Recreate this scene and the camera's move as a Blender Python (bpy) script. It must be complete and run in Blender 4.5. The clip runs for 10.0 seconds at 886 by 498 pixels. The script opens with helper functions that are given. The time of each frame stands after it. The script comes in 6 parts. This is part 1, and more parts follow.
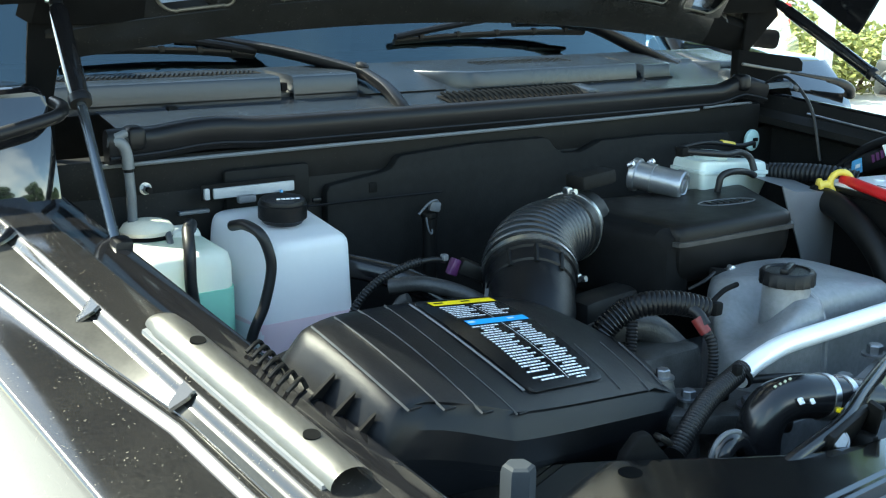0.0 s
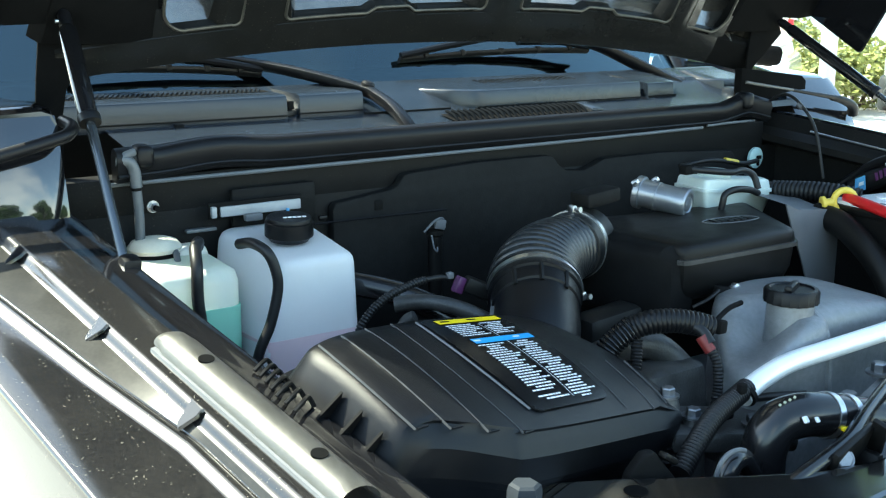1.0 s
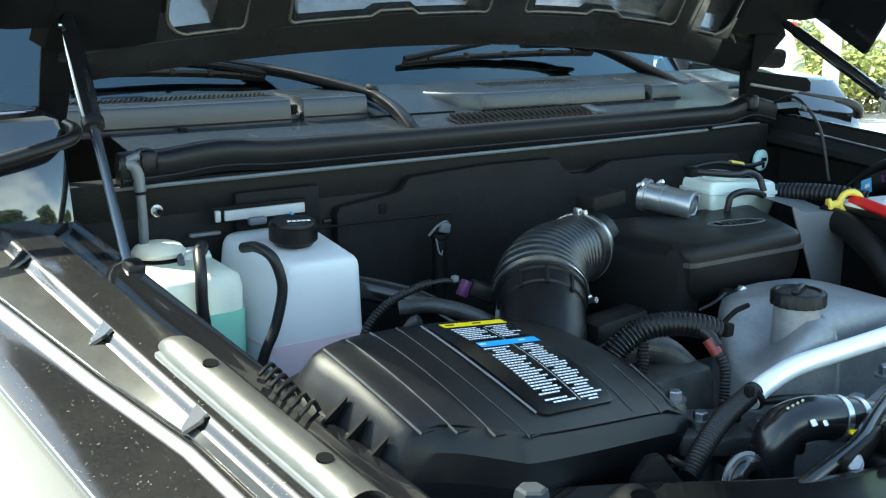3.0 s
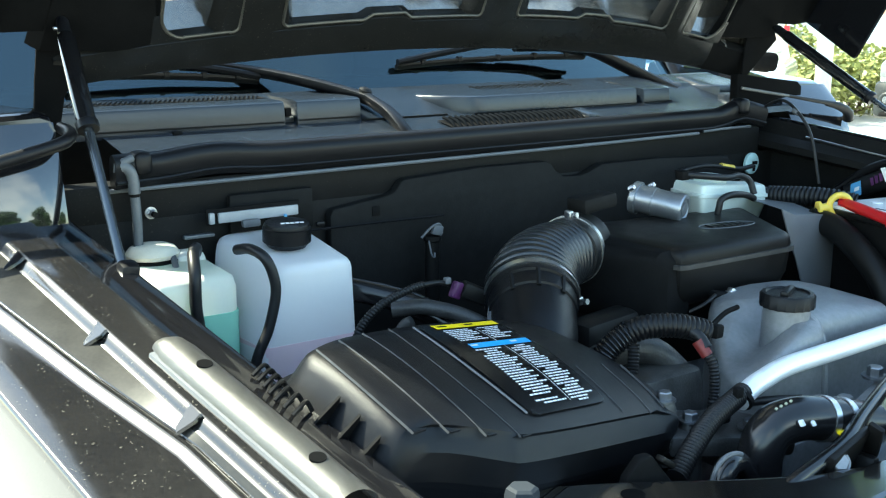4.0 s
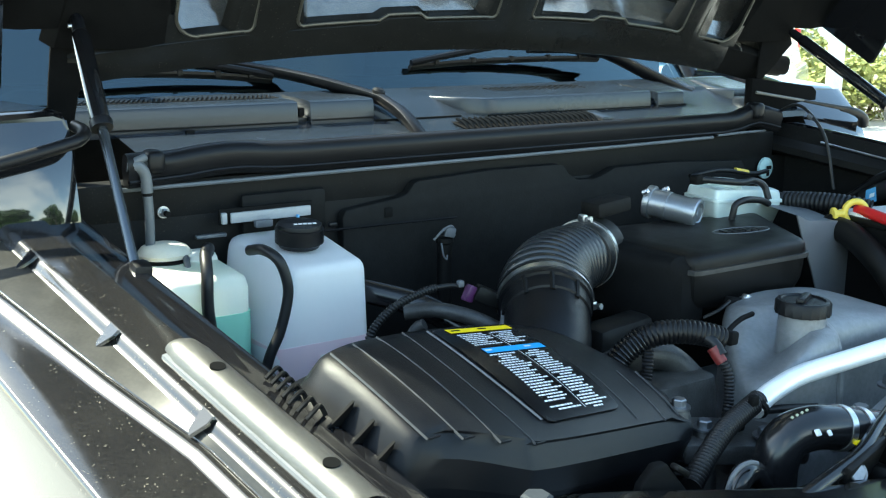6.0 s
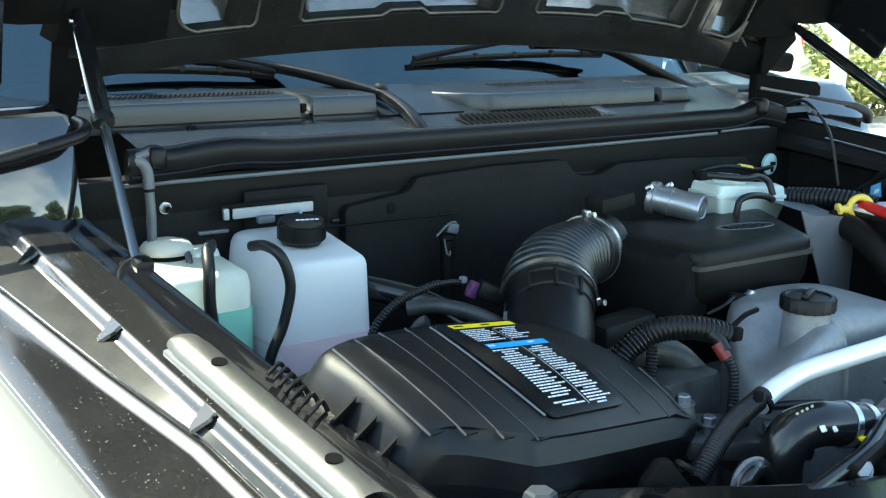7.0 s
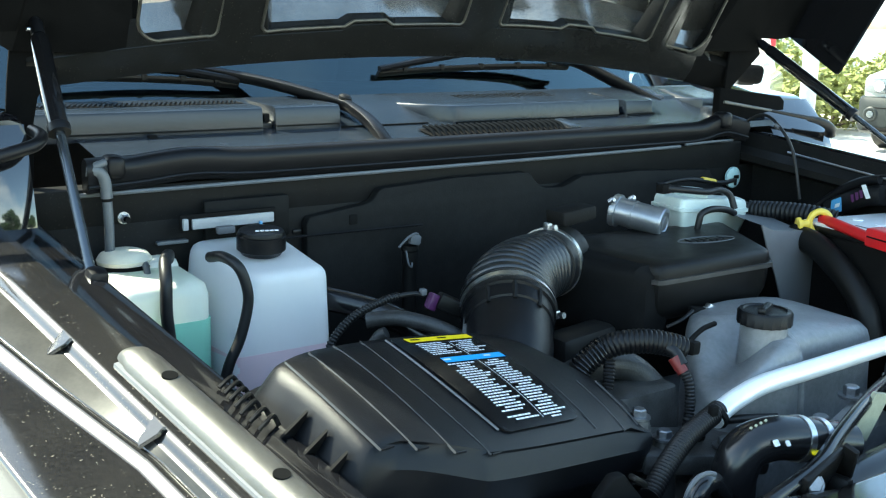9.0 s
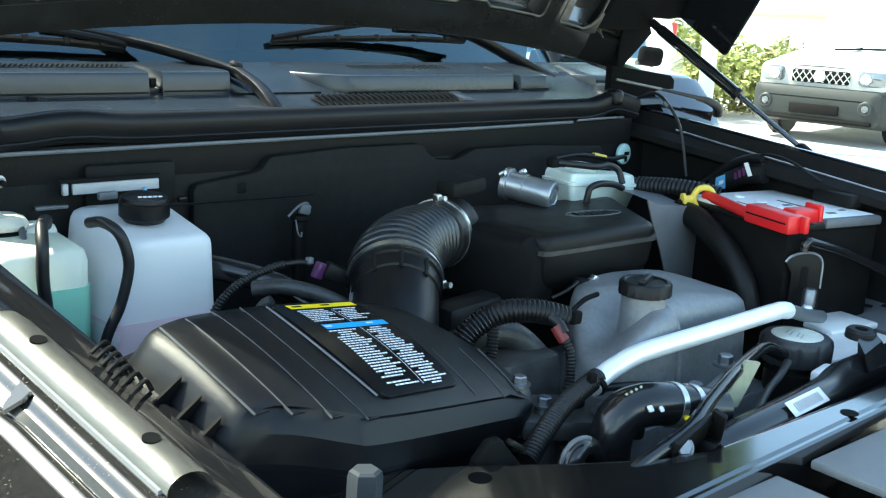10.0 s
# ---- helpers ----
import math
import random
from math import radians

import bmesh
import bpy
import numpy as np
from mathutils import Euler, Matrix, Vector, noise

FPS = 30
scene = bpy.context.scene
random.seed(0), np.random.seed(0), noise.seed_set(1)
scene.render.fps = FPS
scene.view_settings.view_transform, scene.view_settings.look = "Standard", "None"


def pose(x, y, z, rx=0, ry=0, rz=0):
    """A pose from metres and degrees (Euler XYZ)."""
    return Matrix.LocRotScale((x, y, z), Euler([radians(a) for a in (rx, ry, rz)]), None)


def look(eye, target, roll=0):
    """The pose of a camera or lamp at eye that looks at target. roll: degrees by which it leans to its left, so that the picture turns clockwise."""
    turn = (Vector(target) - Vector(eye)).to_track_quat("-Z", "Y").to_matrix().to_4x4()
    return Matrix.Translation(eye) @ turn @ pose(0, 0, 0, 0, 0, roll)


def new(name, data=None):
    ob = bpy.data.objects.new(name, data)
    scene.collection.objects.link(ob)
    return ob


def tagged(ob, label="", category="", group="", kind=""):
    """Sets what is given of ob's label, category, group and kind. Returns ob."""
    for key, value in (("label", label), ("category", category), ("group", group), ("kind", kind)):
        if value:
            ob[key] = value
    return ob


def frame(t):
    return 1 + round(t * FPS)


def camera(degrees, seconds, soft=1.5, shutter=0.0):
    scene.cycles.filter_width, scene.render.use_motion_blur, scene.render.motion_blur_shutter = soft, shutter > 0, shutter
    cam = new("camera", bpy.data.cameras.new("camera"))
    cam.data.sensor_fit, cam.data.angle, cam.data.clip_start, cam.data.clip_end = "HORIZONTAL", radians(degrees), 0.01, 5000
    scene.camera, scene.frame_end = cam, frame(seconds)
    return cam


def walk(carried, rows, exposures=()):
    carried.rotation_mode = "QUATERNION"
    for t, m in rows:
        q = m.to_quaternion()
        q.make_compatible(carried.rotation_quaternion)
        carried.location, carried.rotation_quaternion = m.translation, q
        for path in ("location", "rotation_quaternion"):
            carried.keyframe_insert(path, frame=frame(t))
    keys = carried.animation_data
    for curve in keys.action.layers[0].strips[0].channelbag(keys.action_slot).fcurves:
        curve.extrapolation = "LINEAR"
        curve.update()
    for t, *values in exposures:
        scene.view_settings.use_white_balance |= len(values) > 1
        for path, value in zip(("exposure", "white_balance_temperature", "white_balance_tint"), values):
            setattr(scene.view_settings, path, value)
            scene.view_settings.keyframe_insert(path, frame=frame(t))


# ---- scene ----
cam = camera(46.5, 10.0, soft=1.2)
PATH = [
    (0, (-1.163, -1.54, 1.545), (-0.079, 0.072, 1.066), -0.1),
    (0.5, (-1.169, -1.545, 1.549), (-0.097, 0.078, 1.084), -0.0),
    (1, (-1.17, -1.544, 1.552), (-0.088, 0.076, 1.101), -0.1),
    (1.5, (-1.17, -1.543, 1.551), (-0.092, 0.082, 1.108), -0.3),
    (2, (-1.166, -1.538, 1.546), (-0.093, 0.088, 1.095), -0.5),
    (2.5, (-1.167, -1.535, 1.548), (-0.095, 0.093, 1.101), -0.4),
    (4, (-1.173, -1.549, 1.551), (-0.085, 0.071, 1.113), -0.2),
    (4.5, (-1.178, -1.552, 1.554), (-0.099, 0.075, 1.118), -0.0),
    (5, (-1.182, -1.556, 1.553), (-0.1, 0.073, 1.134), -0.1),
    (5.5, (-1.179, -1.545, 1.554), (-0.1, 0.082, 1.121), 0.3),
    (7, (-1.172, -1.53, 1.549), (-0.1, 0.1, 1.106), 0.3),
    (7.5, (-1.17, -1.53, 1.545), (-0.107, 0.106, 1.106), 0.3),
    (8, (-1.164, -1.526, 1.548), (-0.105, 0.112, 1.107), 0.2),
    (8.5, (-1.16, -1.528, 1.551), (-0.105, 0.111, 1.105), 0.0),
    (9, (-1.152, -1.541, 1.556), (-0.039, 0.064, 1.128), 1.0),
    (9.5, (-1.147, -1.545, 1.549), (0.047, -0.002, 1.106), 2.5),
    (10, (-1.131, -1.563, 1.545), (0.121, -0.074, 1.081), 2.8),
]
walk(cam, [(t, look(eye, target, roll)) for t, eye, target, roll in PATH], [(0, 2.36, 6850, -8), (10, 2.36, 6850, -8)])

# ---- light ----
SUN = Vector((-0.40, 0.50, 0.768)).normalized()          # towards the sun
world = bpy.data.worlds.new("sky")
scene.world = world
world.use_nodes = True
wn = world.node_tree
sky = wn.nodes.new("ShaderNodeTexSky")
sky.sky_type, sky.sun_disc = "NISHITA", False
sky.sun_elevation = math.asin(SUN.z)
sky.sun_rotation = math.atan2(SUN.x, SUN.y)
sky.air_density, sky.dust_density, sky.ozone_density = 1.0, 1.0, 1.6
tc = wn.nodes.new("ShaderNodeTexCoord")
cl = wn.nodes.new("ShaderNodeTexNoise")                   # scattered cumulus
cl.inputs["Scale"].default_value, cl.inputs["Detail"].default_value = 2.6, 8.0
ramp = wn.nodes.new("ShaderNodeValToRGB")
ramp.color_ramp.elements[0].position, ramp.color_ramp.elements[1].position = 0.54, 0.64
mixc = wn.nodes.new("ShaderNodeMix")
mixc.data_type = "RGBA"
mixc.inputs["B"].default_value = (8.5, 8.7, 9.0, 1)
wn.links.new(tc.outputs["Generated"], cl.inputs["Vector"])
wn.links.new(cl.outputs["Fac"], ramp.inputs["Fac"])
sep = wn.nodes.new("ShaderNodeSeparateXYZ")
low = wn.nodes.new("ShaderNodeMapRange")                  # the zenith is clear
for k, x in (("From Min", 0.10), ("From Max", 0.60), ("To Min", 0.75), ("To Max", 0.03)):
    low.inputs[k].default_value = x
mul = wn.nodes.new("ShaderNodeMath")
mul.operation = "MULTIPLY"
wn.links.new(tc.outputs["Generated"], sep.inputs[0])
wn.links.new(sep.outputs["Z"], low.inputs["Value"])
wn.links.new(ramp.outputs["Color"], mul.inputs[0])
wn.links.new(low.outputs["Result"], mul.inputs[1])
wn.links.new(mul.outputs[0], mixc.inputs["Factor"])
wn.links.new(sky.outputs["Color"], mixc.inputs["A"])
wn.links.new(mixc.outputs["Result"], wn.nodes["Background"].inputs["Color"])
wn.nodes["Background"].inputs["Strength"].default_value = 0.15
lamp = bpy.data.lights.new("sun", "SUN")
lamp.energy, lamp.angle, lamp.color = 4.0, radians(0.6), (1.0, 0.95, 0.87)
sun = new("sun", lamp)
sun.matrix_world = look((0, 0, 30), Vector((0, 0, 30)) - SUN)


# ---- materials ----
def material(name, color, rough=0.5, metal=0.0, coat=0.0, vary=0.15, scale=30.0, bump=0.0, bump_scale=400.0,
             dust=0.0, dust_color=(0.30, 0.26, 0.20), streak=(1, 1, 1), spec=0.5, rvary=0.1, specks=0.0, coat_rough=0.06, coat_ior=1.5):
    """Principled surface with grain at two scales; dust: thin film and specks of dirt."""
    m = bpy.data.materials.new(name)
    m.use_nodes = True
    t = m.node_tree
    b = t.nodes["Principled BSDF"]
    b.inputs["Metallic"].default_value = metal
    b.inputs["Coat Weight"].default_value = coat
    b.inputs["Coat Roughness"].default_value = coat_rough
    b.inputs["Coat IOR"].default_value = coat_ior
    b.inputs["Specular IOR Level"].default_value = spec
    co = t.nodes.new("ShaderNodeTexCoord")
    mp = t.nodes.new("ShaderNodeMapping")
    mp.inputs["Scale"].default_value = streak
    t.links.new(co.outputs["Object"], mp.inputs["Vector"])

    def nz(sc, detail=4.0):
        n = t.nodes.new("ShaderNodeTexNoise")
        n.inputs["Scale"].default_value, n.inputs["Detail"].default_value = sc, detail
        t.links.new(mp.outputs["Vector"], n.inputs["Vector"])
        return n.outputs["Fac"]

    def mth(op, a, bb):
        n = t.nodes.new("ShaderNodeMath")
        n.operation = op
        n.use_clamp = op == "MULTIPLY_ADD"
        for i, v in enumerate((a, bb)):
            if isinstance(v, (int, float)):
                n.inputs[i].default_value = v
            else:
                t.links.new(v, n.inputs[i])
        return n.outputs[0]

    def span(v, lo, hi, a, bb):
        n = t.nodes.new("ShaderNodeMapRange")
        t.links.new(v, n.inputs["Value"])
        for k, x in (("From Min", lo), ("From Max", hi), ("To Min", a), ("To Max", bb)):
            n.inputs[k].default_value = x
        return n.outputs["Result"]

    def mix(f, a, bb):
        n = t.nodes.new("ShaderNodeMix")
        n.data_type = "RGBA"
        for k, v in (("Factor", f), ("A", a), ("B", bb)):
            if isinstance(v, (int, float)):
                n.inputs[k].default_value = v
            elif isinstance(v, tuple):
                n.inputs[k].default_value = (*v, 1)
            else:
                t.links.new(v, n.inputs[k])
        return n.outputs["Result"]

    coarse, fine = nz(scale), nz(scale * 9)
    both = mth("ADD", mth("MULTIPLY", coarse, 0.65), mth("MULTIPLY", fine, 0.35))
    lo = tuple(c * (1 - vary) for c in color)
    hi = tuple(min(1, c * (1 + vary)) for c in color)
    col = mix(span(both, 0.3, 0.7, 0, 1), lo, hi)
    rgh = span(coarse, 0.3, 0.7, max(0.02, rough * (1 - rvary)), min(1, rough * (1 + rvary)))
    if dust or specks:
        film = span(mth("ADD", mth("MULTIPLY", nz(7.0), 0.5), mth("MULTIPLY", nz(240.0, 6), 0.5)), 0.35, 0.75, 0.0, dust)
        if specks:
            v = t.nodes.new("ShaderNodeTexVoronoi")
            v.inputs["Scale"].default_value = 185.0
            warp = t.nodes.new("ShaderNodeTexNoise")          # ragged outlines of the splashes
            warp.inputs["Scale"].default_value, warp.inputs["Detail"].default_value = 220.0, 3.0
            t.links.new(mp.outputs["Vector"], warp.inputs["Vector"])
            off = t.nodes.new("ShaderNodeVectorMath")
            off.operation = "MULTIPLY_ADD"
            off.inputs[1].default_value = (0.007, 0.007, 0.007)
            t.links.new(warp.outputs["Color"], off.inputs[0])
            t.links.new(mp.outputs["Vector"], off.inputs[2])
            t.links.new(off.outputs[0], v.inputs["Vector"])
            keep = span(nz(45.0, 3), 0.48, 0.56, 0, 1)
            dot = mth("MULTIPLY", span(v.outputs["Distance"], 0.10, 0.22, specks, 0), keep)
            film = mth("MAXIMUM", film, dot)
        col = mix(film, col, dust_color)
        rgh = mth("MAXIMUM", rgh, mth("MULTIPLY", film, 0.75))
        if coat:
            t.links.new(span(film, 0, 0.6, coat, 0.0), b.inputs["Coat Weight"])
    t.links.new(col, b.inputs["Base Color"])
    t.links.new(rgh, b.inputs["Roughness"])
    if bump:
        bn = t.nodes.new("ShaderNodeBump")
        bn.inputs["Strength"].default_value, bn.inputs["Distance"].default_value = bump, 0.001
        t.links.new(nz(bump_scale, 3), bn.inputs["Height"])
        t.links.new(bn.outputs["Normal"], b.inputs["Normal"])
    return m


def plastic_shell(name, color, clear):
    """Milky translucent tank wall: part of the light goes straight through."""
    m = bpy.data.materials.new(name)
    m.use_nodes = True
    t = m.node_tree
    out = t.nodes["Material Output"]
    b = t.nodes["Principled BSDF"]
    b.inputs["Base Color"].default_value = (*color, 1)
    b.inputs["Roughness"].default_value = 0.38
    tr = t.nodes.new("ShaderNodeBsdfTranslucent")
    tr.inputs["Color"].default_value = (*color, 1)
    tp = t.nodes.new("ShaderNodeBsdfTransparent")
    n = t.nodes.new("ShaderNodeTexNoise")
    n.inputs["Scale"].default_value = 14.0
    r = t.nodes.new("ShaderNodeMapRange")
    r.inputs["To Min"].default_value, r.inputs["To Max"].default_value = clear * 0.8, clear * 1.2
    t.links.new(n.outputs["Fac"], r.inputs["Value"])
    m1, m2 = t.nodes.new("ShaderNodeMixShader"), t.nodes.new("ShaderNodeMixShader")
    m1.inputs["Fac"].default_value = 0.35
    t.links.new(b.outputs[0], m1.inputs[1])
    t.links.new(tr.outputs[0], m1.inputs[2])
    t.links.new(r.outputs["Result"], m2.inputs["Fac"])
    t.links.new(m1.outputs[0], m2.inputs[1])
    t.links.new(tp.outputs[0], m2.inputs[2])
    t.links.new(m2.outputs[0], out.inputs["Surface"])
    return m


def glass(name, tint):
    m = bpy.data.materials.new(name)
    m.use_nodes = True
    t = m.node_tree
    out = t.nodes["Material Output"]
    tp, gl = t.nodes.new("ShaderNodeBsdfTransparent"), t.nodes.new("ShaderNodeBsdfGlossy")
    tp.inputs["Color"].default_value = (*tint, 1)
    gl.inputs["Color"].default_value = (0.72, 0.94, 1.0, 1)
    gl.inputs["Roughness"].default_value = 0.02
    fr = t.nodes.new("ShaderNodeFresnel")
    fr.inputs["IOR"].default_value = 1.9
    mx = t.nodes.new("ShaderNodeMixShader")
    t.links.new(fr.outputs[0], mx.inputs["Fac"])
    t.links.new(tp.outputs[0], mx.inputs[1])
    t.links.new(gl.outputs[0], mx.inputs[2])
    t.links.new(mx.outputs[0], out.inputs["Surface"])
    return m


PAINT = material("black_paint", (0.008, 0.008, 0.009), 0.16, coat=1.0, dust=0.055, dust_color=(0.33, 0.30, 0.24), spec=0.3, specks=0.36, vary=0.1, coat_rough=0.14)
FACE = material("satin_dusty_paint", (0.014, 0.0135, 0.012), 0.36, spec=0.30, dust=0.05, dust_color=(0.33, 0.30, 0.24), vary=0.15)
PAINT_CLEAN = material("clean_black_paint", (0.007, 0.007, 0.008), 0.12, coat=1.0, vary=0.1, spec=0.1)
CORNERPAINT = material("polished_black_paint", (0.006, 0.006, 0.007), 0.10, coat=1.0, coat_rough=0.03, coat_ior=1.75, vary=0.1, spec=0.3)
PANEL = material("satin_black_panel_paint", (0.006, 0.006, 0.0065), 0.16, coat=1.0, coat_rough=0.07, coat_ior=1.8, vary=0.15, spec=0.4, rvary=0.2)
STRIP = material("pale_grey_strip", (0.15, 0.145, 0.13), 0.4, vary=0.1)
MATT = material("matt_black_finish", (0.0060, 0.0060, 0.0060), 0.85, spec=0.02, vary=0.3)
PADMAT = material("moulded_insulation", (0.0130, 0.0130, 0.0128), 0.6, spec=0.08, vary=0.35, scale=8, bump=0.4, bump_scale=250)
PAINT_FLAT = material("engine_bay_paint", (0.0105, 0.0105, 0.0105), 0.45, vary=0.2, spec=0.08, dust=0.008, specks=0.10)
SKIN = material("hood_skin_paint", (0.23, 0.215, 0.19), 0.10, metal=0.75, coat=0.6, vary=0.35, scale=12, bump=0.35, bump_scale=30)
# greys paler than the black plastics, for rims, ribs and the pressure cap
RIMGREY = material("grey_rim_plastic", (0.045, 0.043, 0.041), 0.4, spec=0.4, vary=0.3, scale=40)
RIBGREY = material("grey_rib_plastic", (0.032, 0.033, 0.036), 0.45, spec=0.4, vary=0.35, scale=60)
PLASTIC = material("grained_black_plastic", (0.0045, 0.0048, 0.0060), 0.33, spec=0.24, bump=0.32, bump_scale=1600, vary=0.2)
SATIN = material("satin_black_plastic", (0.0080, 0.0077, 0.0075), 0.42, spec=0.18, bump=0.15, bump_scale=900, vary=0.2)
DARK = material("dull_black", (0.0085, 0.0083, 0.0083), 0.65, vary=0.3, spec=0.05)
RUBBER = material("black_rubber", (0.010, 0.010, 0.011), 0.42, spec=0.32, bump=0.1, bump_scale=700, vary=0.2)
BELLOWS = material("bellows_rubber", (0.010, 0.011, 0.013), 0.34, spec=0.75, vary=0.2)
GLOSSRUBBER = material("glossy_hose_rubber", (0.009, 0.009, 0.010), 0.20, vary=0.2)
RODMAT = material("blued_steel_rod", (0.10, 0.11, 0.12), 0.14, metal=0.8, vary=0.05)
SEAL = material("seal_rubber", (0.006, 0.006, 0.007), 0.38, spec=0.24, vary=0.15, scale=12)
COWL = material("grey_cowl_plastic", (0.0110, 0.0155, 0.0225), 0.25, spec=0.5, bump=0.12, bump_scale=1400, vary=0.12, scale=10)
COWL_DARK = material("dark_cowl_plastic", (0.020, 0.021, 0.023), 0.42, bump=0.3, bump_scale=1400)
LOUVRE = material("louvre_plastic", (0.0065, 0.0075, 0.009), 0.8, spec=0.0, vary=0.15)
CAST = material("cast_aluminium", (0.205, 0.212, 0.222), 0.42, metal=0.35, bump=0.6, bump_scale=520, vary=0.30, scale=14)
ALU = material("bright_aluminium", (0.90, 0.91, 0.92), 0.36, metal=0.35, vary=0.06, scale=20)
STEEL = material("zinc_steel", (0.55, 0.56, 0.58), 0.32, metal=1.0, vary=0.2)
CHROME = material("polished_rod", (0.8, 0.8, 0.8), 0.08, metal=1.0, vary=0.03)
RAIL = material("satin_metal_rail", (0.22, 0.217, 0.205), 0.42, metal=0.7, vary=0.1, scale=14, streak=(6, 1, 6), dust=0.05)
GREYBOX = material("grey_plastic", (0.33, 0.34, 0.355), 0.42, vary=0.1, bump=0.15, bump_scale=900)
HOODPAINT = material("hood_underside_paint", (0.0105, 0.0105, 0.0100), 0.20, vary=0.2, spec=0.22, bump=0.12, bump_scale=30, dust=0.006, specks=0.12)
LIP = material("tan_edge", (0.075, 0.070, 0.058), 0.35, metal=0.5, vary=0.4, scale=60)
GRILLETOP = material("grey_grille_plastic", (0.17, 0.175, 0.18), 0.5, vary=0.15, bump=0.2, bump_scale=900)
SHIELD = material("grey_shield_plastic", (0.11, 0.115, 0.125), 0.5, vary=0.12, bump=0.2, bump_scale=700)
HOUSING = material("dirty_engine_metal", (0.050, 0.050, 0.050), 0.45, metal=0.3, vary=0.5, scale=40, bump=0.5, bump_scale=300)
HOSEGREY = material("grey_tube", (0.11, 0.12, 0.13), 0.4, vary=0.15)
WHITEP = material("white_plastic", (0.80, 0.80, 0.78), 0.25, vary=0.04)
CREAM = material("cream_plastic_cap", (0.72, 0.68, 0.55), 0.45, vary=0.08)
BOLT = material("dull_bolt_steel", (0.22, 0.23, 0.25), 0.42, metal=0.9, vary=0.25)
HEXGREY = material("dark_grey_nylon", (0.030, 0.035, 0.042), 0.6, spec=0.08, vary=0.1, bump=0.2, bump_scale=700)
STRAW = material("pale_olive_plastic", (0.34, 0.34, 0.24), 0.5, vary=0.2, scale=60)
YELLOWP = material("yellow_plastic", (0.75, 0.55, 0.08), 0.4, vary=0.06)
REDP = material("red_plastic", (0.62, 0.015, 0.02), 0.35, vary=0.08)
PURPLE = material("purple_plastic", (0.085, 0.022, 0.085), 0.4)
BLUEP = material("blue_plastic", (0.10, 0.34, 0.60), 0.4)
INK_Y = material("yellow_print", (0.90, 0.66, 0.01), 0.45, vary=0.03)
INK_B = material("blue_print", (0.02, 0.34, 0.76), 0.45, vary=0.03)
INK_W = material("white_print", (0.75, 0.77, 0.80), 0.5, vary=0.03)
STICKER = material("black_sticker", (0.004, 0.004, 0.005), 0.25, spec=0.3, vary=0.1)
SHELL = plastic_shell("milky_tank_plastic", (0.90, 0.905, 0.915), 0.07)
SHELL2 = plastic_shell("milky_tank_plastic_clear", (0.96, 0.95, 0.88), 0.10)
TINT_G = plastic_shell("green_fluid_tank_wall", (0.42, 0.82, 0.66), 0.02)
TINT_P = plastic_shell("pink_fluid_tank_wall", (0.92, 0.74, 0.78), 0.05)
DISC = material("faded_cap_disc", (0.62, 0.63, 0.55), 0.5, vary=0.2, scale=60)
RESERVOIR = material("pale_green_plastic", (0.56, 0.64, 0.61), 0.38, vary=0.06)
BATTOP = material("battery_top_plastic", (0.90, 0.90, 0.89), 0.45, vary=0.04, spec=0.9, coat=0.8, coat_rough=0.45)
GREEN = material("green_coolant", (0.0, 0.30, 0.14), 0.3, vary=0.05)
PINK = material("pink_fluid", (0.50, 0.06, 0.14), 0.3, vary=0.05)
WINDOW = glass("windshield_glass", (0.40, 0.52, 0.58))
TINTED = glass("tinted_glass", (0.03, 0.04, 0.045))
CONCRETE = material("sunlit_concrete", (0.48, 0.47, 0.445), 0.85, vary=0.12, scale=1.5, bump=0.3, bump_scale=90)


# ---- building tools ----
ORIGIN = {}


def thing(name, at, label, category, group="", kind=""):
    ob = new(name)
    ob.location = at
    ORIGIN[ob] = Vector(at)
    return tagged(ob, label, category, group, kind)


def part(name, bm, mat, parent, label="", sharp=38):
    """Links a bmesh, made in world metres, as one mesh under parent."""
    o = ORIGIN[parent]
    bmesh.ops.recalc_face_normals(bm, faces=bm.faces)
    bmesh.ops.translate(bm, verts=bm.verts, vec=-o)
    me = bpy.data.meshes.new(name)
    bm.to_mesh(me)
    bm.free()
    me.polygons.foreach_set("use_smooth", [True] * len(me.polygons))
    me.set_sharp_from_angle(angle=radians(sharp))
    me.materials.append(mat)
    ob = new(name, me)
    ob.parent = parent
    ORIGIN[ob] = o
    return tagged(ob, label)


def rbox(center, size, r=0.004, seg=2, rot=(0, 0, 0), taper=1.0, bm=None):
    """Box with rounded edges; taper shrinks its top."""
    own = bmesh.new()
    bmesh.ops.create_cube(own, size=1)
    for v in own.verts:
        k = taper if v.co.z > 0 else 1
        v.co = Vector((v.co.x * size[0] * k, v.co.y * size[1] * k, v.co.z * size[2]))
    if r:
        bmesh.ops.bevel(own, geom=own.edges[:], offset=min(r, min(size) * 0.49), segments=seg, profile=0.5, affect="EDGES")
    own.transform(pose(*center, *rot))
    return merge(bm, own)


def merge(bm, own):
    if bm is None:
        return own
    me = bpy.data.meshes.new("tmp")
    own.to_mesh(me)
    own.free()
    bm.from_mesh(me)
    bpy.data.meshes.remove(me)
    return bm


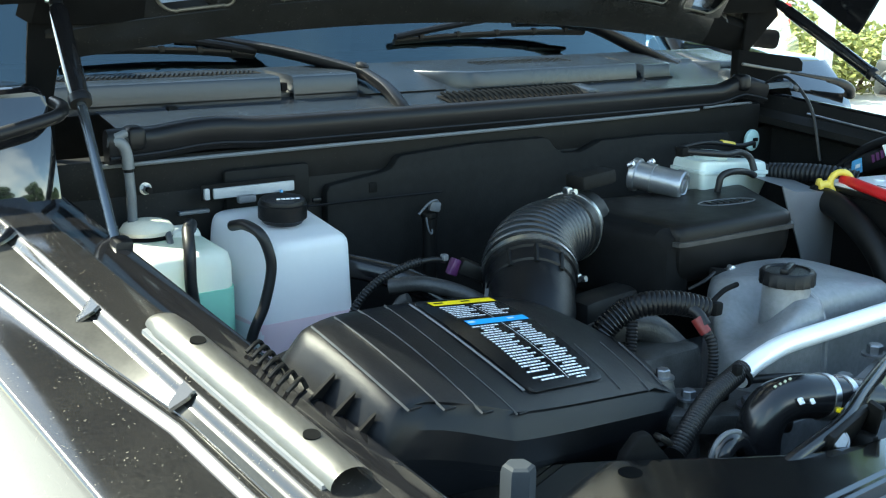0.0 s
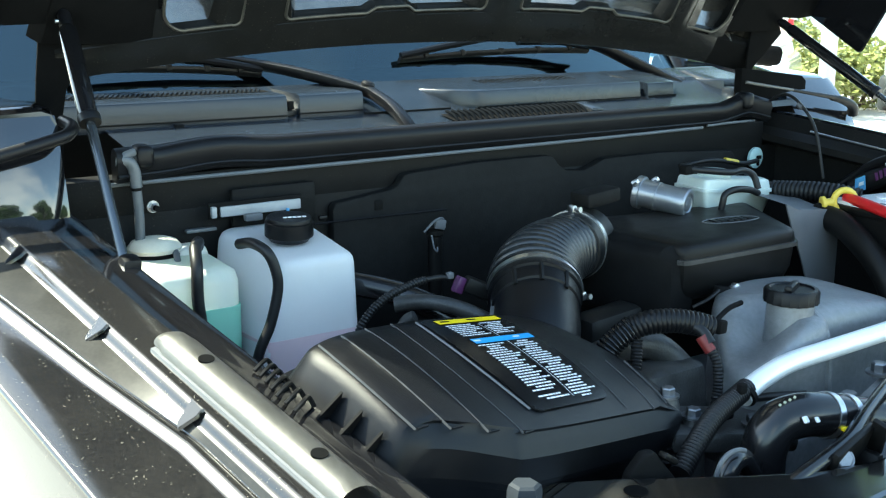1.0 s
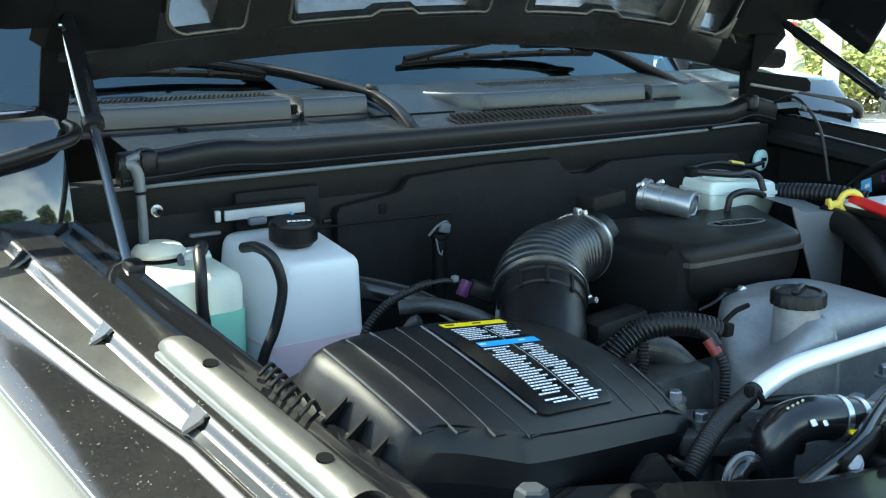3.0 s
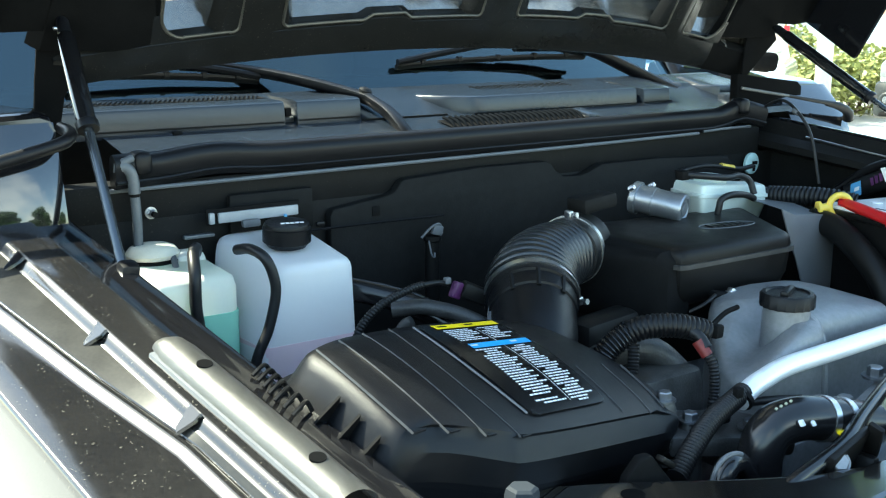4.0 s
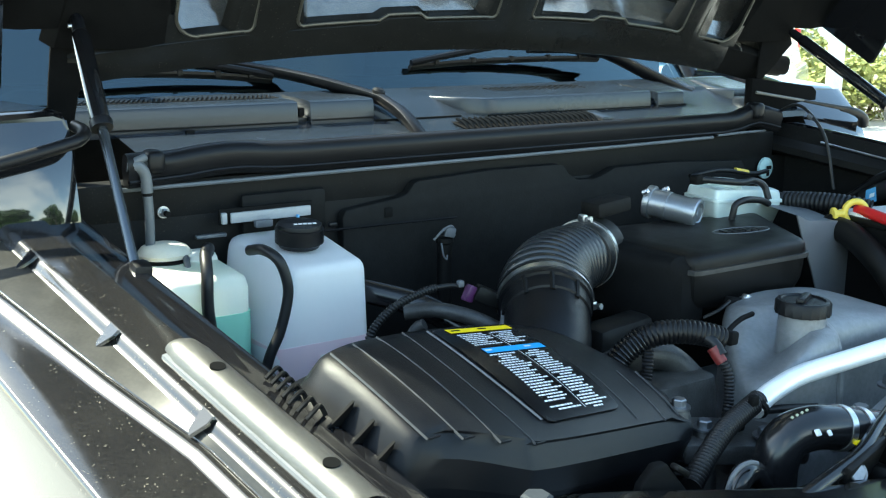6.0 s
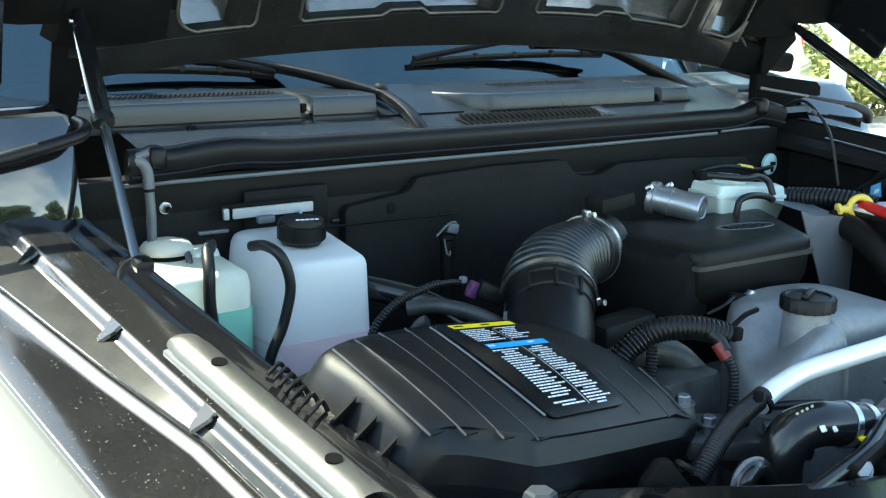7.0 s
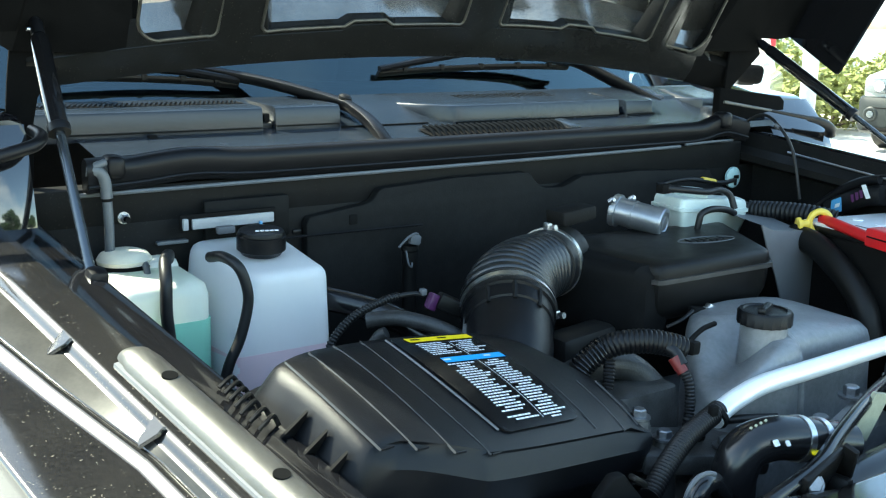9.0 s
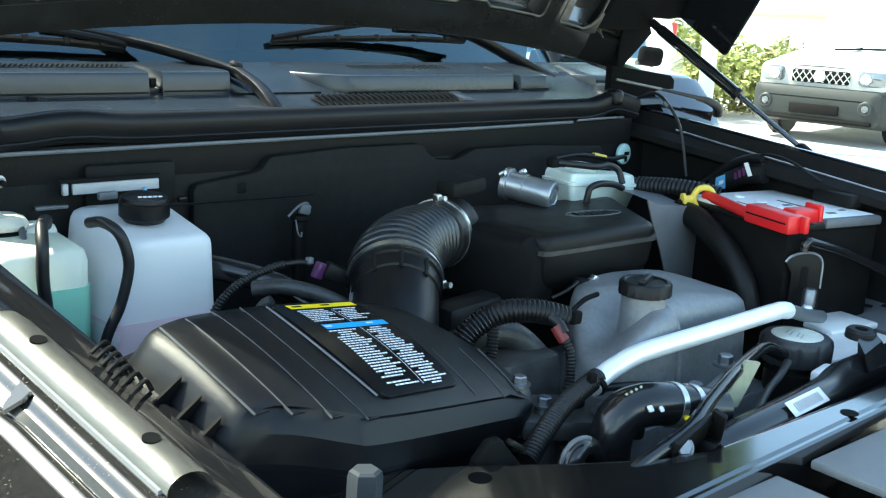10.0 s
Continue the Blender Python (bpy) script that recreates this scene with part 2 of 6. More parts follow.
def loft(rings, closed=True, caps=True, bm=None):
    """Skin over rings of equally many points."""
    own = bmesh.new()
    rows = [[own.verts.new(p) for p in ring] for ring in rings]
    n = len(rows[0])
    for a, b in zip(rows, rows[1:]):
        for i in range(n if closed else n - 1):
            j = (i + 1) % n
            own.faces.new((a[i], a[j], b[j], b[i]))
    if caps and closed:
        own.faces.new(rows[0])
        own.faces.new(rows[-1])
    return merge(bm, own)


def smooth_path(points, steps=6):
    pts = [Vector(p) for p in points]
    if len(pts) < 3:
        n = steps
        return [pts[0].lerp(pts[1], i / n) for i in range(n + 1)]
    ext = [2 * pts[0] - pts[1]] + pts + [2 * pts[-1] - pts[-2]]
    out = []
    for i in range(1, len(ext) - 2):
        a, b, c, d = ext[i - 1:i + 3]
        for s in range(steps):
            t = s / steps
            out.append(0.5 * ((2 * b) + (c - a) * t + (2 * a - 5 * b + 4 * c - d) * t * t + (3 * b - a - 3 * c + d) * t ** 3))
    return out + [pts[-1]]


def along(path, gap):
    """The path again in even steps of about gap."""
    d = [0.0]
    for a, b in zip(path, path[1:]):
        d.append(d[-1] + (b - a).length)
    n = max(2, round(d[-1] / gap))
    out, k = [], 0
    for i in range(n + 1):
        s = d[-1] * i / n
        while k < len(path) - 2 and d[k + 1] < s:
            k += 1
        f = 0 if d[k + 1] == d[k] else (s - d[k]) / (d[k + 1] - d[k])
        out.append(path[k].lerp(path[k + 1], min(1, f)))
    return out


def tube(points, r, seg=12, steps=6, rib=None, flat=1.0, bm=None, caps=True):
    """Round hose through the points. r: one radius or one for each end; rib=(pitch, depth): corrugation."""
    path = smooth_path(points, steps)
    wave = (0, 0.25, 1, 0.25)
    if rib and len(rib) > 2:              # flat crests with narrow grooves
        wave = (0, 0, 0, 0.1, 1, 0.1)
    if rib:
        path = along(path, rib[0] / len(wave))
    r0, r1 = r if isinstance(r, tuple) else (r, r)
    rings, up = [], None
    for i, p in enumerate(path):
        d = (path[min(i + 1, len(path) - 1)] - path[max(i - 1, 0)]).normalized()
        if up is None:
            up = d.orthogonal().normalized()
        up = (up - d * up.dot(d)).normalized()
        side = d.cross(up)
        k = r0 + (r1 - r0) * i / (len(path) - 1)
        if rib:
            k -= rib[1] * wave[i % len(wave)]
        rings.append([p + (up * math.cos(a) * flat + side * math.sin(a)) * k for a in (2 * math.pi * j / seg for j in range(seg))])
    return loft(rings, True, caps, bm)


def lathe(center, axis, profile, seg=24, bm=None, knurl=0.0):
    """Turned part: profile of (height, radius) along axis."""
    q = Vector(axis).normalized().to_track_quat("Z", "Y").to_matrix()
    rings = []
    for h, r in profile:
        ring = []
        for j in range(seg):
            a = 2 * math.pi * j / seg
            k = r * (1 - knurl * (j % 2))
            ring.append(Vector(center) + q @ Vector((k * math.cos(a), k * math.sin(a), h)))
        rings.append(ring)
    return loft(rings, True, True, bm)


def prism(outline, thick, frame3, r=0.0, bm=None):
    """Plate: an outline in (u, v) of the frame (origin, u, v), thickened along u x v."""
    o, u, v = (Vector(a) for a in frame3)
    n = u.cross(v).normalized() * thick
    own = bmesh.new()
    f = own.faces.new([own.verts.new(o + u * a + v * b) for a, b in outline])
    ext = bmesh.ops.extrude_face_region(own, geom=[f])
    vs = [e for e in ext["geom"] if isinstance(e, bmesh.types.BMVert)]
    bmesh.ops.translate(own, verts=vs, vec=n)
    if r:
        bmesh.ops.bevel(own, geom=own.edges[:], offset=r, segments=2, profile=0.5, affect="EDGES")
    return merge(bm, own)


def rounded(w, h, r, seg=4, cx=0.0, cy=0.0):
    """Outline of a rounded rectangle about (cx, cy)."""
    out = []
    for sx, sy, a0 in ((1, 1, 0), (-1, 1, 90), (-1, -1, 180), (1, -1, 270)):
        for i in range(seg + 1):
            a = radians(a0 + 90 * i / seg)
            out.append((cx + sx * (w / 2 - r) + r * math.cos(a), cy + sy * (h / 2 - r) + r * math.sin(a)))
    return out


def hexbolt(center, axis, r, h, flange=1.4, name="bolt", mat=None, parent=None):
    bm = lathe(center, axis, [(0, r * flange), (h * 0.22, r * flange), (h * 0.22, r * 0.98)], 20)
    lathe(center, axis, [(h * 0.2, r), (h * 0.88, r), (h, r * 0.84)], 6, bm)
    return part(name, bm, mat or STEEL, parent, sharp=25)


# ---- ground ----
def grid_sheet(x0, x1, y0, y1, nx, ny, height):
    bm = bmesh.new()
    vs = [[bm.verts.new((x0 + (x1 - x0) * i / nx, y0 + (y1 - y0) * j / ny, 0)) for i in range(nx + 1)] for j in range(ny + 1)]
    for row in vs:
        for v in row:
            v.co.z = height(v.co.x, v.co.y)
    for j in range(ny):
        for i in range(nx):
            bm.faces.new((vs[j][i], vs[j][i + 1], vs[j + 1][i + 1], vs[j + 1][i]))
    return bm


def sheet(name, bm, mat, label, category, kind="structure"):
    bmesh.ops.recalc_face_normals(bm, faces=bm.faces)
    me = bpy.data.meshes.new(name)
    bm.to_mesh(me)
    bm.free()
    me.materials.append(mat)
    ob = new(name, me)
    ORIGIN[ob] = Vector((0, 0, 0))
    return tagged(ob, label, category, kind=kind)


sheet("ground", grid_sheet(-400, 400, -400, 400, 80, 80, lambda x, y: 0.0), CONCRETE,
      "pale sunlit concrete of a car park, reaching far off", "ground")


jt = thing("pavement_joint", (-2.2, 0.3, 0), "dark sawn joint in the concrete", "joint", kind="structure")
for y in (-2.7, 0.35, 3.4):
    part("joint", rbox((0, y, 0.001), (60, 0.012, 0.006), 0), DARK, jt)
for x in (-5.0, -1.95, 1.1, 4.15, 7.2):
    part("joint", rbox((x, 0, 0.001), (0.012, 60, 0.006), 0), DARK, jt)

# ---- car body ----
car = thing("car", (0, 0, 0.3), "black painted car body round an open engine bay", "car")


def fender_z(y):
    return 1.234 + 0.245 * (y + 0.332)


def fender_x(y):
    return -0.806 - 0.19 * (y + 0.332)


def bead_line(y):
    """Distance of the rolled bead from the inner edge; it draws in towards the front."""
    return max(0.106, 0.135 + 0.10 * (y + 0.4) - 0.042 * max(0, -0.48 - y))


def fender_section(y, prof):
    return [(fender_x(y) - d, y, fender_z(y) + h) for d, h in prof]


def flange_profile(y):
    """Clean black inner flange, sloping down into the bay."""
    w = 0.016 + 0.010 * max(0, min(1, (y + 0.62) / 0.2))
    return fender_section(y, [(-0.034, -0.30), (-0.034, -0.022), (-0.031, -0.013), (-0.024, -0.010), (-0.004, -0.0085), (w - 0.004, -0.0075), (w, -0.0050), (w + 0.001, -0.0065)])


def left_profile(y):
    """Sections outwards: dusty plateau with its ledge; satin face; bead, outer panel and side."""
    w, b = 0.016 + 0.010 * max(0, min(1, (y + 0.62) / 0.2)), bead_line(y)
    f = min(0.092, b - 0.013)
    prof = [(w - 0.002, -0.012), (w, -0.004), (w + 0.002, -0.001), (w + 0.006, 0.0), (0.050, 0.0), (0.074, -0.0010), (0.0780, -0.0018), (0.0815, -0.0036), (0.0845, -0.0062), (0.0865, -0.0088), (0.088, -0.0112), (f, -0.0130)]
    face = [(f + (b - 0.0095 - f) * k, -0.0130 - 0.0062 * k) for k in (0.0, 0.3, 0.7, 1.0)]
    top, prof = prof, [face[-1]]
    prof += [(b + d, h) for d, h in ((-0.0085, -0.0208), (-0.0070, -0.0208), (-0.0055, -0.0190), (-0.002, -0.0180), (0.001, -0.0184), (0.004, -0.0198), (0.007, -0.0217), (0.010, -0.0236), (0.012, -0.0247), (0.0145, -0.0252))]
    base = prof[-1][0]
    end = 0.9956 + 0.17 * (y + 0.4518) + fender_x(y)
    prof += [(base + (end - base) * k, -0.0252 - drop) for k, drop in ((0.08, 0.0006), (0.25, 0.0010), (0.55, 0.0014), (0.95, 0.0020))]
    prof += [(end - 0.002, -0.0280), (end, -0.0305), (end + 0.002, -0.040), (end + 0.004, -0.12), (end + 0.004, -0.30), (end + 0.004, -0.62)]
    return [fender_section(y, p) for p in (top, face, prof)]


ys = [-1.02 + 0.03 * i for i in range(40)]
plateau, face, outer = zip(*[left_profile(y) for y in ys])
part("fender", loft(outer, False, False), PAINT, car, "dusty black fender with a rolled bead")
part("fender_ledge", loft(plateau, False, False), PAINT, car, "dusty black fender top with a stepped ledge")
part("fender_face", loft(face, False, False), FACE, car, "satin olive-black face below the ledge")
part("inner_flange", loft([flange_profile(y) for y in ys], False, False), PAINT_CLEAN, car, "clean black inner flange")
# small gussets in the ledge
for y in (-0.212, -0.415, -0.603):
    x, z = fender_x(y), fender_z(y)
    bm = bmesh.new()
    a = [bm.verts.new(p) for p in ((x - 0.080, y + 0.016, z + 0.000), (x - 0.078, y - 0.010, z - 0.003), (x - 0.086, y - 0.012, z - 0.009), (x - 0.104, y - 0.006, z - 0.0200), (x - 0.101, y + 0.003, z - 0.0170))]
    b = [bm.verts.new(v.co + Vector((-0.0020, 0.001, 0.0030))) for v in a]
    bm.faces.new(a), bm.faces.new(b[::-1])
    for i in range(5):
        bm.faces.new((a[i], a[(i + 1) % 5], b[(i + 1) % 5], b[i]))
    bmesh.ops.bevel(bm, geom=bm.edges[:], offset=0.0009, segments=2, affect="EDGES")
    part("gusset", bm, PAINT_CLEAN, car)


def right_section(y, prof):
    z = 1.262 + 0.095 * (y + 0.3)
    return [(x - 0.06 * max(0, -0.6 - y), y, z + h) for x, h in prof]


part("inner_ledge", loft([right_section(y, [(0.795, -0.35), (0.795, -0.045), (0.757, -0.034), (0.748, -0.028), (0.75, -0.014), (0.765, -0.004), (0.772, 0.0), (0.776, -0.002), (0.780, -0.003), (0.790, 0.012), (0.797, 0.028)]) for y in ys], False, False), PAINT_FLAT, car)
# highlight on the ledge's edge, modelled as a thin steel line
part("ledge_highlight", tube([(0.772, y, 1.2665 + 0.115 * (y + 0.3)) for y in (-0.10, -0.20, -0.30, -0.45, -0.62, -0.75)], 0.0022, 8, 4), STEEL, car, "edge highlight of the ledge, laid on as a thin bright line")
part("fender", loft([right_section(y, [(0.797, 0.028), (0.800, 0.033), (0.805, 0.034), (0.83, 0.030), (0.90, 0.010), (0.935, -0.006), (0.95, -0.03), (0.955, -0.3), (0.955, -0.62)]) for y in ys], False, False), PAINT_CLEAN, car, "black fender with a rounded top")
# raised corner blocks where the fenders meet the windscreen pillars


def corner_block(x0, x1, y0, z0, z1):
    def ring(y, lift):
        s = 0.018
        m = 1 if x1 > 0 else -1
        inn, out = (x0, x1) if m > 0 else (x1, x0)
        pts = [(inn, z0), (inn, z1 - s + lift), (inn + m * 0.005, z1 - 0.005 + lift), (inn + m * s, z1 + lift), (out - m * s, z1 - 0.006 + lift),
               (out - m * 0.005, z1 - 0.012 + lift), (out, z1 - s - 0.008 + lift), (out, z0)]
        return [(px, y, pz) for px, pz in pts]
    rings = [ring(y0 + 0.030, -0.006), ring(y0 + 0.036, 0.0), ring(y0 + 0.05, 0.004), ring(y0 + 0.16, 0.014), ring(y0 + 0.5, 0.03)]
    bm = loft(rings)
    for v in bm.verts:                    # the front face leans back
        if v.co.y < y0 + 0.06:
            d = min(z1 - v.co.z, 0.16)
            v.co.y -= 0.46 * d - 1.3 * d * d
        elif abs(v.co.x) < 0.9:           # behind the face the inner side draws back
            v.co.x *= 1.0 + min(0.09, (v.co.y - y0 - 0.05) * 0.9)
    return bm


def corner_face(x0, x1, y0, z1, lean=1.0):
    """Glossy front skin of a corner, leaning back further towards its top."""
    rows = []
    for i in range(15):
        d = 0.012 + 0.0105 * i
        rows.append([(x0 + (x1 - x0) * f, y0 + 0.026 - lean * (0.50 * d - 1.3 * d * d) + 0.006 * (2 * f - 1) ** 4, z1 - d) for f in (0, 0.06, 0.2, 0.4, 0.6, 0.8, 0.94, 1)])
    return loft(rows, False, False)


part("corner_face", corner_face(-0.999, -0.826, -0.10, 1.425), CORNERPAINT, car, "glossy black corner mirroring trees and sky")
part("corner_face", corner_face(0.852, 1.050, 0.05, 1.400, 2.4), CORNERPAINT, car, "glossy black corner mirroring trees and sky")
part("corner_block", corner_block(-1.0, -0.825, -0.10, 1.15, 1.425), PAINT_CLEAN, car, "glossy black corner reflecting trees and clouds")
part("corner_block", corner_block(0.850, 1.052, 0.05, 1.15, 1.400), PAINT_CLEAN, car, "glossy black corner reflecting trees and clouds")
part("moulding", tube([(-1.05, -0.152, 1.345), (-0.92, -0.148, 1.371), (-0.85, -0.143, 1.386), (-0.825, -0.135, 1.393), (-0.812, -0.105, 1.400), (-0.815, -0.07, 1.404)], (0.009, 0.0085), 12), SEAL, car, "black rubber moulding")
CORNER = [(0.700, 1.26), (0.700, 1.4245), (0.7309, 1.4210), (0.80, 1.4125), (0.86, 1.4060), (0.915, 1.3995), (0.930, 1.388), (0.930, 1.26)]
part("corner_panel", prism(CORNER, 0.022, (Vector((0, 0.062, 0)), Vector((1, 0, 0)), Vector((0, 0, 1))), 0.003), MATT, car, "dull black panel under the hood hinge")
part("hinge_pocket", rbox((0.812, 0.046, 1.318), (0.040, 0.012, 0.052), 0.005, rot=(0, -8, 0)), SATIN, car)
part("moulding", tube([(0.708, 0.034, 1.3925), (0.77, 0.018, 1.382), (0.832, 0.0, 1.3720)], (0.0036, 0.0030), 10), STRIP, car, "thin pale moulding")
part("moulding", tube([(0.832, 0.0, 1.3712), (0.90, -0.010, 1.360), (0.982, -0.020, 1.3467)], (0.0034, 0.006), 10), SEAL, car, "black rubber moulding")
part("moulding", tube([(0.955, -0.014, 1.350), (0.985, -0.019, 1.344), (1.015, -0.021, 1.334), (1.034, -0.020, 1.322), (1.042, -0.014, 1.308)], (0.007, 0.014), 12), SEAL, car, "black rubber moulding")

# bay walls
bm = rbox((0, 0.035, 0.975), (1.66, 0.05, 0.55), 0.004)
part("firewall", bm, PAINT_FLAT, car, "black firewall")
part("firewall_top", rbox((-0.045, 0.035, 1.275), (1.59, 0.05, 0.06), 0.004), PAINT_FLAT, car)
part("firewall_flange", tube([(-0.74, -0.004, 1.298), (-0.3, -0.006, 1.300), (0.2, -0.006, 1.302), (0.53, -0.006, 1.305)], 0.0035, 8), HOSEGREY, car, "thin grey flange edge")
part("firewall_flange", tube([(0.545, -0.006, 1.308), (0.62, -0.006, 1.310), (0.70, -0.004, 1.310)], 0.003, 8), HOSEGREY, car, "thin grey flange edge")
part("inner_wall", rbox((-0.80, -0.45, 0.85), (0.03, 1.05, 0.5), 0.004, rot=(0, 0, 10.5)), PAINT_FLAT, car)
part("inner_wall", rbox((0.815, -0.45, 0.90), (0.03, 1.05, 0.5), 0.004), PAINT_FLAT, car)
part("bay_floor", rbox((0, -0.45, 0.62), (1.7, 1.1, 0.04), 0.004), DARK, car)

# front crossmember over the radiator
rear = [(-0.74, -0.64), (-0.62, -0.66), (-0.50, -0.695), (-0.40, -0.745), (-0.29, -0.812), (-0.20, -0.858), (-0.13, -0.877), (0.1, -0.879), (0.33, -0.879), (0.74, -0.86)]
rings = []
for (x, y) in rear:
    y -= 0.010
    f = -0.950 + 0.045 * (x + 0.1)
    rings.append([(x, y + 0.004, 0.90), (x, y + 0.002, 1.026), (x, y, 1.031), (x, y - 0.003, 1.0338), (x, y - 0.006, 1.0345), (x, y - 0.009, 1.0345), (x, f + 0.015, 1.0345), (x, f + 0.012, 1.0345), (x, f + 0.008, 1.031),
                  (x, f + 0.003, 1.031), (x, f, 1.034), (x, f - 0.004, 1.032), (x, f - 0.006, 1.015), (x, f - 0.006, 0.90)])
part("crossmember", loft(rings, False, False), PANEL, car, "glossy black panel over the radiator")
part("hole", lathe((-0.7725, -0.590, 1.1645), (0.05, -0.24, 1), [(0, 0.008), (0.0012, 0.008), (0.0012, 0.001)], 18), DARK, car, "small dark hole")
part("hole", lathe((0.135, -0.923, 1.0347), (0, 0, 1), [(0, 0.012), (0.0008, 0.012), (0.0008, 0.002)], 20), DARK, car, "dark round hole")
part("hole", lathe((-0.411, -0.790, 1.0345), (0, 0, 1), [(0, 0.0135), (0.0008, 0.0135), (0.0008, 0.002)], 24), MATT, car, "dark round hole")

# grille top ahead of the crossmember, with square openings
gz = 1.012
for x0, x1 in ((-0.8, -0.085), (-0.012, 0.8)):
    part("grille_top", rbox(((x0 + x1) / 2, -1.052, gz), (x1 - x0, 0.19, 0.012), 0.003), GRILLETOP, car, "grey plastic grille top")
part("grille_top", rbox((-0.0485, -1.135, gz), (0.073, 0.024, 0.012), 0.003), GRILLETOP, car)
part("front_panel", rbox((0, -1.13, 0.72), (1.6, 0.06, 0.55), 0.02), PAINT_CLEAN, car)
part("grille_well", rbox((0, -1.02, 0.80), (1.6, 0.14, 0.03), 0.004), DARK, car)

# windscreen, pillars, roof, cabin
rings = []
for i in range(13):
    x = -0.90 + 1.8 * i / 12
    b = 0.09 * (x / 0.8) ** 2
    rings.append([(x, 0.325 + b, 1.395), (x * 0.95, 0.485 + b, 1.64), (x * 0.91, 0.62 + b, 1.86)])
part("windscreen", loft(rings, False, False), WINDOW, car, "tinted windscreen reflecting blue sky")
for s in (-1, 1):
    part("pillar", tube([(s * 0.945, 0.44, 1.36), (s * 0.90, 0.60, 1.64), (s * 0.86, 0.73, 1.87)], 0.035, 10), PAINT_CLEAN, car)
    part("door", rbox((s * 0.88, 1.30, 1.0), (0.10, 1.75, 0.75), 0.03), PAINT_CLEAN, car)
    part("side_window", rbox((s * 0.85, 1.30, 1.62), (0.02, 1.62, 0.52), 0.004), TINTED, car)
part("roof", rbox((0, 1.36, 1.88), (1.74, 1.5, 0.06), 0.03), PAINT_CLEAN, car)
part("dashboard", rbox((0, 0.85, 1.28), (1.5, 0.5, 0.22), 0.05), DARK, car)
part("cabin_back", rbox((0, 2.1, 1.4), (1.84, 0.05, 1.1), 0.01), DARK, car)
part("cabin_floor", rbox((0, 1.2, 0.62), (1.6, 1.9, 0.04), 0.01), DARK, car)
for s in (-1, 1):
    w = part("wheel", lathe((s * 0.74 - 0.11, -0.55, 0.38), (1, 0, 0), [(0, 0.22), (0, 0.36), (0.02, 0.38), (0.2, 0.38), (0.22, 0.36), (0.22, 0.22)], 32), RUBBER, car)

# rubber seal along the cowl


def seal_line(x):
    z = 1.334
    z += 0.006 * math.exp(-((x + 0.56) / 0.06) ** 2) - 0.003 * math.exp(-((x + 0.66) / 0.03) ** 2)
    z += 0.016 * max(0, min(1, (x - 0.60) / 0.06)) - 0.018 * max(0, (x - 0.68) / 0.06)
    return Vector((x, 0.005 - 0.02 * max(0, abs(x) - 0.66) / 0.05, z))


weather = thing("hood_seal", (0, 0, 1.30), "black rubber bulb seal along the top of the firewall", "seal")
rings = []
for i in range(72):
    c = seal_line(-0.735 + 1.455 * i / 71)
    rings.append([c + Vector((0, y, z)) for y, z in ((0.020, -0.03), (-0.006, -0.03), (-0.010, -0.024), (-0.012, -0.010), (-0.016, 0.002), (-0.014, 0.012), (-0.006, 0.019),
                                                     (0.004, 0.021), (0.013, 0.017), (0.018, 0.008), (0.020, -0.004))])
part("bulb", loft(rings), SEAL, weather)
part("lip", tube([seal_line(-0.735 + 1.455 * i / 30) + Vector((0, -0.0115, -0.020)) for i in range(31)], 0.003, 8, 2), SEAL, weather, "thin lower lip")
for x in (-0.69, 0.665):
    part("end_plug", rbox(seal_line(x) + Vector((0, -0.004, 0.006)), (0.030, 0.040, 0.036), 0.010, 3), SEAL, weather, "moulded end")

# ---- cowl panel ----
cowl = thing("cowl_panel", (0, 0.15, 1.33), "grey plastic cowl panel with vents below the windscreen", "cowl")


def ends(x):
    return 0.03 * max(0, abs(x) - 0.45)


def lid_strip(x0, x1, front, z0, zl, n=10, slope=0.0):
    """Raised lid with a folded front face, lying on the base panel; slope: an end that curves back in plan."""
    rings = []
    for i in range(n + 1):
        x = x0 + (x1 - x0) * i / n
        k = 1
        if slope:
            k = min(1, max(0.0, (x - x0) / slope if slope > 0 else (x1 - x) / -slope)) ** 0.6
        zt = zl
        e = ends(x)
        y0 = front + 0.10 * (1 - k)
        rings.append([(x, y0 + e - 0.001, z0 - 0.012), (x, y0 + e - 0.002, z0 + 0.001), (x, y0 + e, zt - 0.007), (x, y0 + e + 0.002, zt - 0.002), (x, y0 + e + 0.007, zt),
                      (x, y0 + e + 0.02, zt + 0.001), (x, 0.24 + e, max(zt, 1.405) + 0.003), (x, 0.262 + e, 1.414), (x, 0.275 + e, 1.413), (x, 0.285 + e, 1.39)])
    bm = loft(rings, False, False)
    for r in (rings[0], rings[-1]):
        bm.faces.new([bm.verts.new(p) for p in r])
    return bm


rings = []
for i in range(41):
    x = -0.705 + 1.565 * i / 40
    e = ends(x)
    rings.append([(x, 0.012, 1.335), (x, 0.016, 1.348), (x, 0.03, 1.351), (x, 0.10 + e, 1.3625), (x, 0.128 + e, 1.3665), (x, 0.20 + e, 1.393), (x, 0.25 + e, 1.411), (x, 0.27 + e, 1.413), (x, 0.28 + e, 1.405), (x, 0.36 + e, 1.36)])
part("base_panel", loft(rings, False, False), COWL, cowl)
part("lid", lid_strip(-0.765, -0.385, 0.125, 1.372, 1.4075), COWL, cowl)
part("lid", lid_strip(-0.36, -0.232, 0.125, 1.374, 1.4075), COWL, cowl)
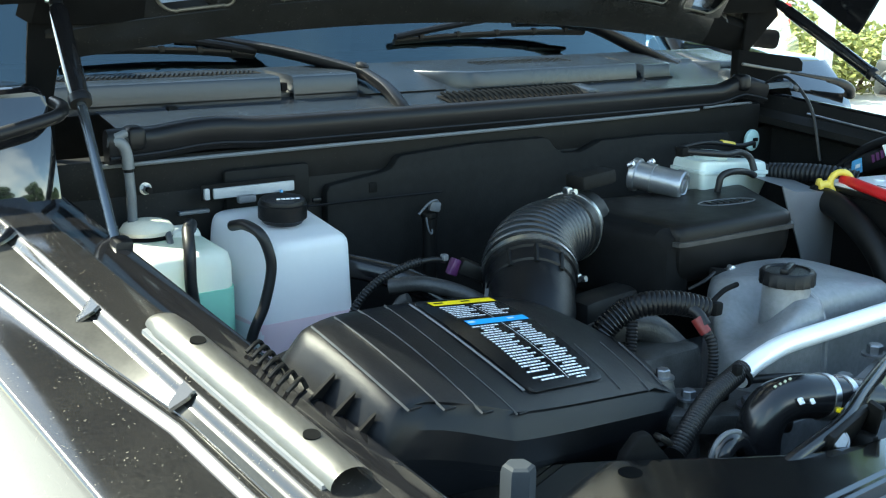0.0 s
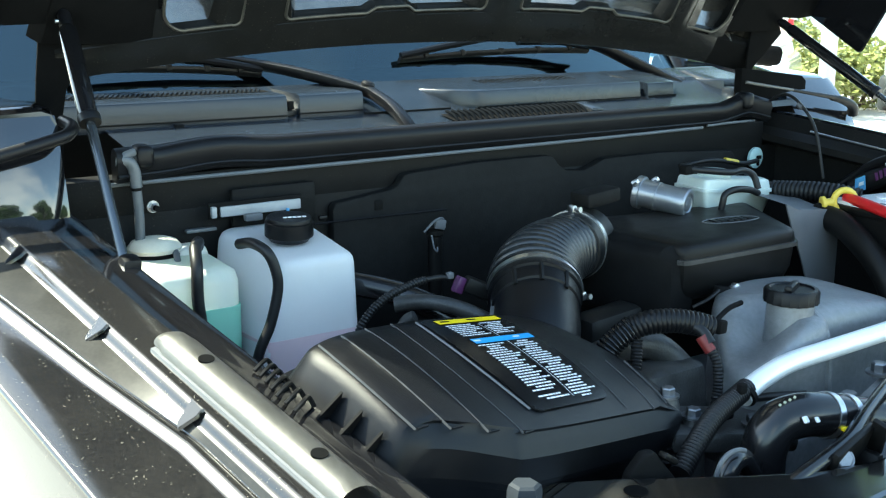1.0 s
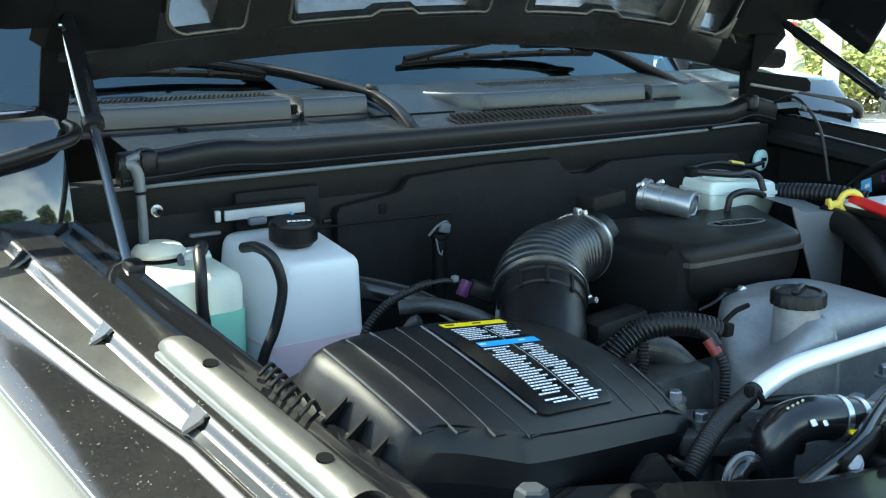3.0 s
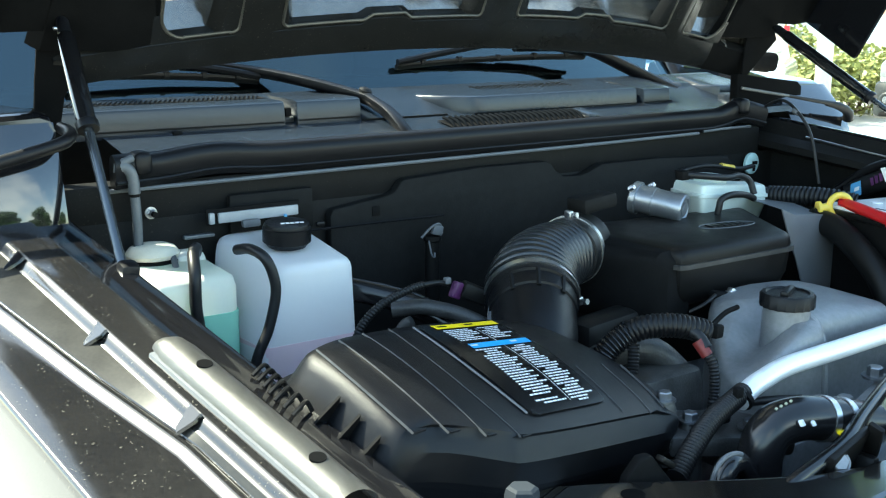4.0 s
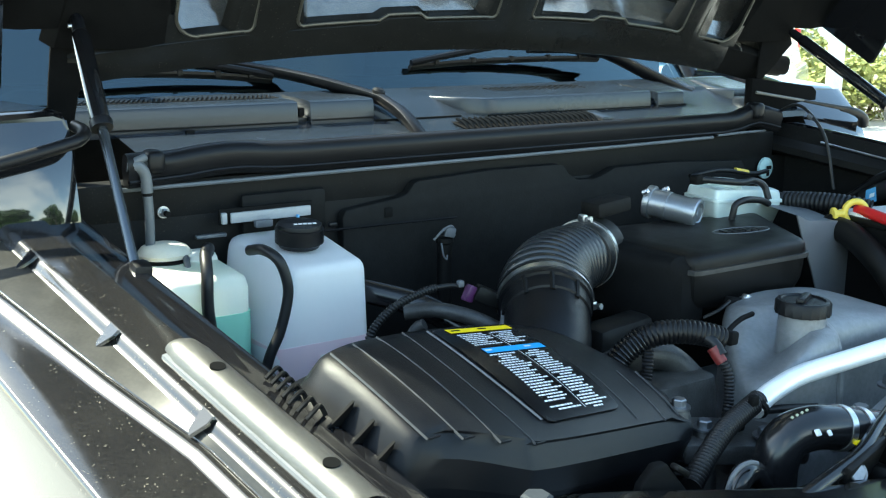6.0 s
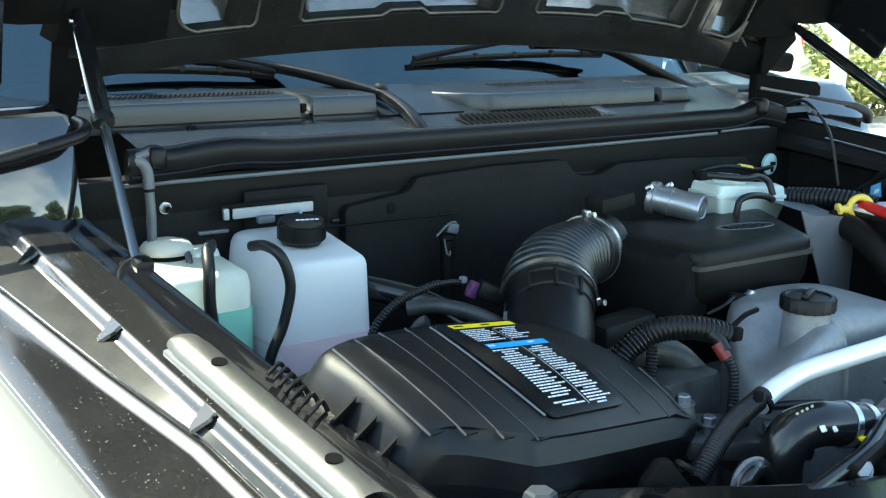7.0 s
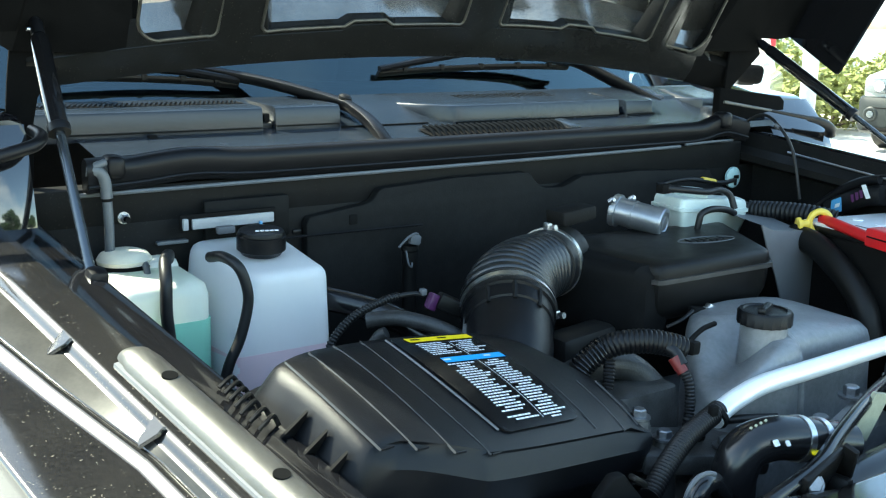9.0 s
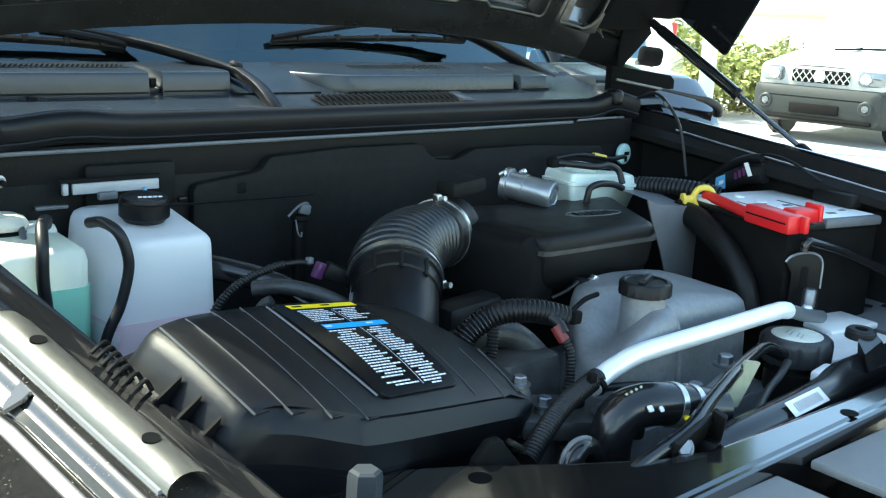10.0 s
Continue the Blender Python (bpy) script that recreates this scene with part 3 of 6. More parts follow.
for x0, x1, y, z in ((-0.765, -0.387, 0.1235, 1.3715), (-0.358, -0.234, 0.1235, 1.3735), (0.02, 0.455, 0.1105, 1.3660), (0.482, 0.570, 0.1105, 1.3660)):
    part("seam", loft([[(x, y + ends(x) + dy, z + dz) for dy, dz in ((-0.0015, -0.0014), (-0.0015, 0.0014), (0.002, 0.0014), (0.002, -0.0014))] for x in [x0 + (x1 - x0) * i / 6 for i in range(7)]]), DARK, cowl, "dark joint line")
part("groove", rbox((-0.135, 0.1215, 1.3665), (0.19, 0.004, 0.004), 0), DARK, cowl, "dark slot")
part("lid", lid_strip(-0.052, 0.456, 0.112, 1.3655, 1.400, 24, 0.070), COWL, cowl)
part("lid", lid_strip(0.480, 0.615, 0.112, 1.3655, 1.396, 10, -0.05), COWL, cowl)
part("end_panel", lid_strip(0.655, 0.715, 0.19, 1.380, 1.398, 6, 0.03), COWL, cowl, "sloping end panel")
part("end_panel", lid_strip(0.72, 0.86, 0.13, 1.360, 1.392, 8, 0.03), COWL, cowl, "sloping end panel")
part("end_rib", rbox((0.745, 0.10, 1.362), (0.03, 0.05, 0.03), 0.006), COWL, cowl)
for x0, x1 in ((-0.385, -0.36), (0.456, 0.48)):
    part("notch", rbox(((x0 + x1) / 2, 0.185, 1.385), (x1 - x0 - 0.001, 0.10, 0.014), 0.002, rot=(16, 0, 0)), COWL_DARK, cowl)
for x in (-0.372, 0.468):
    part("clip", rbox((x, 0.142, 1.388), (0.012, 0.016, 0.016), 0.003), DARK, cowl, "small black clip")
part("clip", rbox((-0.585, 0.116, 1.363), (0.015, 0.012, 0.012), 0.002), DARK, cowl, "small black clip")
part("vent_base", loft([[(x, y + ends(x), 1.4104 + 0.022 * (y - 0.19)) for y in (0.188, 0.190, 0.236, 0.238)] for x in (-0.765, -0.70, -0.60, -0.50, -0.40, -0.39)], False, False), DARK, cowl, "dark vent slot")
# long intake vents, seen as thin slanting slats
for i in range(44):
    x = -0.765 + 0.0085 * i
    bm = rbox((x, 0.213 + ends(x), 1.4120), (0.0036, 0.046, 0.003), 0, rot=(1.5, 0, -25))
    part("slat", bm, COWL, cowl)
# grille of upright louvres at the front face
for i in range(24):
    x = -0.084 + 0.0136 * i
    bm = tube([(x, 0.030, 1.352), (x + 0.001, 0.046, 1.3622), (x + 0.005, 0.077, 1.3665)], (0.0034, 0.0030), 6, 3)
    part("louvre", bm, LOUVRE, cowl)
# recess shade, laid over the base panel as a dark strip
part("grille_back", loft([[(x, y, 1.3535 + 0.164 * (y - 0.03)) for y in (0.028, 0.030, 0.078, 0.080)] for x in (-0.092, -0.09, 0.08, 0.245, 0.247)], False, False), DARK, cowl, "dark strip painted for the shaded recess behind the louvres")
part("grille_cheek", rbox((0.262, 0.06, 1.353), (0.03, 0.06, 0.022), 0.006, rot=(10, 0, 0)), COWL, cowl)
bm = None
for i in range(16):
    for j in range(4):
        bm = rbox((0.10 + 0.016 * i, 0.20 + 0.013 * j, 1.4035 + 0.0011 * j), (0.008, 0.006, 0.005), 0, bm=bm)
tagged(part("mesh_vent", bm, DARK, cowl, "fine dotted intake mesh"), kind="stuff")

# ---- wipers ----


def wiper(arm, pivot, b0, b1, bow):
    w = thing("windscreen_wiper", arm[0], "black windscreen wiper resting on the glass", "wiper", "windscreen wipers")
    part("arm", tube(arm, (0.0230, 0.0140), 12, 8, flat=0.6), PLASTIC, w)
    part("pivot", lathe(pivot, (0.2, -0.3, 1), [(-0.006, 0.013), (0.006, 0.013), (0.010, 0.008)], 16), SATIN, w)
    a, b = Vector(b0), Vector(b1)
    up = Vector((0, -0.012, 0.016))
    part("blade", tube([a, a.lerp(b, 0.3) + up * 0.4, a.lerp(b, 0.7) + up * 0.4, b], 0.0085, 8, flat=0.6), RUBBER, w)
    br = part("bridge", tube([a + up * 0.6, a.lerp(b, 0.25) + up * 1.1 + Vector((0, 0, bow * 0.5)), a.lerp(b, 0.5) + up * 1.2 + Vector((0, 0, bow)), a.lerp(b, 0.75) + up * 1.1 + Vector((0, 0, bow * 0.5)), b + up * 0.6], 0.0072, 8), PLASTIC, w)
    for f in (0.12, 0.3, 0.5, 0.7, 0.88):
        part("claw", rbox(a.lerp(b, f) + up * 0.6, (0.012, 0.012, 0.014), 0.003), PLASTIC, br)
    return w


wiper([(-0.184, 0.020, 1.328), (-0.186, 0.045, 1.350), (-0.187, 0.085, 1.374), (-0.190, 0.13, 1.391), (-0.197, 0.18, 1.404), (-0.265, 0.27, 1.430), (-0.328, 0.34, 1.447), (-0.40, 0.385, 1.460), (-0.47, 0.40, 1.470)], (-0.195, 0.172, 1.412), (-0.69, 0.39, 1.446), (-0.335, 0.345, 1.431), 0.010)
wiper([(0.675, 0.205, 1.375), (0.655, 0.225, 1.389), (0.586, 0.28, 1.433), (0.521, 0.33, 1.470), (0.45, 0.345, 1.482), (0.30, 0.345, 1.484)], (0.655, 0.225, 1.396), (-0.015, 0.352, 1.449), (0.52, 0.360, 1.457), 0.022)

# ---- hood ----
HO, HU, HN = Vector((0, 0.05, 1.49)), Vector((0, -0.515, 0.857)), Vector((0, -0.857, -0.515))


def hp(x, u, n=0.0):
    return HO + Vector((x, 0, 0)) + HU * u + HN * n


def hood_edge(x):
    return 0.002 - 0.125 * x * x - 0.03 * x


hood = thing("hood", tuple(HO), "open black hood with a pressed inner frame, propped on gas struts", "hood")
LEN = 1.08
rings = []
for i in range(33):
    x = -0.924 + 1.848 * i / 32
    e = hood_edge(x) if abs(x) < 0.80 else 0.056
    rings.append([hp(x, e + 0.004, -0.028), hp(x, e, -0.02), hp(x, 0.12, -0.085), hp(x, 0.3, -0.095 - 0.02 * (1 - x * x)), hp(x, 0.7, -0.06 - 0.02 * (1 - x * x)), hp(x, LEN, -0.02)])
part("outer_skin", loft(rings, False, False), SKIN, hood, "glossy inside of the outer skin")
# inner frame: rear band, ribs and rails, with thickness, leaving pressed openings


def frame_strip(xs, low, high, depth=0.0):
    rings = []
    for x in xs:
        a, b = low(x), high(x)
        r = 0.006
        rings.append([hp(x, a, -0.018), hp(x, a + r * 0.3, depth - r), hp(x, a + r, depth), hp(x, (a + b) / 2, depth + 0.003), hp(x, b - r, depth), hp(x, b - r * 0.2, depth - r), hp(x, b + 0.004, -0.018)])
    return loft(rings, False, False)


def opening_low(x):
    """Lower edge of the pressed openings along the rear band."""
    base = 0.0757 - (0.170 if x > 0 else 0.106) * x * x
    if -0.277 < x < -0.197 or 0.197 < x < 0.275:
        base += 0.010
    return base


xs = [-0.79 + 1.58 * i / 110 for i in range(111)]
part("rear_band", frame_strip([x for x in xs if x < 0.63], hood_edge, opening_low, 0.004), HOODPAINT, hood, "flat black rear band of the inner frame")
# darker copy of the band: shade put into the colour
part("band_end", frame_strip([x for x in xs if x > 0.61], hood_edge, opening_low, 0.004), MATT, hood, "end of the rear band, its shade put in as matt black")
# ribs between the openings (x at the band, half width)
for x, hw, lean in ((-0.475, 0.038, -0.10), (0.0, 0.046, 0.0), (0.475, 0.030, 0.10), (-0.722, 0.062, 0.0), (0.722, 0.062, 0.0)):
    rings = []
    for i in range(10):
        u = 0.02 + (LEN - 0.06) * i / 9
        f = 0.012 * (1 if i < 2 else 0) + 0.01 * (2 if i < 1 else 0)
        c = x + lean * u * 0.6
        h = hw + f
        rings.append([hp(c - h - 0.01, u, -0.02), hp(c - h, u, -0.004), hp(c - h + 0.006, u, 0.002), hp(c, u, 0.006), hp(c + h - 0.006, u, 0.002), hp(c + h, u, -0.004), hp(c + h + 0.01, u, -0.02)])
    # outermost ribs take the same matt black in place of shade
    part("rib", loft(rings, False, False), MATT if abs(x) > 0.7 else HOODPAINT, hood)
part("cross_rail", frame_strip(xs[::5], lambda x: 0.42, lambda x: 0.56, 0.004), HOODPAINT, hood)
part("front_band", frame_strip(xs[::5], lambda x: LEN - 0.16, lambda x: LEN, 0.004), HOODPAINT, hood)
# curved pocket floors behind the openings
for x0, x1 in ((-0.68, -0.465), (-0.475, 0.002), (-0.002, 0.475), (0.465, 0.67)):
    rings = []
    for i in range(9):
        x = x0 + (x1 - x0) * i / 8
        e = opening_low(x) - 0.012
        bow = 0.02 * (abs(i - 4) / 4) ** 3
        rings.append([hp(x, e, -0.004), hp(x, e + 0.008, -0.016 + bow), hp(x, e + 0.028, -0.046 + bow), hp(x, e + 0.05, -0.074 + bow), hp(x, e + 0.075, -0.080 + bow), hp(x, e + 0.2, -0.084 + bow)])
    part("pocket", loft(rings, False, False), SKIN, hood, "shiny pressed pocket reflecting sky")
# rounded corners and tan lips of the pressed openings


def corner_fill(x, m, r):
    """Filled corner of an opening; m: +1 opening lies towards +x."""
    u0 = opening_low(x + m * r) + 0.001
    arc = [(m * r * (1 - math.cos(t)), r * (1 - math.sin(t))) for t in [math.pi / 2 * i / 6 for i in range(7)]]
    pts = [(-m * 0.012, -0.012), (-m * 0.012, r)] + [(p, q) for p, q in arc] + [(m * r, -0.012)]
    return prism([(p, q) for p, q in pts], 0.004, (hp(x, u0, -0.001), Vector((1, 0, 0)), HU))


for x0, x1, r0, r1 in ((-0.636, -0.508, 0.038, 0.012), (-0.434, -0.043, 0.012, 0.010), (0.038, 0.446, 0.010, 0.014), (0.500, 0.622, 0.012, 0.040)):
    part("corner_fill", corner_fill(x0, 1, r0), HOODPAINT, hood)
    part("corner_fill", corner_fill(x1, -1, r1), HOODPAINT, hood)
    n = 24
    pts = [hp(x0, 0.17, 0.0)]
    u0 = opening_low(x0 + r0) + 0.001
    pts += [hp(x0 + r0 * (1 - math.cos(t)), u0 + r0 * (1 - math.sin(t)), 0.003) for t in [math.pi / 2 * i / 6 for i in range(7)]]
    pts += [hp(x, opening_low(x) + 0.002, 0.003) for x in [x0 + r0 + (x1 - r1 - x0 - r0) * i / n for i in range(1, n)]]
    u1 = opening_low(x1 - r1) + 0.001
    pts += [hp(x1 - r1 * (1 - math.sin(t)), u1 + r1 * (1 - math.cos(t)), 0.003) for t in [math.pi / 2 * i / 6 for i in range(7)]]
    pts += [hp(x1, 0.17, 0.0)]
    part("opening_lip", tube(pts, 0.0028, 8, 1), LIP, hood, "tan edge of a pressed opening")
for s in (-1, 1):
    # side flange and deep skirt
    part("side_flange", loft([[hp(s * 0.770, u, -0.012), hp(s * 0.772, u, -0.002), hp(s * 0.86, u, 0.004), hp(s * 0.91, u, -0.004), hp(s * 0.925, u, -0.02)] for u in (0.052, 0.056, 0.3, 0.6, LEN)], False, False), MATT, hood)
    rings = []
    for u, n1 in ((0.052, 0.150), (0.06, 0.154), (0.3, 0.15), (0.7, 0.12), (LEN, 0.08)):
        rings.append([hp(s * 0.925, u, -0.02), hp(s * 0.922, u, n1 - 0.004), hp(s * 0.918, u, n1), hp(s * 0.913, u, n1 - 0.003), hp(s * 0.912, u, -0.01)])
    part("skirt", loft(rings), PAINT_CLEAN, hood, "deep black side skirt of the hood")
    # hinge arm down to the body
    plate = [(0.788, -0.15), (0.818, -0.15), (0.820, -0.06), (0.822, -0.046), (0.818, 0.0), (0.806, 0.10), (0.735, 0.10), (0.745, 0.02), (0.776, -0.02), (0.784, -0.06)]
    if s > 0:
        plate = [(0.728, -0.07), (0.740, -0.06), (0.747, -0.039), (0.799, 0.007), (0.835, 0.038), (0.806, 0.10), (0.735, 0.10), (0.728, 0.0)]
    bm = prism([(s * x, v) for x, v in plate], 0.006, (Vector((0, 0.055, 1.46)), Vector((1, 0, 0)), Vector((0, -0.06, 1))), 0.001)
    part("hinge", bm, MATT, hood, "black steel hinge plate")

# ---- gas struts ----


def gas_strut(thin, thick, split, label, r=0.0105, rod=0.0048):
    """Rod from the thin end, cylinder at the thick end."""
    a, b = Vector(thin), Vector(thick)
    m = a.lerp(b, split)
    d = (b - a).normalized()
    n = (b - m).length
    g = thing("gas_strut", min(thin, thick, key=lambda p: p[2]), label, "strut", "hood gas struts")
    part("rod", tube([a, m + d * 0.02], rod, 16, 2), RODMAT, g, "polished rod")
    part("cylinder", lathe(m, d, [(0, 0.005), (0.0, r * 0.86), (0.004, r * 0.97), (0.010, r), (n - 0.02, r), (n - 0.012, r * 0.75)], 24), PAINT_CLEAN, g, "black painted cylinder")
    part("collar", lathe(m - d * 0.003, d, [(0, rod), (0, r * 1.10), (0.004, r * 1.14), (0.012, r * 1.14), (0.014, r * 0.98)], 20), SEAL, g)
    for p, k in ((a, 1.25), (b, 1.0)):
        e = part("end_fitting", lathe(p - d * 0.016, d, [(0, 0.006 * k), (0.002, 0.010 * k), (0.026, 0.010 * k), (0.034, 0.006 * k)], 12), SEAL, g)
        part("ball_stud", lathe(p, (1 if p.x < 0 else -1, 0, 0), [(-0.014, 0.003), (0.0, 0.003), (0.003, 0.005), (0.007, 0.005), (0.009, 0.002)], 12), STEEL, e)
    return g


left_strut = gas_strut((-0.7965, -0.258, 1.226), (-0.783, 0.0, 1.538), 0.575, "black gas strut with a polished rod holding up the hood", 0.0135, 0.0068)
part("foot_socket", rbox((-0.7950, -0.262, 1.222), (0.026, 0.030, 0.056), 0.008, rot=(10, 3, 0)), SEAL, left_strut, "black socket at the foot")
gas_strut((0.84, -0.385, 1.278), (0.793, 0.004, 1.518), 0.42, "black gas strut standing on the fender", 0.0125, 0.0055)

# rail of bright metal on the fender ledge
rail = thing("metal_rail", (-0.79, -0.6, 1.15), "half-round satin metal rail with bolt holes on the fender", "rail")
rings = []
for i in range(25):
    y = -0.480 - 0.318 * i / 24
    x, z = fender_x(y) - 0.044, fender_z(y) + 0.002
    w = 0.021 * (0.72 + 0.28 * min(1, i / 2.0))
    rings.append([(x + w * math.cos(a) * 1.05, y, z + 0.017 * math.sin(a) * (0.6 if i == 0 else 1)) for a in (math.pi * j / 10 for j in range(11))])
bm = loft(rings, False, False)
bmesh.ops.solidify(bm, geom=bm.faces[:], thickness=0.0022)
part("channel", bm, RAIL, rail)
for y in (-0.556, -0.742):
    part("bolt_hole", lathe((fender_x(y) - 0.044, y, fender_z(y) + 0.0190), (0.02, -0.22, 1), [(-0.006, 0.0085), (0.0006, 0.0085), (0.0006, 0.001)], 20), MATT, rail, "dark bolt hole")
part("edge_strip", loft([[(fender_x(y) - 0.0655 + dx, y, fender_z(y) + dz) for dx, dz in ((-0.004, -0.002), (-0.003, 0.003), (0.002, 0.004), (0.004, -0.001))] for y in (-0.49, -0.6, -0.79)], True, True), SHIELD, rail)


# ---- air filter box ----
LA, LB = Vector((0.174, -0.931, -0.320)).normalized(), Vector((0.9585, 0.2348, -0.1619)).normalized()
LC = Vector((-0.390, -0.5906, 1.1265))
LN = LA.cross(LB).normalized()
LN = LN if LN.z > 0 else -LN


def crown(a):
    """The lid bulges gently from back to front."""
    return 0.010 * (1 - min(1.6, (a / 0.100) ** 2))


def lid(a, b, n=0.0):
    return LC + LA * a + LB * b + LN * (n + crown(a))


def ring_offset(pts, d):
    """Outline moved outwards by d."""
    out, n = [], len(pts)
    for i in range(n):
        p, q, r = pts[i - 1], pts[i], pts[(i + 1) % n]
        t = Vector((r[0] - p[0], r[1] - p[1])).normalized()
        out.append((q[0] - t.y * d, q[1] + t.x * d))
    return out


def closed_curve(pts, steps=4):
    v = [Vector((a, b, 0)) for a, b in pts]
    n, out = len(v), []
    for i in range(n):
        a, b, c, d = v[i - 1], v[i], v[(i + 1) % n], v[(i + 2) % n]
        for s in range(steps):
            t = s / steps
            p = 0.5 * ((2 * b) + (c - a) * t + (2 * a - 5 * b + 4 * c - d) * t * t + (3 * b - a - 3 * c + d) * t ** 3)
            out.append((p.x, p.y))
    return out


corners = [(-0.083, -0.318), (-0.102, -0.285), (-0.114, -0.215), (-0.128, -0.09), (-0.122, 0.04), (-0.108, 0.085), (-0.080, 0.112), (-0.03, 0.128),
           (0.06, 0.156), (0.125, 0.162), (0.143, 0.148), (0.143, 0.08), (0.139, -0.08), (0.134, -0.165), (0.127, -0.187), (0.101, -0.266), (0.085, -0.310), (0.06, -0.320), (-0.02, -0.321)]
outline = closed_curve(corners, 3)
airbox = thing("air_filter_box", (-0.46, -0.6, 0.9), "black grained plastic air filter box with a ribbed lid", "air filter box")


def lid_z(a, b, off):
    """Crowned lid: falls a little towards its rim."""
    return lid(a, b, off - 0.006 * max(0, (-b - 0.22) / 0.08) ** 2 - 0.004 * max(0, (a - 0.085) / 0.055) ** 2)


centre = (sum(p[0] for p in outline) / len(outline), sum(p[1] for p in outline) / len(outline))
rings = []
for f in (0.70, 0.45, 0.25, 0.13):
    rings.append([lid_z(a + (centre[0] - a) * f, b + (centre[1] - b) * f, 0.0) for a, b in ring_offset(outline, -0.006)])
for off, grow in ((-0.0035, -0.006), (-0.009, -0.0015), (-0.016, 0.0), (-0.030, 0.0015), (-0.046, 0.004), (-0.047, 0.014), (-0.054, 0.014), (-0.055, 0.002), (-0.12, -0.004), (-0.19, -0.02)):
    ring = []
    slim = 0.003 if -0.0545 < off < -0.0465 else grow
    for (a, b), (a2, b2), (ao, bo) in zip(ring_offset(outline, grow), ring_offset(outline, slim), outline):
        front = max(0, min(1, (ao - 0.072) / 0.022)) * max(0, min(1, (0.160 - bo) / 0.03))          # flat bevel along the front shoulder, no flange below it
        a, b = a + (a2 - a) * front - 0.015 * front * max(0, 1 + (off + 0.0035) / 0.0125), b + (b2 - b) * front
        slant = max(0, min(1, (-bo - 0.20) / 0.07)) * max(0, 1 + off / 0.046)
        ring.append(lid_z(a, b + 0.012 * slant, off))
    rings.append(ring)
shell = loft(rings)
lidpart = part("lid", shell, PLASTIC, airbox, "ribbed lid with rounded shoulders", sharp=36)
for b, a0, a1, bow in ((-0.298, -0.082, 0.080, 0.007), (-0.258, -0.092, 0.092, 0.007), (-0.212, -0.103, 0.106, 0.008), (-0.1625, -0.110, 0.116, 0.017), (0.045, 0.030, 0.113, 0.001), (0.0995, 0.034, 0.124, 0.001), (0.136, 0.040, 0.120, 0.001)):
    rings = []
    for i in range(9):
        a = a0 + (a1 - a0) * i / 8
        sag = bow * (1 - (i / 4 - 1) ** 2)
        rings.append([lid_z(a, b - sag + db, dn) for db, dn in ((-0.0009, -0.001), (-0.0004, 0.0012), (0.0004, 0.0012), (0.0009, -0.001))])
    part("rib", loft(rings), RIBGREY, lidpart)
    if b < 0:
        part("rib_foot", loft([[lid_z(a1 + da, b + 0.002 + k, dn) for da, dn in ((-0.001, -0.001), (-0.0006, 0.001), (0.0006, 0.001), (0.001, -0.001))] for k in (0, 0.015)]), PLASTIC, lidpart)
# rim clips along the side by the fender
for i, a in enumerate((-0.012, 0.022, 0.056)):
    bm = bmesh.new()
    p = [lid_z(a, -0.318, -0.014), lid_z(a + 0.004, -0.358, -0.048), lid_z(a - 0.002, -0.312, -0.050)]
    q = [v + LA * 0.003 for v in p]
    v0, v1 = [bm.verts.new(v) for v in p], [bm.verts.new(v) for v in q]
    bm.faces.new(v0), bm.faces.new(v1[::-1])
    for k in range(3):
        bm.faces.new((v0[k], v0[(k + 1) % 3], v1[(k + 1) % 3], v1[k]))
    part("fin", bm, DARK, airbox)
for i in range(7):
    a = -0.120 + 0.0155 * i
    b0 = -0.302 - 0.018 * min(1, i / 4)
    part("rim_hook", tube([lid(a, b0 - 0.012, -0.050), lid(a - 0.005, b0 - 0.020, -0.040), lid(a + 0.005, b0 - 0.036, -0.038), lid(a + 0.008, b0 - 0.046, -0.046)], 0.0026, 6, 4), SATIN, airbox)
part("rim_rail", tube([lid(-0.118, -0.335, -0.062), lid(-0.05, -0.356, -0.062), lid(0.05, -0.358, -0.062), lid(0.10, -0.335, -0.064)], 0.004, 8), PLASTIC, airbox)
part("lower_housing", rbox((-0.45, -0.60, 0.93), (0.36, 0.20, 0.16), 0.02, rot=(0, 0, 14)), SATIN, airbox)
part("mount_tab", prism([(-0.040, -0.02), (-0.036, 0.0), (-0.016, 0.022), (0.0, 0.022), (0.034, -0.02), (0.034, -0.05), (-0.04, -0.05)], 0.016, (Vector((-0.350, -0.745, 1.033)), Vector((1, -0.1, 0)).normalized(), Vector((0, 0, 1))), 0.004), DARK, airbox, "angled mounting tab")
part("mount_clip", rbox((-0.330, -0.76, 1.042), (0.026, 0.014, 0.008), 0.003, rot=(0, 35, 0)), SATIN, airbox)

# instruction sticker (writing too small to read)
sticker = thing("instruction_sticker", tuple(lid(-0.005, -0.0455, 0.002)), "black sticker with yellow and blue headings and fine white print", "sticker")


def card_ring(a):
    """Strip across the sticker; its corners are rounded."""
    e = min(a + 0.106, 0.096 - a)
    cut = 0.010 - math.sqrt(max(0, 0.0001 - max(0, 0.010 - e) ** 2))
    left = -0.1195 - 0.012 * max(0, 1 - ((a + 0.005) / 0.101) ** 2) + cut
    return [lid(a, b, n) for b, n in ((left, 0.0008), (left, 0.0026), (-0.045, 0.0026), (0.0275 - cut, 0.0026), (0.0275 - cut, 0.0008))]


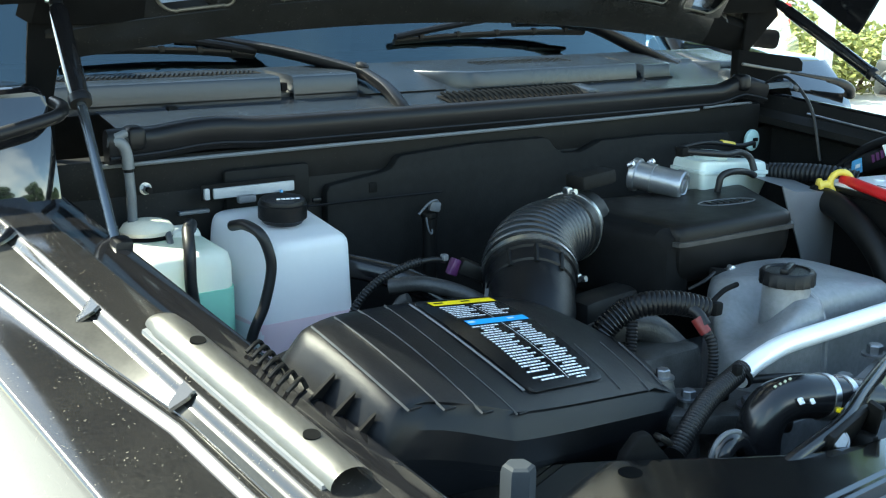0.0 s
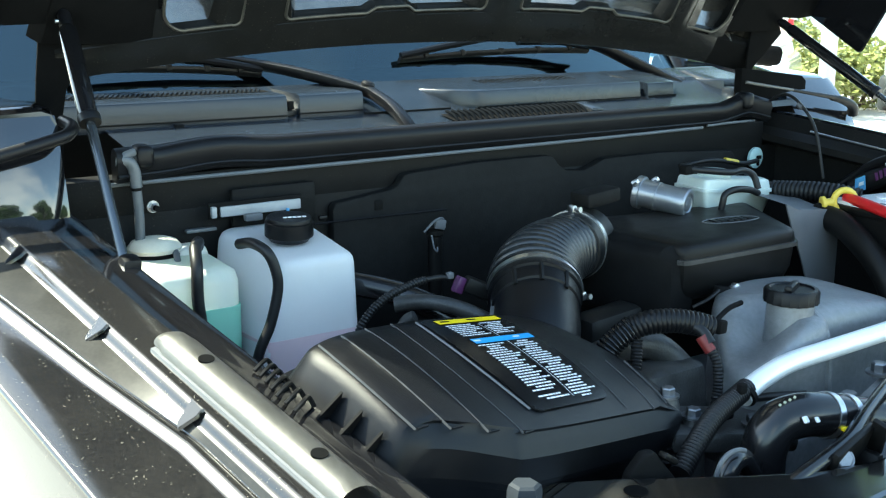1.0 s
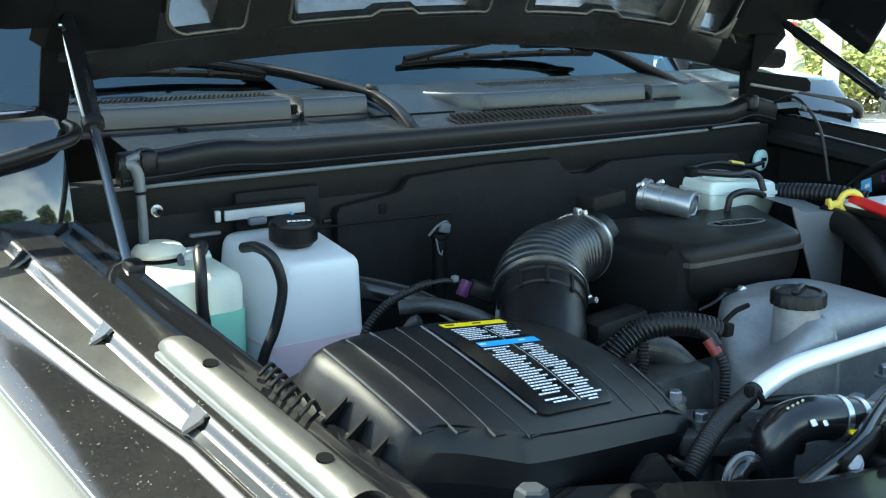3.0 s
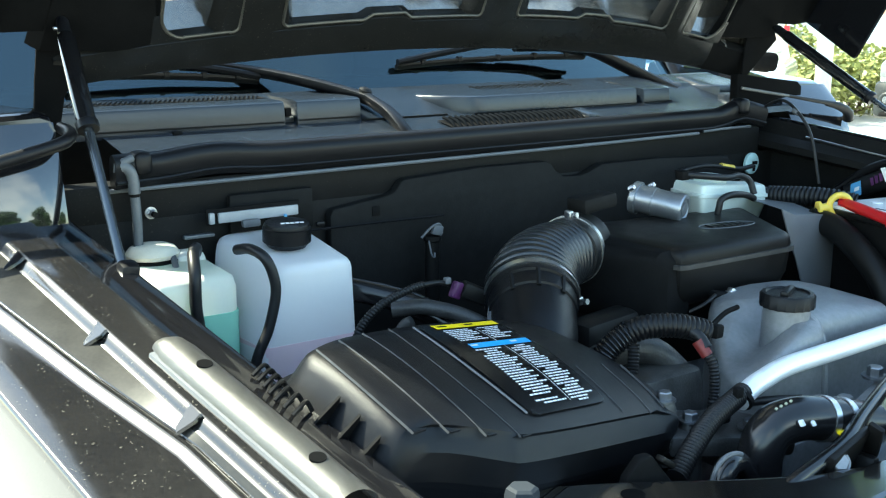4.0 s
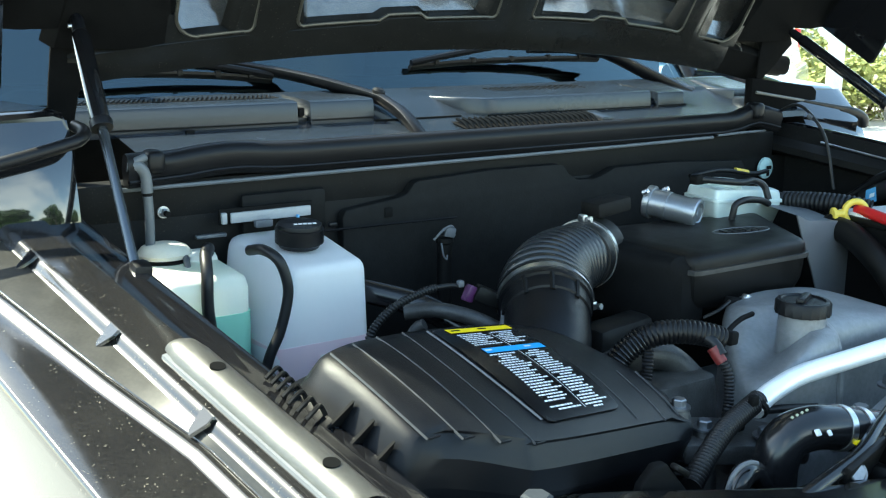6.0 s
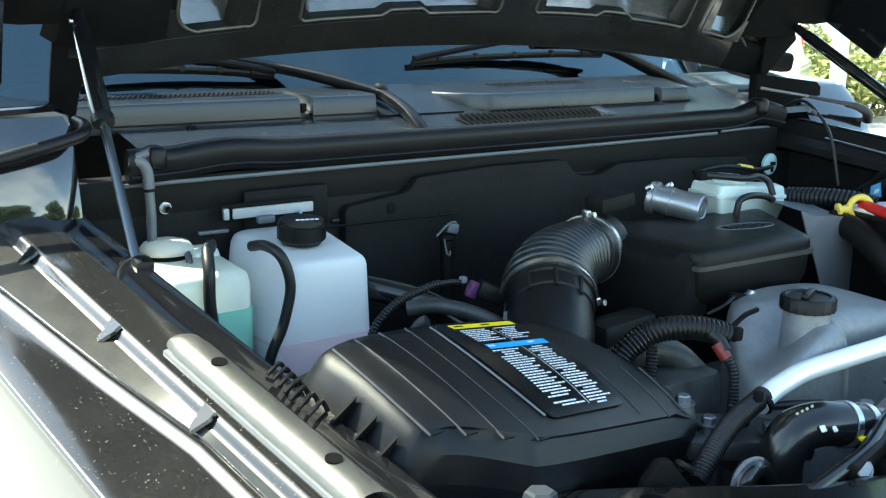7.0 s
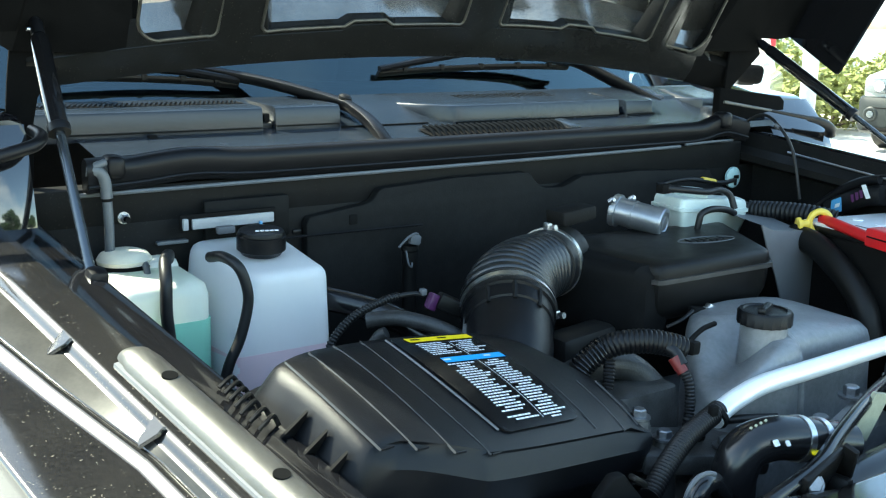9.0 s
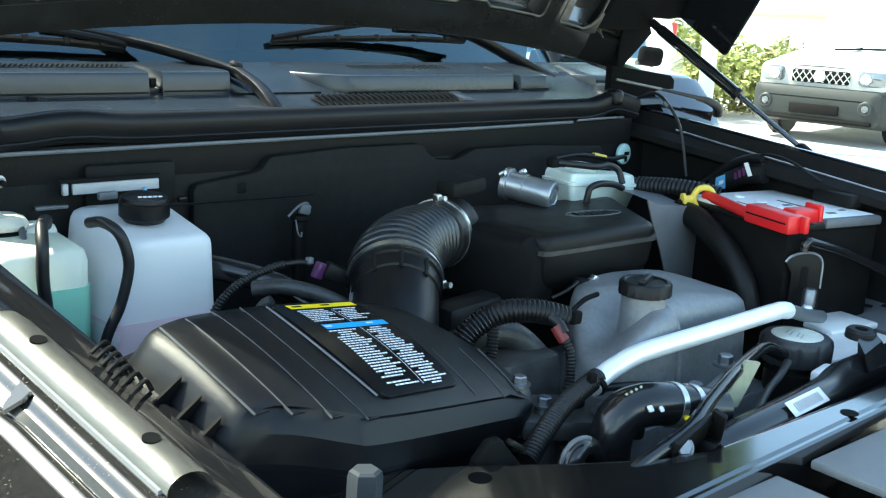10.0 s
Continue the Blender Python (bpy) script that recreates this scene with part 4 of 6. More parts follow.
card = part("card", loft([card_ring(-0.106 + 0.202 * f) for f in (0, 0.008, 0.02, 0.05, 0.1, 0.2, 0.3, 0.4, 0.5, 0.6, 0.7, 0.8, 0.9, 0.95, 0.98, 0.992, 1)]), STICKER, sticker)
part("grey_edge", loft([[lid(a, -0.1255 - bow + db, 0.001 + dn) for db, dn in ((-0.0016, 0), (-0.0010, 0.0018), (0.0006, 0.0018), (0.0012, 0))] for a, bow in [(-0.104 + 0.0194 * i, 0.014 * (1 - (i / 5 - 1) ** 2)) for i in range(11)]]), SHIELD, sticker, "grey raised edge")


def bar(a0, a1, b0, b1, lift=0.0034, bm=None):
    own = bmesh.new()
    vs = [own.verts.new(lid(-0.005 + (a + 0.011) * 0.98, -0.0455 + (b + 0.0325) * 0.92, lift)) for a, b in ((a0, b0), (a1, b0), (a1, b1), (a0, b1))]
    own.faces.new(vs)
    return merge(bm, own)


part("heading", bar(-0.108, -0.0955, -0.092, 0.040), INK_Y, card, "yellow heading bar")
part("heading", bar(-0.049, -0.037, -0.086, 0.040), INK_B, card, "blue heading bar")
rnd = random.Random(4)
bm = None
a = -0.090
while a < 0.082:
    if -0.055 < a < -0.034:
        a = -0.0335
    for c0, c1 in ((-0.088, -0.028), (-0.018, 0.036)):
        if a > 0.055 and c0 < -0.05 and rnd.random() < 0.3:
            continue
        b, end = c0 + rnd.choice((0, 0, 0, 0.012)), c1 - rnd.random() * 0.022
        while b < end:
            w = min(0.003 + rnd.random() * 0.007, end - b)
            if w > 0.002:
                bm = bar(a, a + 0.0025, b, b + w, bm=bm)
            b += w + 0.0013
    a += 0.0050
tagged(part("fine_print", bm, INK_W, card, "rows of fine white print"), kind="stuff")
for k in range(10):
    part("divider", bar(-0.088 + 0.017 * k, -0.071 + 0.017 * k, -0.0235, -0.0225), INK_W, card)
for b in (-0.085, -0.03):
    part("heading_mark", bar(-0.1035, -0.1005, b, b + 0.018, 0.0040), STICKER, card)
for b in (-0.083, 0.0):
    part("heading_mark", bar(-0.0450, -0.0415, b - 0.002, b + 0.012, 0.0040), INK_W, card)

# ---- intake duct ----
duct = thing("intake_duct", (-0.22, -0.37, 1.05), "ribbed black rubber intake duct with steel clamps", "air duct")
AX = Vector((0.56, 0.80, 0.43)).normalized()
T0 = Vector((-0.210, -0.358, 1.134))
NB = T0 - AX * 0.088
AQ = AX.to_track_quat("Z", "Y").to_matrix()
part("sensor_housing", lathe(NB, AX, [(-0.06, 0.052), (-0.03, 0.060), (-0.005, 0.063), (0.040, 0.064), (0.042, 0.067), (0.066, 0.068), (0.068, 0.072), (0.086, 0.072), (0.088, 0.068)], 40), PLASTIC, duct, "smooth black sensor housing")
for ang in (60, 95, 130):
    d = AQ @ Vector((math.cos(radians(ang)), math.sin(radians(ang)), 0))
    part("housing_rib", tube([NB + AX * 0.035 + d * 0.064, NB + AX * 0.070 + d * 0.069], 0.004, 6), SATIN, duct)
E1 = Vector((0.85, 0.52, 0.0)).normalized()
T1 = Vector((-0.056, -0.262, 1.166))
bell = []
for i in range(13):
    t = i / 12
    bell.append(T0 * (1 - t) ** 3 + (T0 + AX * 0.085) * 3 * t * (1 - t) ** 2 + (T1 - E1 * 0.035) * 3 * t * t * (1 - t) + T1 * t ** 3)
part("bellows", tube(bell, (0.0755, 0.0545), 44, 4, rib=(0.0150, 0.0075, "flat")), BELLOWS, duct, "corrugated rubber elbow", sharp=60)
part("cuff", lathe(T1 - E1 * 0.004, E1, [(-0.016, 0.048), (-0.014, 0.0570), (0.004, 0.0578), (0.026, 0.0580), (0.030, 0.054), (0.034, 0.052), (0.09, 0.052)], 40), RUBBER, duct)


def clamp(name_parent, c, ax, r, w, screw):
    band = part("clamp", lathe(c, ax, [(0, r - 0.001), (0, r + 0.0012), (w, r + 0.0012), (w, r - 0.001)], 48), STEEL, name_parent, "steel band clamp")
    s = Vector(screw)
    part("clamp_screw", rbox(s, (0.010, 0.016, 0.014), 0.003), STEEL, band)
    part("clamp_screw", lathe(s + Vector((0.002, -0.012, 0)), (0.2, -1, 0.2), [(0, 0.005), (0.006, 0.005)], 6), STEEL, band)


clamp(duct, T1 + E1 * 0.008, E1, 0.0585, 0.012, tuple(T1 + E1 * 0.012 + Vector((-0.004, 0, 0.062))))
clamp(duct, T0 - AX * 0.008, AX, 0.0730, 0.009, (-0.152, -0.400, 1.128))

# ---- resonator box over the engine ----
res = thing("resonator_box", (0.17, -0.35, 1.0), "black plastic intake resonator box with an embossed oval badge", "intake box")


def quad_ring(z, grow, pts=((0.044, -0.424), (0.314, -0.428), (0.445, -0.205), (0.02, -0.150))):
    c = Vector((sum(p[0] for p in pts) / 4, sum(p[1] for p in pts) / 4))
    out = []
    for i, p in enumerate(pts):
        v = Vector(p) + (Vector(p) - c).normalized() * grow
        prev, nxt = Vector(pts[i - 1]), Vector(pts[(i + 1) % 4])
        a, b = v + (prev - v).normalized() * 0.016, v + (nxt - v).normalized() * 0.016
        out += [(*a, z), (*(v * 0.5 + (a + b) * 0.25), z), (*b, z)]
    return out


part("cover", loft([quad_ring(z, g) for z, g in ((1.1835, -0.05), (1.183, -0.012), (1.180, -0.004), (1.176, 0.0), (1.166, 0.002), (1.160, 0.002))]), SATIN, res)
part("rim", loft([quad_ring(z, g) for z, g in ((1.160, 0.0), (1.1595, 0.008), (1.152, 0.008), (1.1515, 0.0))]), RIMGREY, res, "thin raised rim")
part("body", loft([quad_ring(z, g) for z, g in ((1.152, 0.0), (1.14, 0.0), (1.115, -0.003), (1.095, -0.012), (1.085, -0.03))]), SATIN, res)
bx = (Vector((0.336, -0.326, 0)) - Vector((0.216, -0.306, 0))).normalized()
by = Vector((0.28, 0.96, 0)).normalized()
bc = Vector((0.272, -0.318, 1.1838))
bm = tube([bc + bx * 0.062 * math.cos(t) + by * 0.022 * math.sin(t) for t in [2 * math.pi * i / 24 for i in range(25)]], 0.0011, 6, 1)
badge = part("badge", bm, SHIELD, res, "embossed oval badge")
for i in range(6):
    part("badge_bar", rbox(bc + bx * (-0.036 + 0.0145 * i), (0.011, 0.022, 0.004), 0.001, rot=(0, 0, -8)), PLASTIC, badge)
sens = part("sensor", rbox((0.105, -0.455, 1.108), (0.030, 0.022, 0.014), 0.004, rot=(0, 10, -15)), DARK, res, "small sensor with a silver clip")
part("sensor_clip", rbox((0.124, -0.462, 1.111), (0.016, 0.012, 0.016), 0.003, rot=(0, 25, 0)), STEEL, sens)
part("sensor_lead", tube([(0.04, -0.45, 1.09), (0.06, -0.462, 1.102), (0.09, -0.458, 1.112)], 0.003, 8), RUBBER, sens)
part("inlet_box", loft([[(x, y + 0.02 * (z - 1.1), z) for x, z in rounded(w, h, 0.02, 4, cx, cz)] for y, w, h, cx, cz in ((-0.415, 0.05, 0.10, 0.050, 1.115), (-0.40, 0.07, 0.12, 0.045, 1.12), (-0.30, 0.09, 0.13, 0.025, 1.115), (-0.20, 0.12, 0.13, 0.015, 1.115))]), DARK, res, "square inlet end")
part("upper_duct", rbox((0.02, -0.235, 1.240), (0.075, 0.05, 0.026), 0.006, rot=(0, -6, 0)), PADMAT, res)

# ---- fluid tanks ----


def tank(rings_spec, wall, name_parent, name="body"):
    rings = []
    for z, x0, x1, y0, y1, r, slope in rings_spec:
        rings.append([(px, py, z + slope * (py - y0)) for px, py in rounded(x1 - x0, y1 - y0, r, 5, (x0 + x1) / 2, (y0 + y1) / 2)])
    return part(name, loft(rings), wall, name_parent, sharp=60)


def corner_ring(z, corners, r, slope=0.0, seg=5):
    """Level ring through four corners, each rounded; slope lifts it towards the back."""
    out, y0 = [], min(c[1] for c in corners)
    for i, c in enumerate(corners):
        k = r[i] if isinstance(r, tuple) else r
        v, p, q = Vector(c), Vector(corners[i - 1]), Vector(corners[(i + 1) % 4])
        a, b = v + (p - v).normalized() * k, v + (q - v).normalized() * k
        for j in range(seg + 1):
            t = j / seg
            e = a.lerp(v, t).lerp(v.lerp(b, t), t)
            out.append((e.x, e.y, z + slope * (e.y - y0)))
    return out


bottle = thing("expansion_tank", (-0.51, -0.12, 0.95), "milky translucent tank with pink fluid and a black screw cap", "tank")


def bottle_ring(z, grow=0.0, slope=0.0):
    """The tank flares out on one side below its shoulder."""
    f = max(0, min(1, (z - 1.06) / 0.13))
    x0, x1 = -0.592 + 0.034 * f - grow, -0.430 - 0.005 * f + grow
    return corner_ring(z, [(x0, -0.207 - grow), (x1, -0.207 - grow), (-0.427 + grow, -0.012 + grow), (-0.604 + 0.016 * f - grow, -0.010 + grow)], (0.016, 0.014, 0.02, 0.034), slope)


part("body", loft([bottle_ring(z, g, sl) for z, g, sl in ((0.955, -0.012, 0), (0.965, -0.002, 0), (1.02, 0, 0), (1.06, 0, 0), (1.10, 0, 0.01), (1.14, 0, 0.03), (1.180, 0, 0.06), (1.187, -0.001, 0.08), (1.1925, -0.004, 0.10), (1.1955, -0.009, 0.11), (1.197, -0.02, 0.11))]), SHELL, bottle, sharp=50)
part("fluid", loft([bottle_ring(z, -0.006) for z in (0.97, 1.02, 1.072)]), PINK, bottle)
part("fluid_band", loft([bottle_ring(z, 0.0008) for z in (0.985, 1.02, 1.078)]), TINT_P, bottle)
CP = Vector((-0.5055, -0.122, 1.208))
cap = part("cap", lathe(CP, (0, -0.08, 1), [(0, 0.030), (0.006, 0.034), (0.008, 0.0375), (0.030, 0.0375), (0.031, 0.0355), (0.033, 0.0355), (0.037, 0.034), (0.038, 0.024)], 48, knurl=0.02), PLASTIC, bottle, "black screw cap")
for i in range(5):
    part("print", rbox(CP + Vector((-0.012 + 0.007 * i, -0.014 - 0.002 * i, 0.0385)), (0.0055, 0.005, 0.001), 0, rot=(5, 0, -15)), INK_W, cap)
part("fluid_mark", rbox((-0.512, -0.2135, 1.055), (0.014, 0.004, 0.012), 0.003), SHELL2, bottle)
part("overflow_hose", tube([(-0.605, -0.165, 1.222), (-0.600, -0.200, 1.229), (-0.590, -0.228, 1.220), (-0.581, -0.235, 1.195), (-0.579, -0.236, 1.165), (-0.592, -0.236, 1.117), (-0.610, -0.236, 1.080), (-0.625, -0.236, 1.03)], 0.0078, 14, 8), RUBBER, bottle, "black hose bent down the tank")

washer = thing("washer_tank", (-0.67, -0.1, 0.95), "milky translucent tank half full of green fluid with a cream cap", "tank")
tank([(0.96, -0.72, -0.615, -0.16, -0.02, 0.02, 0), (1.02, -0.735, -0.606, -0.17, 0.0, 0.022, 0), (1.165, -0.738, -0.603, -0.168, 0.0, 0.022, 0.0), (1.180, -0.737, -0.606, -0.164, 0.0, 0.022, 0.02),
      (1.187, -0.73, -0.616, -0.156, -0.005, 0.022, 0.03), (1.190, -0.715, -0.63, -0.14, -0.015, 0.02, 0.03)], SHELL2, washer)
tank([(0.97, -0.715, -0.62, -0.155, -0.03, 0.018, 0), (1.05, -0.728, -0.611, -0.162, -0.01, 0.02, 0), (1.132, -0.729, -0.610, -0.161, -0.01, 0.02, 0)], GREEN, washer, "fluid")
tank([(0.985, -0.728, -0.609, -0.1665, 0.0, 0.02, 0), (1.02, -0.7368, -0.6042, -0.1718, 0.0, 0.022, 0), (1.131, -0.7395, -0.6015, -0.1702, 0.0, 0.022, 0)], TINT_G, washer, "fluid_band")
WC = Vector((-0.688, -0.035, 1.186))
wcap = part("cap", lathe(WC, (0, 0, 1), [(-0.012, 0.032), (0.010, 0.034), (0.012, 0.0395), (0.018, 0.0405), (0.022, 0.038), (0.027, 0.034), (0.031, 0.024), (0.0325, 0.010)], 40), CREAM, washer, "cream screw cap")
part("cap_ring", lathe(WC, (0, 0, 1), [(0.001, 0.034), (0.001, 0.0415), (0.010, 0.0415), (0.010, 0.034)], 40), DARK, wcap)
part("filler_step", rbox((-0.638, -0.045, 1.188), (0.05, 0.05, 0.03), 0.012), SHELL2, washer)
part("hose", tube([(-0.640, -0.09, 1.208), (-0.650, -0.12, 1.222), (-0.664, -0.145, 1.218), (-0.673, -0.172, 1.195), (-0.676, -0.178, 1.15), (-0.672, -0.178, 1.10), (-0.672, -0.178, 1.02)], 0.0088, 12, 8), RUBBER, washer, "black hose bent down the tank")
part("hose", tube([(-0.66, -0.04, 1.204), (-0.672, -0.09, 1.192), (-0.676, -0.12, 1.16)], 0.005, 10, 8), HOSEGREY, washer, "thin grey hose")

# ---- firewall fittings ----
pad = thing("insulation_pad", (0, -0.01, 1.1), "black moulded insulation pad fixed to the firewall", "insulation")
prof = [(-0.372, 0.95), (-0.372, 1.222), (-0.366, 1.233), (-0.255, 1.247), (-0.243, 1.252), (-0.230, 1.268), (-0.222, 1.272), (-0.06, 1.280), (0.098, 1.279), (0.112, 1.274), (0.125, 1.258), (0.145, 1.246), (0.19, 1.243),
        (0.215, 1.250), (0.245, 1.262), (0.40, 1.262), (0.62, 1.25), (0.66, 1.20), (0.66, 0.95)]
part("pad", prism(prof, 0.022, (Vector((0, 0.008, 0)), Vector((1, 0, 0)), Vector((0, 0, 1))), 0.004), PADMAT, pad)
part("hole", rbox((-0.283, -0.0145, 1.222), (0.016, 0.004, 0.018), 0.003), DARK, pad)
part("ledge", tube([(-0.42, -0.03, 1.206), (-0.30, -0.04, 1.207), (-0.16, -0.045, 1.206)], 0.0022, 6), SEAL, pad)
part("rivet", rbox((-0.395, -0.02, 1.213), (0.016, 0.008, 0.009), 0.003), SEAL, pad)

lever = thing("strap_bracket", (-0.51, -0.03, 1.24), "flat silver metal strap on a black bracket", "bracket")
part("strap", rbox((-0.512, -0.036, 1.2455), (0.138, 0.006, 0.0165), 0.002), GREYBOX, lever)
part("strap_end", rbox((-0.5915, -0.036, 1.2460), (0.009, 0.008, 0.018), 0.002), GREYBOX, lever)
part("bracket", rbox((-0.518, -0.030, 1.2475), (0.162, 0.006, 0.026), 0.003), DARK, lever)
part("back_plate", rbox((-0.475, -0.002, 1.240), (0.15, 0.014, 0.07), 0.006), PADMAT, lever)
part("blue_peg", rbox((-0.470, -0.045, 1.236), (0.004, 0.006, 0.012), 0.001), BLUEP, lever)
part("peg", rbox((-0.53, -0.045, 1.234), (0.030, 0.012, 0.012), 0.003), SHIELD, lever)

pipe = thing("drain_tube", (-0.71, -0.03, 1.2), "grey rubber drain elbow on the firewall", "tube")
part("elbow", tube([(-0.735, -0.028, 1.338), (-0.718, -0.03, 1.336), (-0.709, -0.03, 1.322), (-0.707, -0.03, 1.296)], 0.0088, 14, 6), HOSEGREY, pipe)
part("lower_tube", tube([(-0.707, -0.03, 1.291), (-0.706, -0.03, 1.25), (-0.708, -0.03, 1.19)], 0.0074, 14, 4), HOSEGREY, pipe)
part("nipple", lathe((-0.728, -0.03, 1.342), (0.9, 0, 0.3), [(0, 0.004), (0.002, 0.006), (0.022, 0.006), (0.024, 0.004)], 12), HOSEGREY, pipe)
part("tube_collar", lathe((-0.707, -0.03, 1.290), (0, 0, 1), [(0, 0.0072), (0.006, 0.0072)], 16), DARK, pipe, "dark joint")
nut = thing("firewall_nut", (-0.672, -0.005, 1.257), "zinc nut on a threaded stud", "nut")
part("washer", lathe((-0.672, 0.01, 1.257), (0, -1, 0), [(0, 0.0095), (0.003, 0.0095), (0.003, 0.005)], 20), STEEL, nut)
part("nut_head", lathe((-0.672, 0.006, 1.257), (0, -1, 0), [(0, 0.0075), (0.008, 0.0075), (0.010, 0.005)], 6), STEEL, nut, sharp=20)
part("stud", lathe((-0.672, 0.006, 1.257), (0, -1, 0), [(0, 0.0045), (0.020, 0.0045)], 12), DARK, nut)
strap2 = thing("firewall_bracket", (-0.64, -0.02, 1.205), "narrow grey bracket below the firewall", "bracket")
part("plate", rbox((-0.605, -0.012, 1.216), (0.05, 0.012, 0.006), 0.002), HOSEGREY, strap2)

clip = thing("hose_clip", (-0.205, -0.06, 1.1), "black pipe stub with a spring clip", "clip")
part("stub", lathe((-0.196, -0.06, 1.05), (0, 0, 1), [(0, 0.013), (0.115, 0.013), (0.118, 0.016), (0.126, 0.016), (0.128, 0.012)], 20), SATIN, clip)
part("spring", tube([(-0.228, -0.075, 1.178), (-0.210, -0.08, 1.196), (-0.190, -0.075, 1.198), (-0.182, -0.07, 1.18)], 0.0022, 8), SHIELD, clip)
part("latch", rbox((-0.195, -0.075, 1.188), (0.022, 0.008, 0.018), 0.003, rot=(0, 15, 0)), SHIELD, clip)
part("tail", tube([(-0.216, -0.08, 1.172), (-0.214, -0.085, 1.150), (-0.208, -0.085, 1.143), (-0.205, -0.082, 1.150)], 0.0016, 8), SHIELD, clip)

# dark pipes between tank and duct
lines = thing("air_conditioning_pipes", (-0.37, -0.25, 1.05), "black pipes running behind the air filter box", "pipe")
part("pipe", tube([(-0.46, -0.12, 1.14), (-0.40, -0.17, 1.13), (-0.34, -0.24, 1.11), (-0.28, -0.33, 1.06)], 0.020, 14), GLOSSRUBBER, lines)
part("pipe", tube([(-0.40, -0.26, 1.12), (-0.36, -0.29, 1.125), (-0.31, -0.33, 1.11), (-0.25, -0.37, 1.07)], 0.012, 14), HOUSING, lines, "grey metal pipe")
part("pipe", tube([(-0.42, -0.28, 1.06), (-0.40, -0.29, 1.10), (-0.39, -0.30, 1.11)], 0.009, 12), HOUSING, lines)

lead = thing("sensor_lead", (-0.4, -0.3, 1.1), "thin corrugated black lead with a purple plug", "cable")
part("sleeve", tube([(-0.49, -0.30, 1.08), (-0.478, -0.30, 1.115), (-0.441, -0.30, 1.145), (-0.392, -0.30, 1.160), (-0.37, -0.30, 1.163)], 0.0065, 10, 8, rib=(0.005, 0.0018)), RUBBER, lead)
part("wire", tube([(-0.372, -0.30, 1.163), (-0.345, -0.30, 1.163), (-0.325, -0.30, 1.158)], 0.004, 10), RUBBER, lead)
plug = part("plug", rbox((-0.310, -0.30, 1.146), (0.015, 0.015, 0.026), 0.003, rot=(0, 25, 0)), PURPLE, lead, "purple plug")
part("plug_lock", rbox((-0.328, -0.302, 1.164), (0.010, 0.010, 0.010), 0.002), SHIELD, plug)
part("socket", rbox((-0.280, -0.31, 1.138), (0.050, 0.026, 0.024), 0.004, rot=(0, 25, -20)), SATIN, lead)
part("socket_bolt", lathe((-0.272, -0.36, 1.135), (-0.2, -0.6, 0.7), [(0, 0.006), (0.008, 0.006), (0.010, 0.003)], 12), STEEL, lead)
part("socket_arm", rbox((-0.287, -0.37, 1.115), (0.012, 0.03, 0.05), 0.003, rot=(-20, 25, 0)), SHIELD, lead)


# ---- engine ----
engine = thing("engine", (0.15, -0.5, 0.7), "grey cast aluminium engine with a domed cam cover", "engine")


COVER = ((0.06, -0.47), (0.0, -0.535), (-0.042, -0.585), (-0.050, -0.625), (-0.025, -0.652), (0.04, -0.662), (0.095, -0.662), (0.112, -0.645), (0.13, -0.640), (0.285, -0.638), (0.322, -0.622), (0.336, -0.58), (0.335, -0.43), (0.20, -0.42), (0.12, -0.43))


def cover_ring(z, shrink):
    cx, cy = 0.15, -0.55
    return [(cx + (x - cx) * (1 - shrink), cy + (y - cy) * (1 - shrink * 1.15), z - (0.07 * max(0, x - 0.20) + 0.03 * max(0, -y - 0.60)) * (1 if z > 1.08 else 0) - 0.55 * max(0, 0.045 - x) * max(0, min(1, (z - 0.99) / 0.12))) for x, y in closed_curve(COVER, 4)]


part("cam_cover", loft([cover_ring(z, s) for z, s in ((0.93, -0.04), (0.935, -0.07), (0.947, -0.07), (0.952, -0.03), (1.00, -0.015), (1.06, 0.0), (1.086, 0.01), (1.099, 0.035), (1.107, 0.08), (1.112, 0.16), (1.117, 0.32), (1.119, 0.7))]), CAST, engine, "grey cam cover with a crisp shoulder", sharp=70)
part("cover_ridge", tube([(0.100, -0.664, 0.96), (0.100, -0.662, 1.05), (0.100, -0.650, 1.095), (0.102, -0.625, 1.112)], 0.006, 8, 6), CAST, engine, "cast ridge")
OC = Vector((0.085, -0.60, 1.100))
part("filler_neck", lathe(OC, (0, 0, 1), [(-0.06, 0.037), (-0.02, 0.0355), (0.004, 0.035), (0.018, 0.0345), (0.03, 0.034)], 32), CAST, engine)
ocap = part("oil_cap", lathe(OC + Vector((0, 0, 0.026)), (0, 0, 1), [(0, 0.034), (0.002, 0.0405), (0.020, 0.0405), (0.023, 0.038), (0.0235, 0.033), (0.021, 0.031), (0.021, 0.012)], 40, knurl=0.05), PLASTIC, engine, "black ribbed oil filler cap")
part("cap_grip", rbox(OC + Vector((0, 0, 0.050)), (0.050, 0.012, 0.010), 0.003, rot=(0, 0, 25)), PLASTIC, ocap)
part("block", rbox((0.12, -0.5, 0.85), (0.50, 0.36, 0.20), 0.02), CAST, engine)
part("side_housing", loft([[(-0.12 + dx * s, -0.53 + dy * s, z) for dx, dy in rounded(0.13, 0.10, 0.02, 4)] for z, s in ((0.90, 1.1), (1.03, 1.0), (1.05, 0.92), (1.056, 0.7))]), HOUSING, engine, "dull metal housing")
part("intake_face", rbox((-0.10, -0.40, 1.05), (0.14, 0.06, 0.10), 0.02, rot=(0, 0, 10)), SATIN, engine)
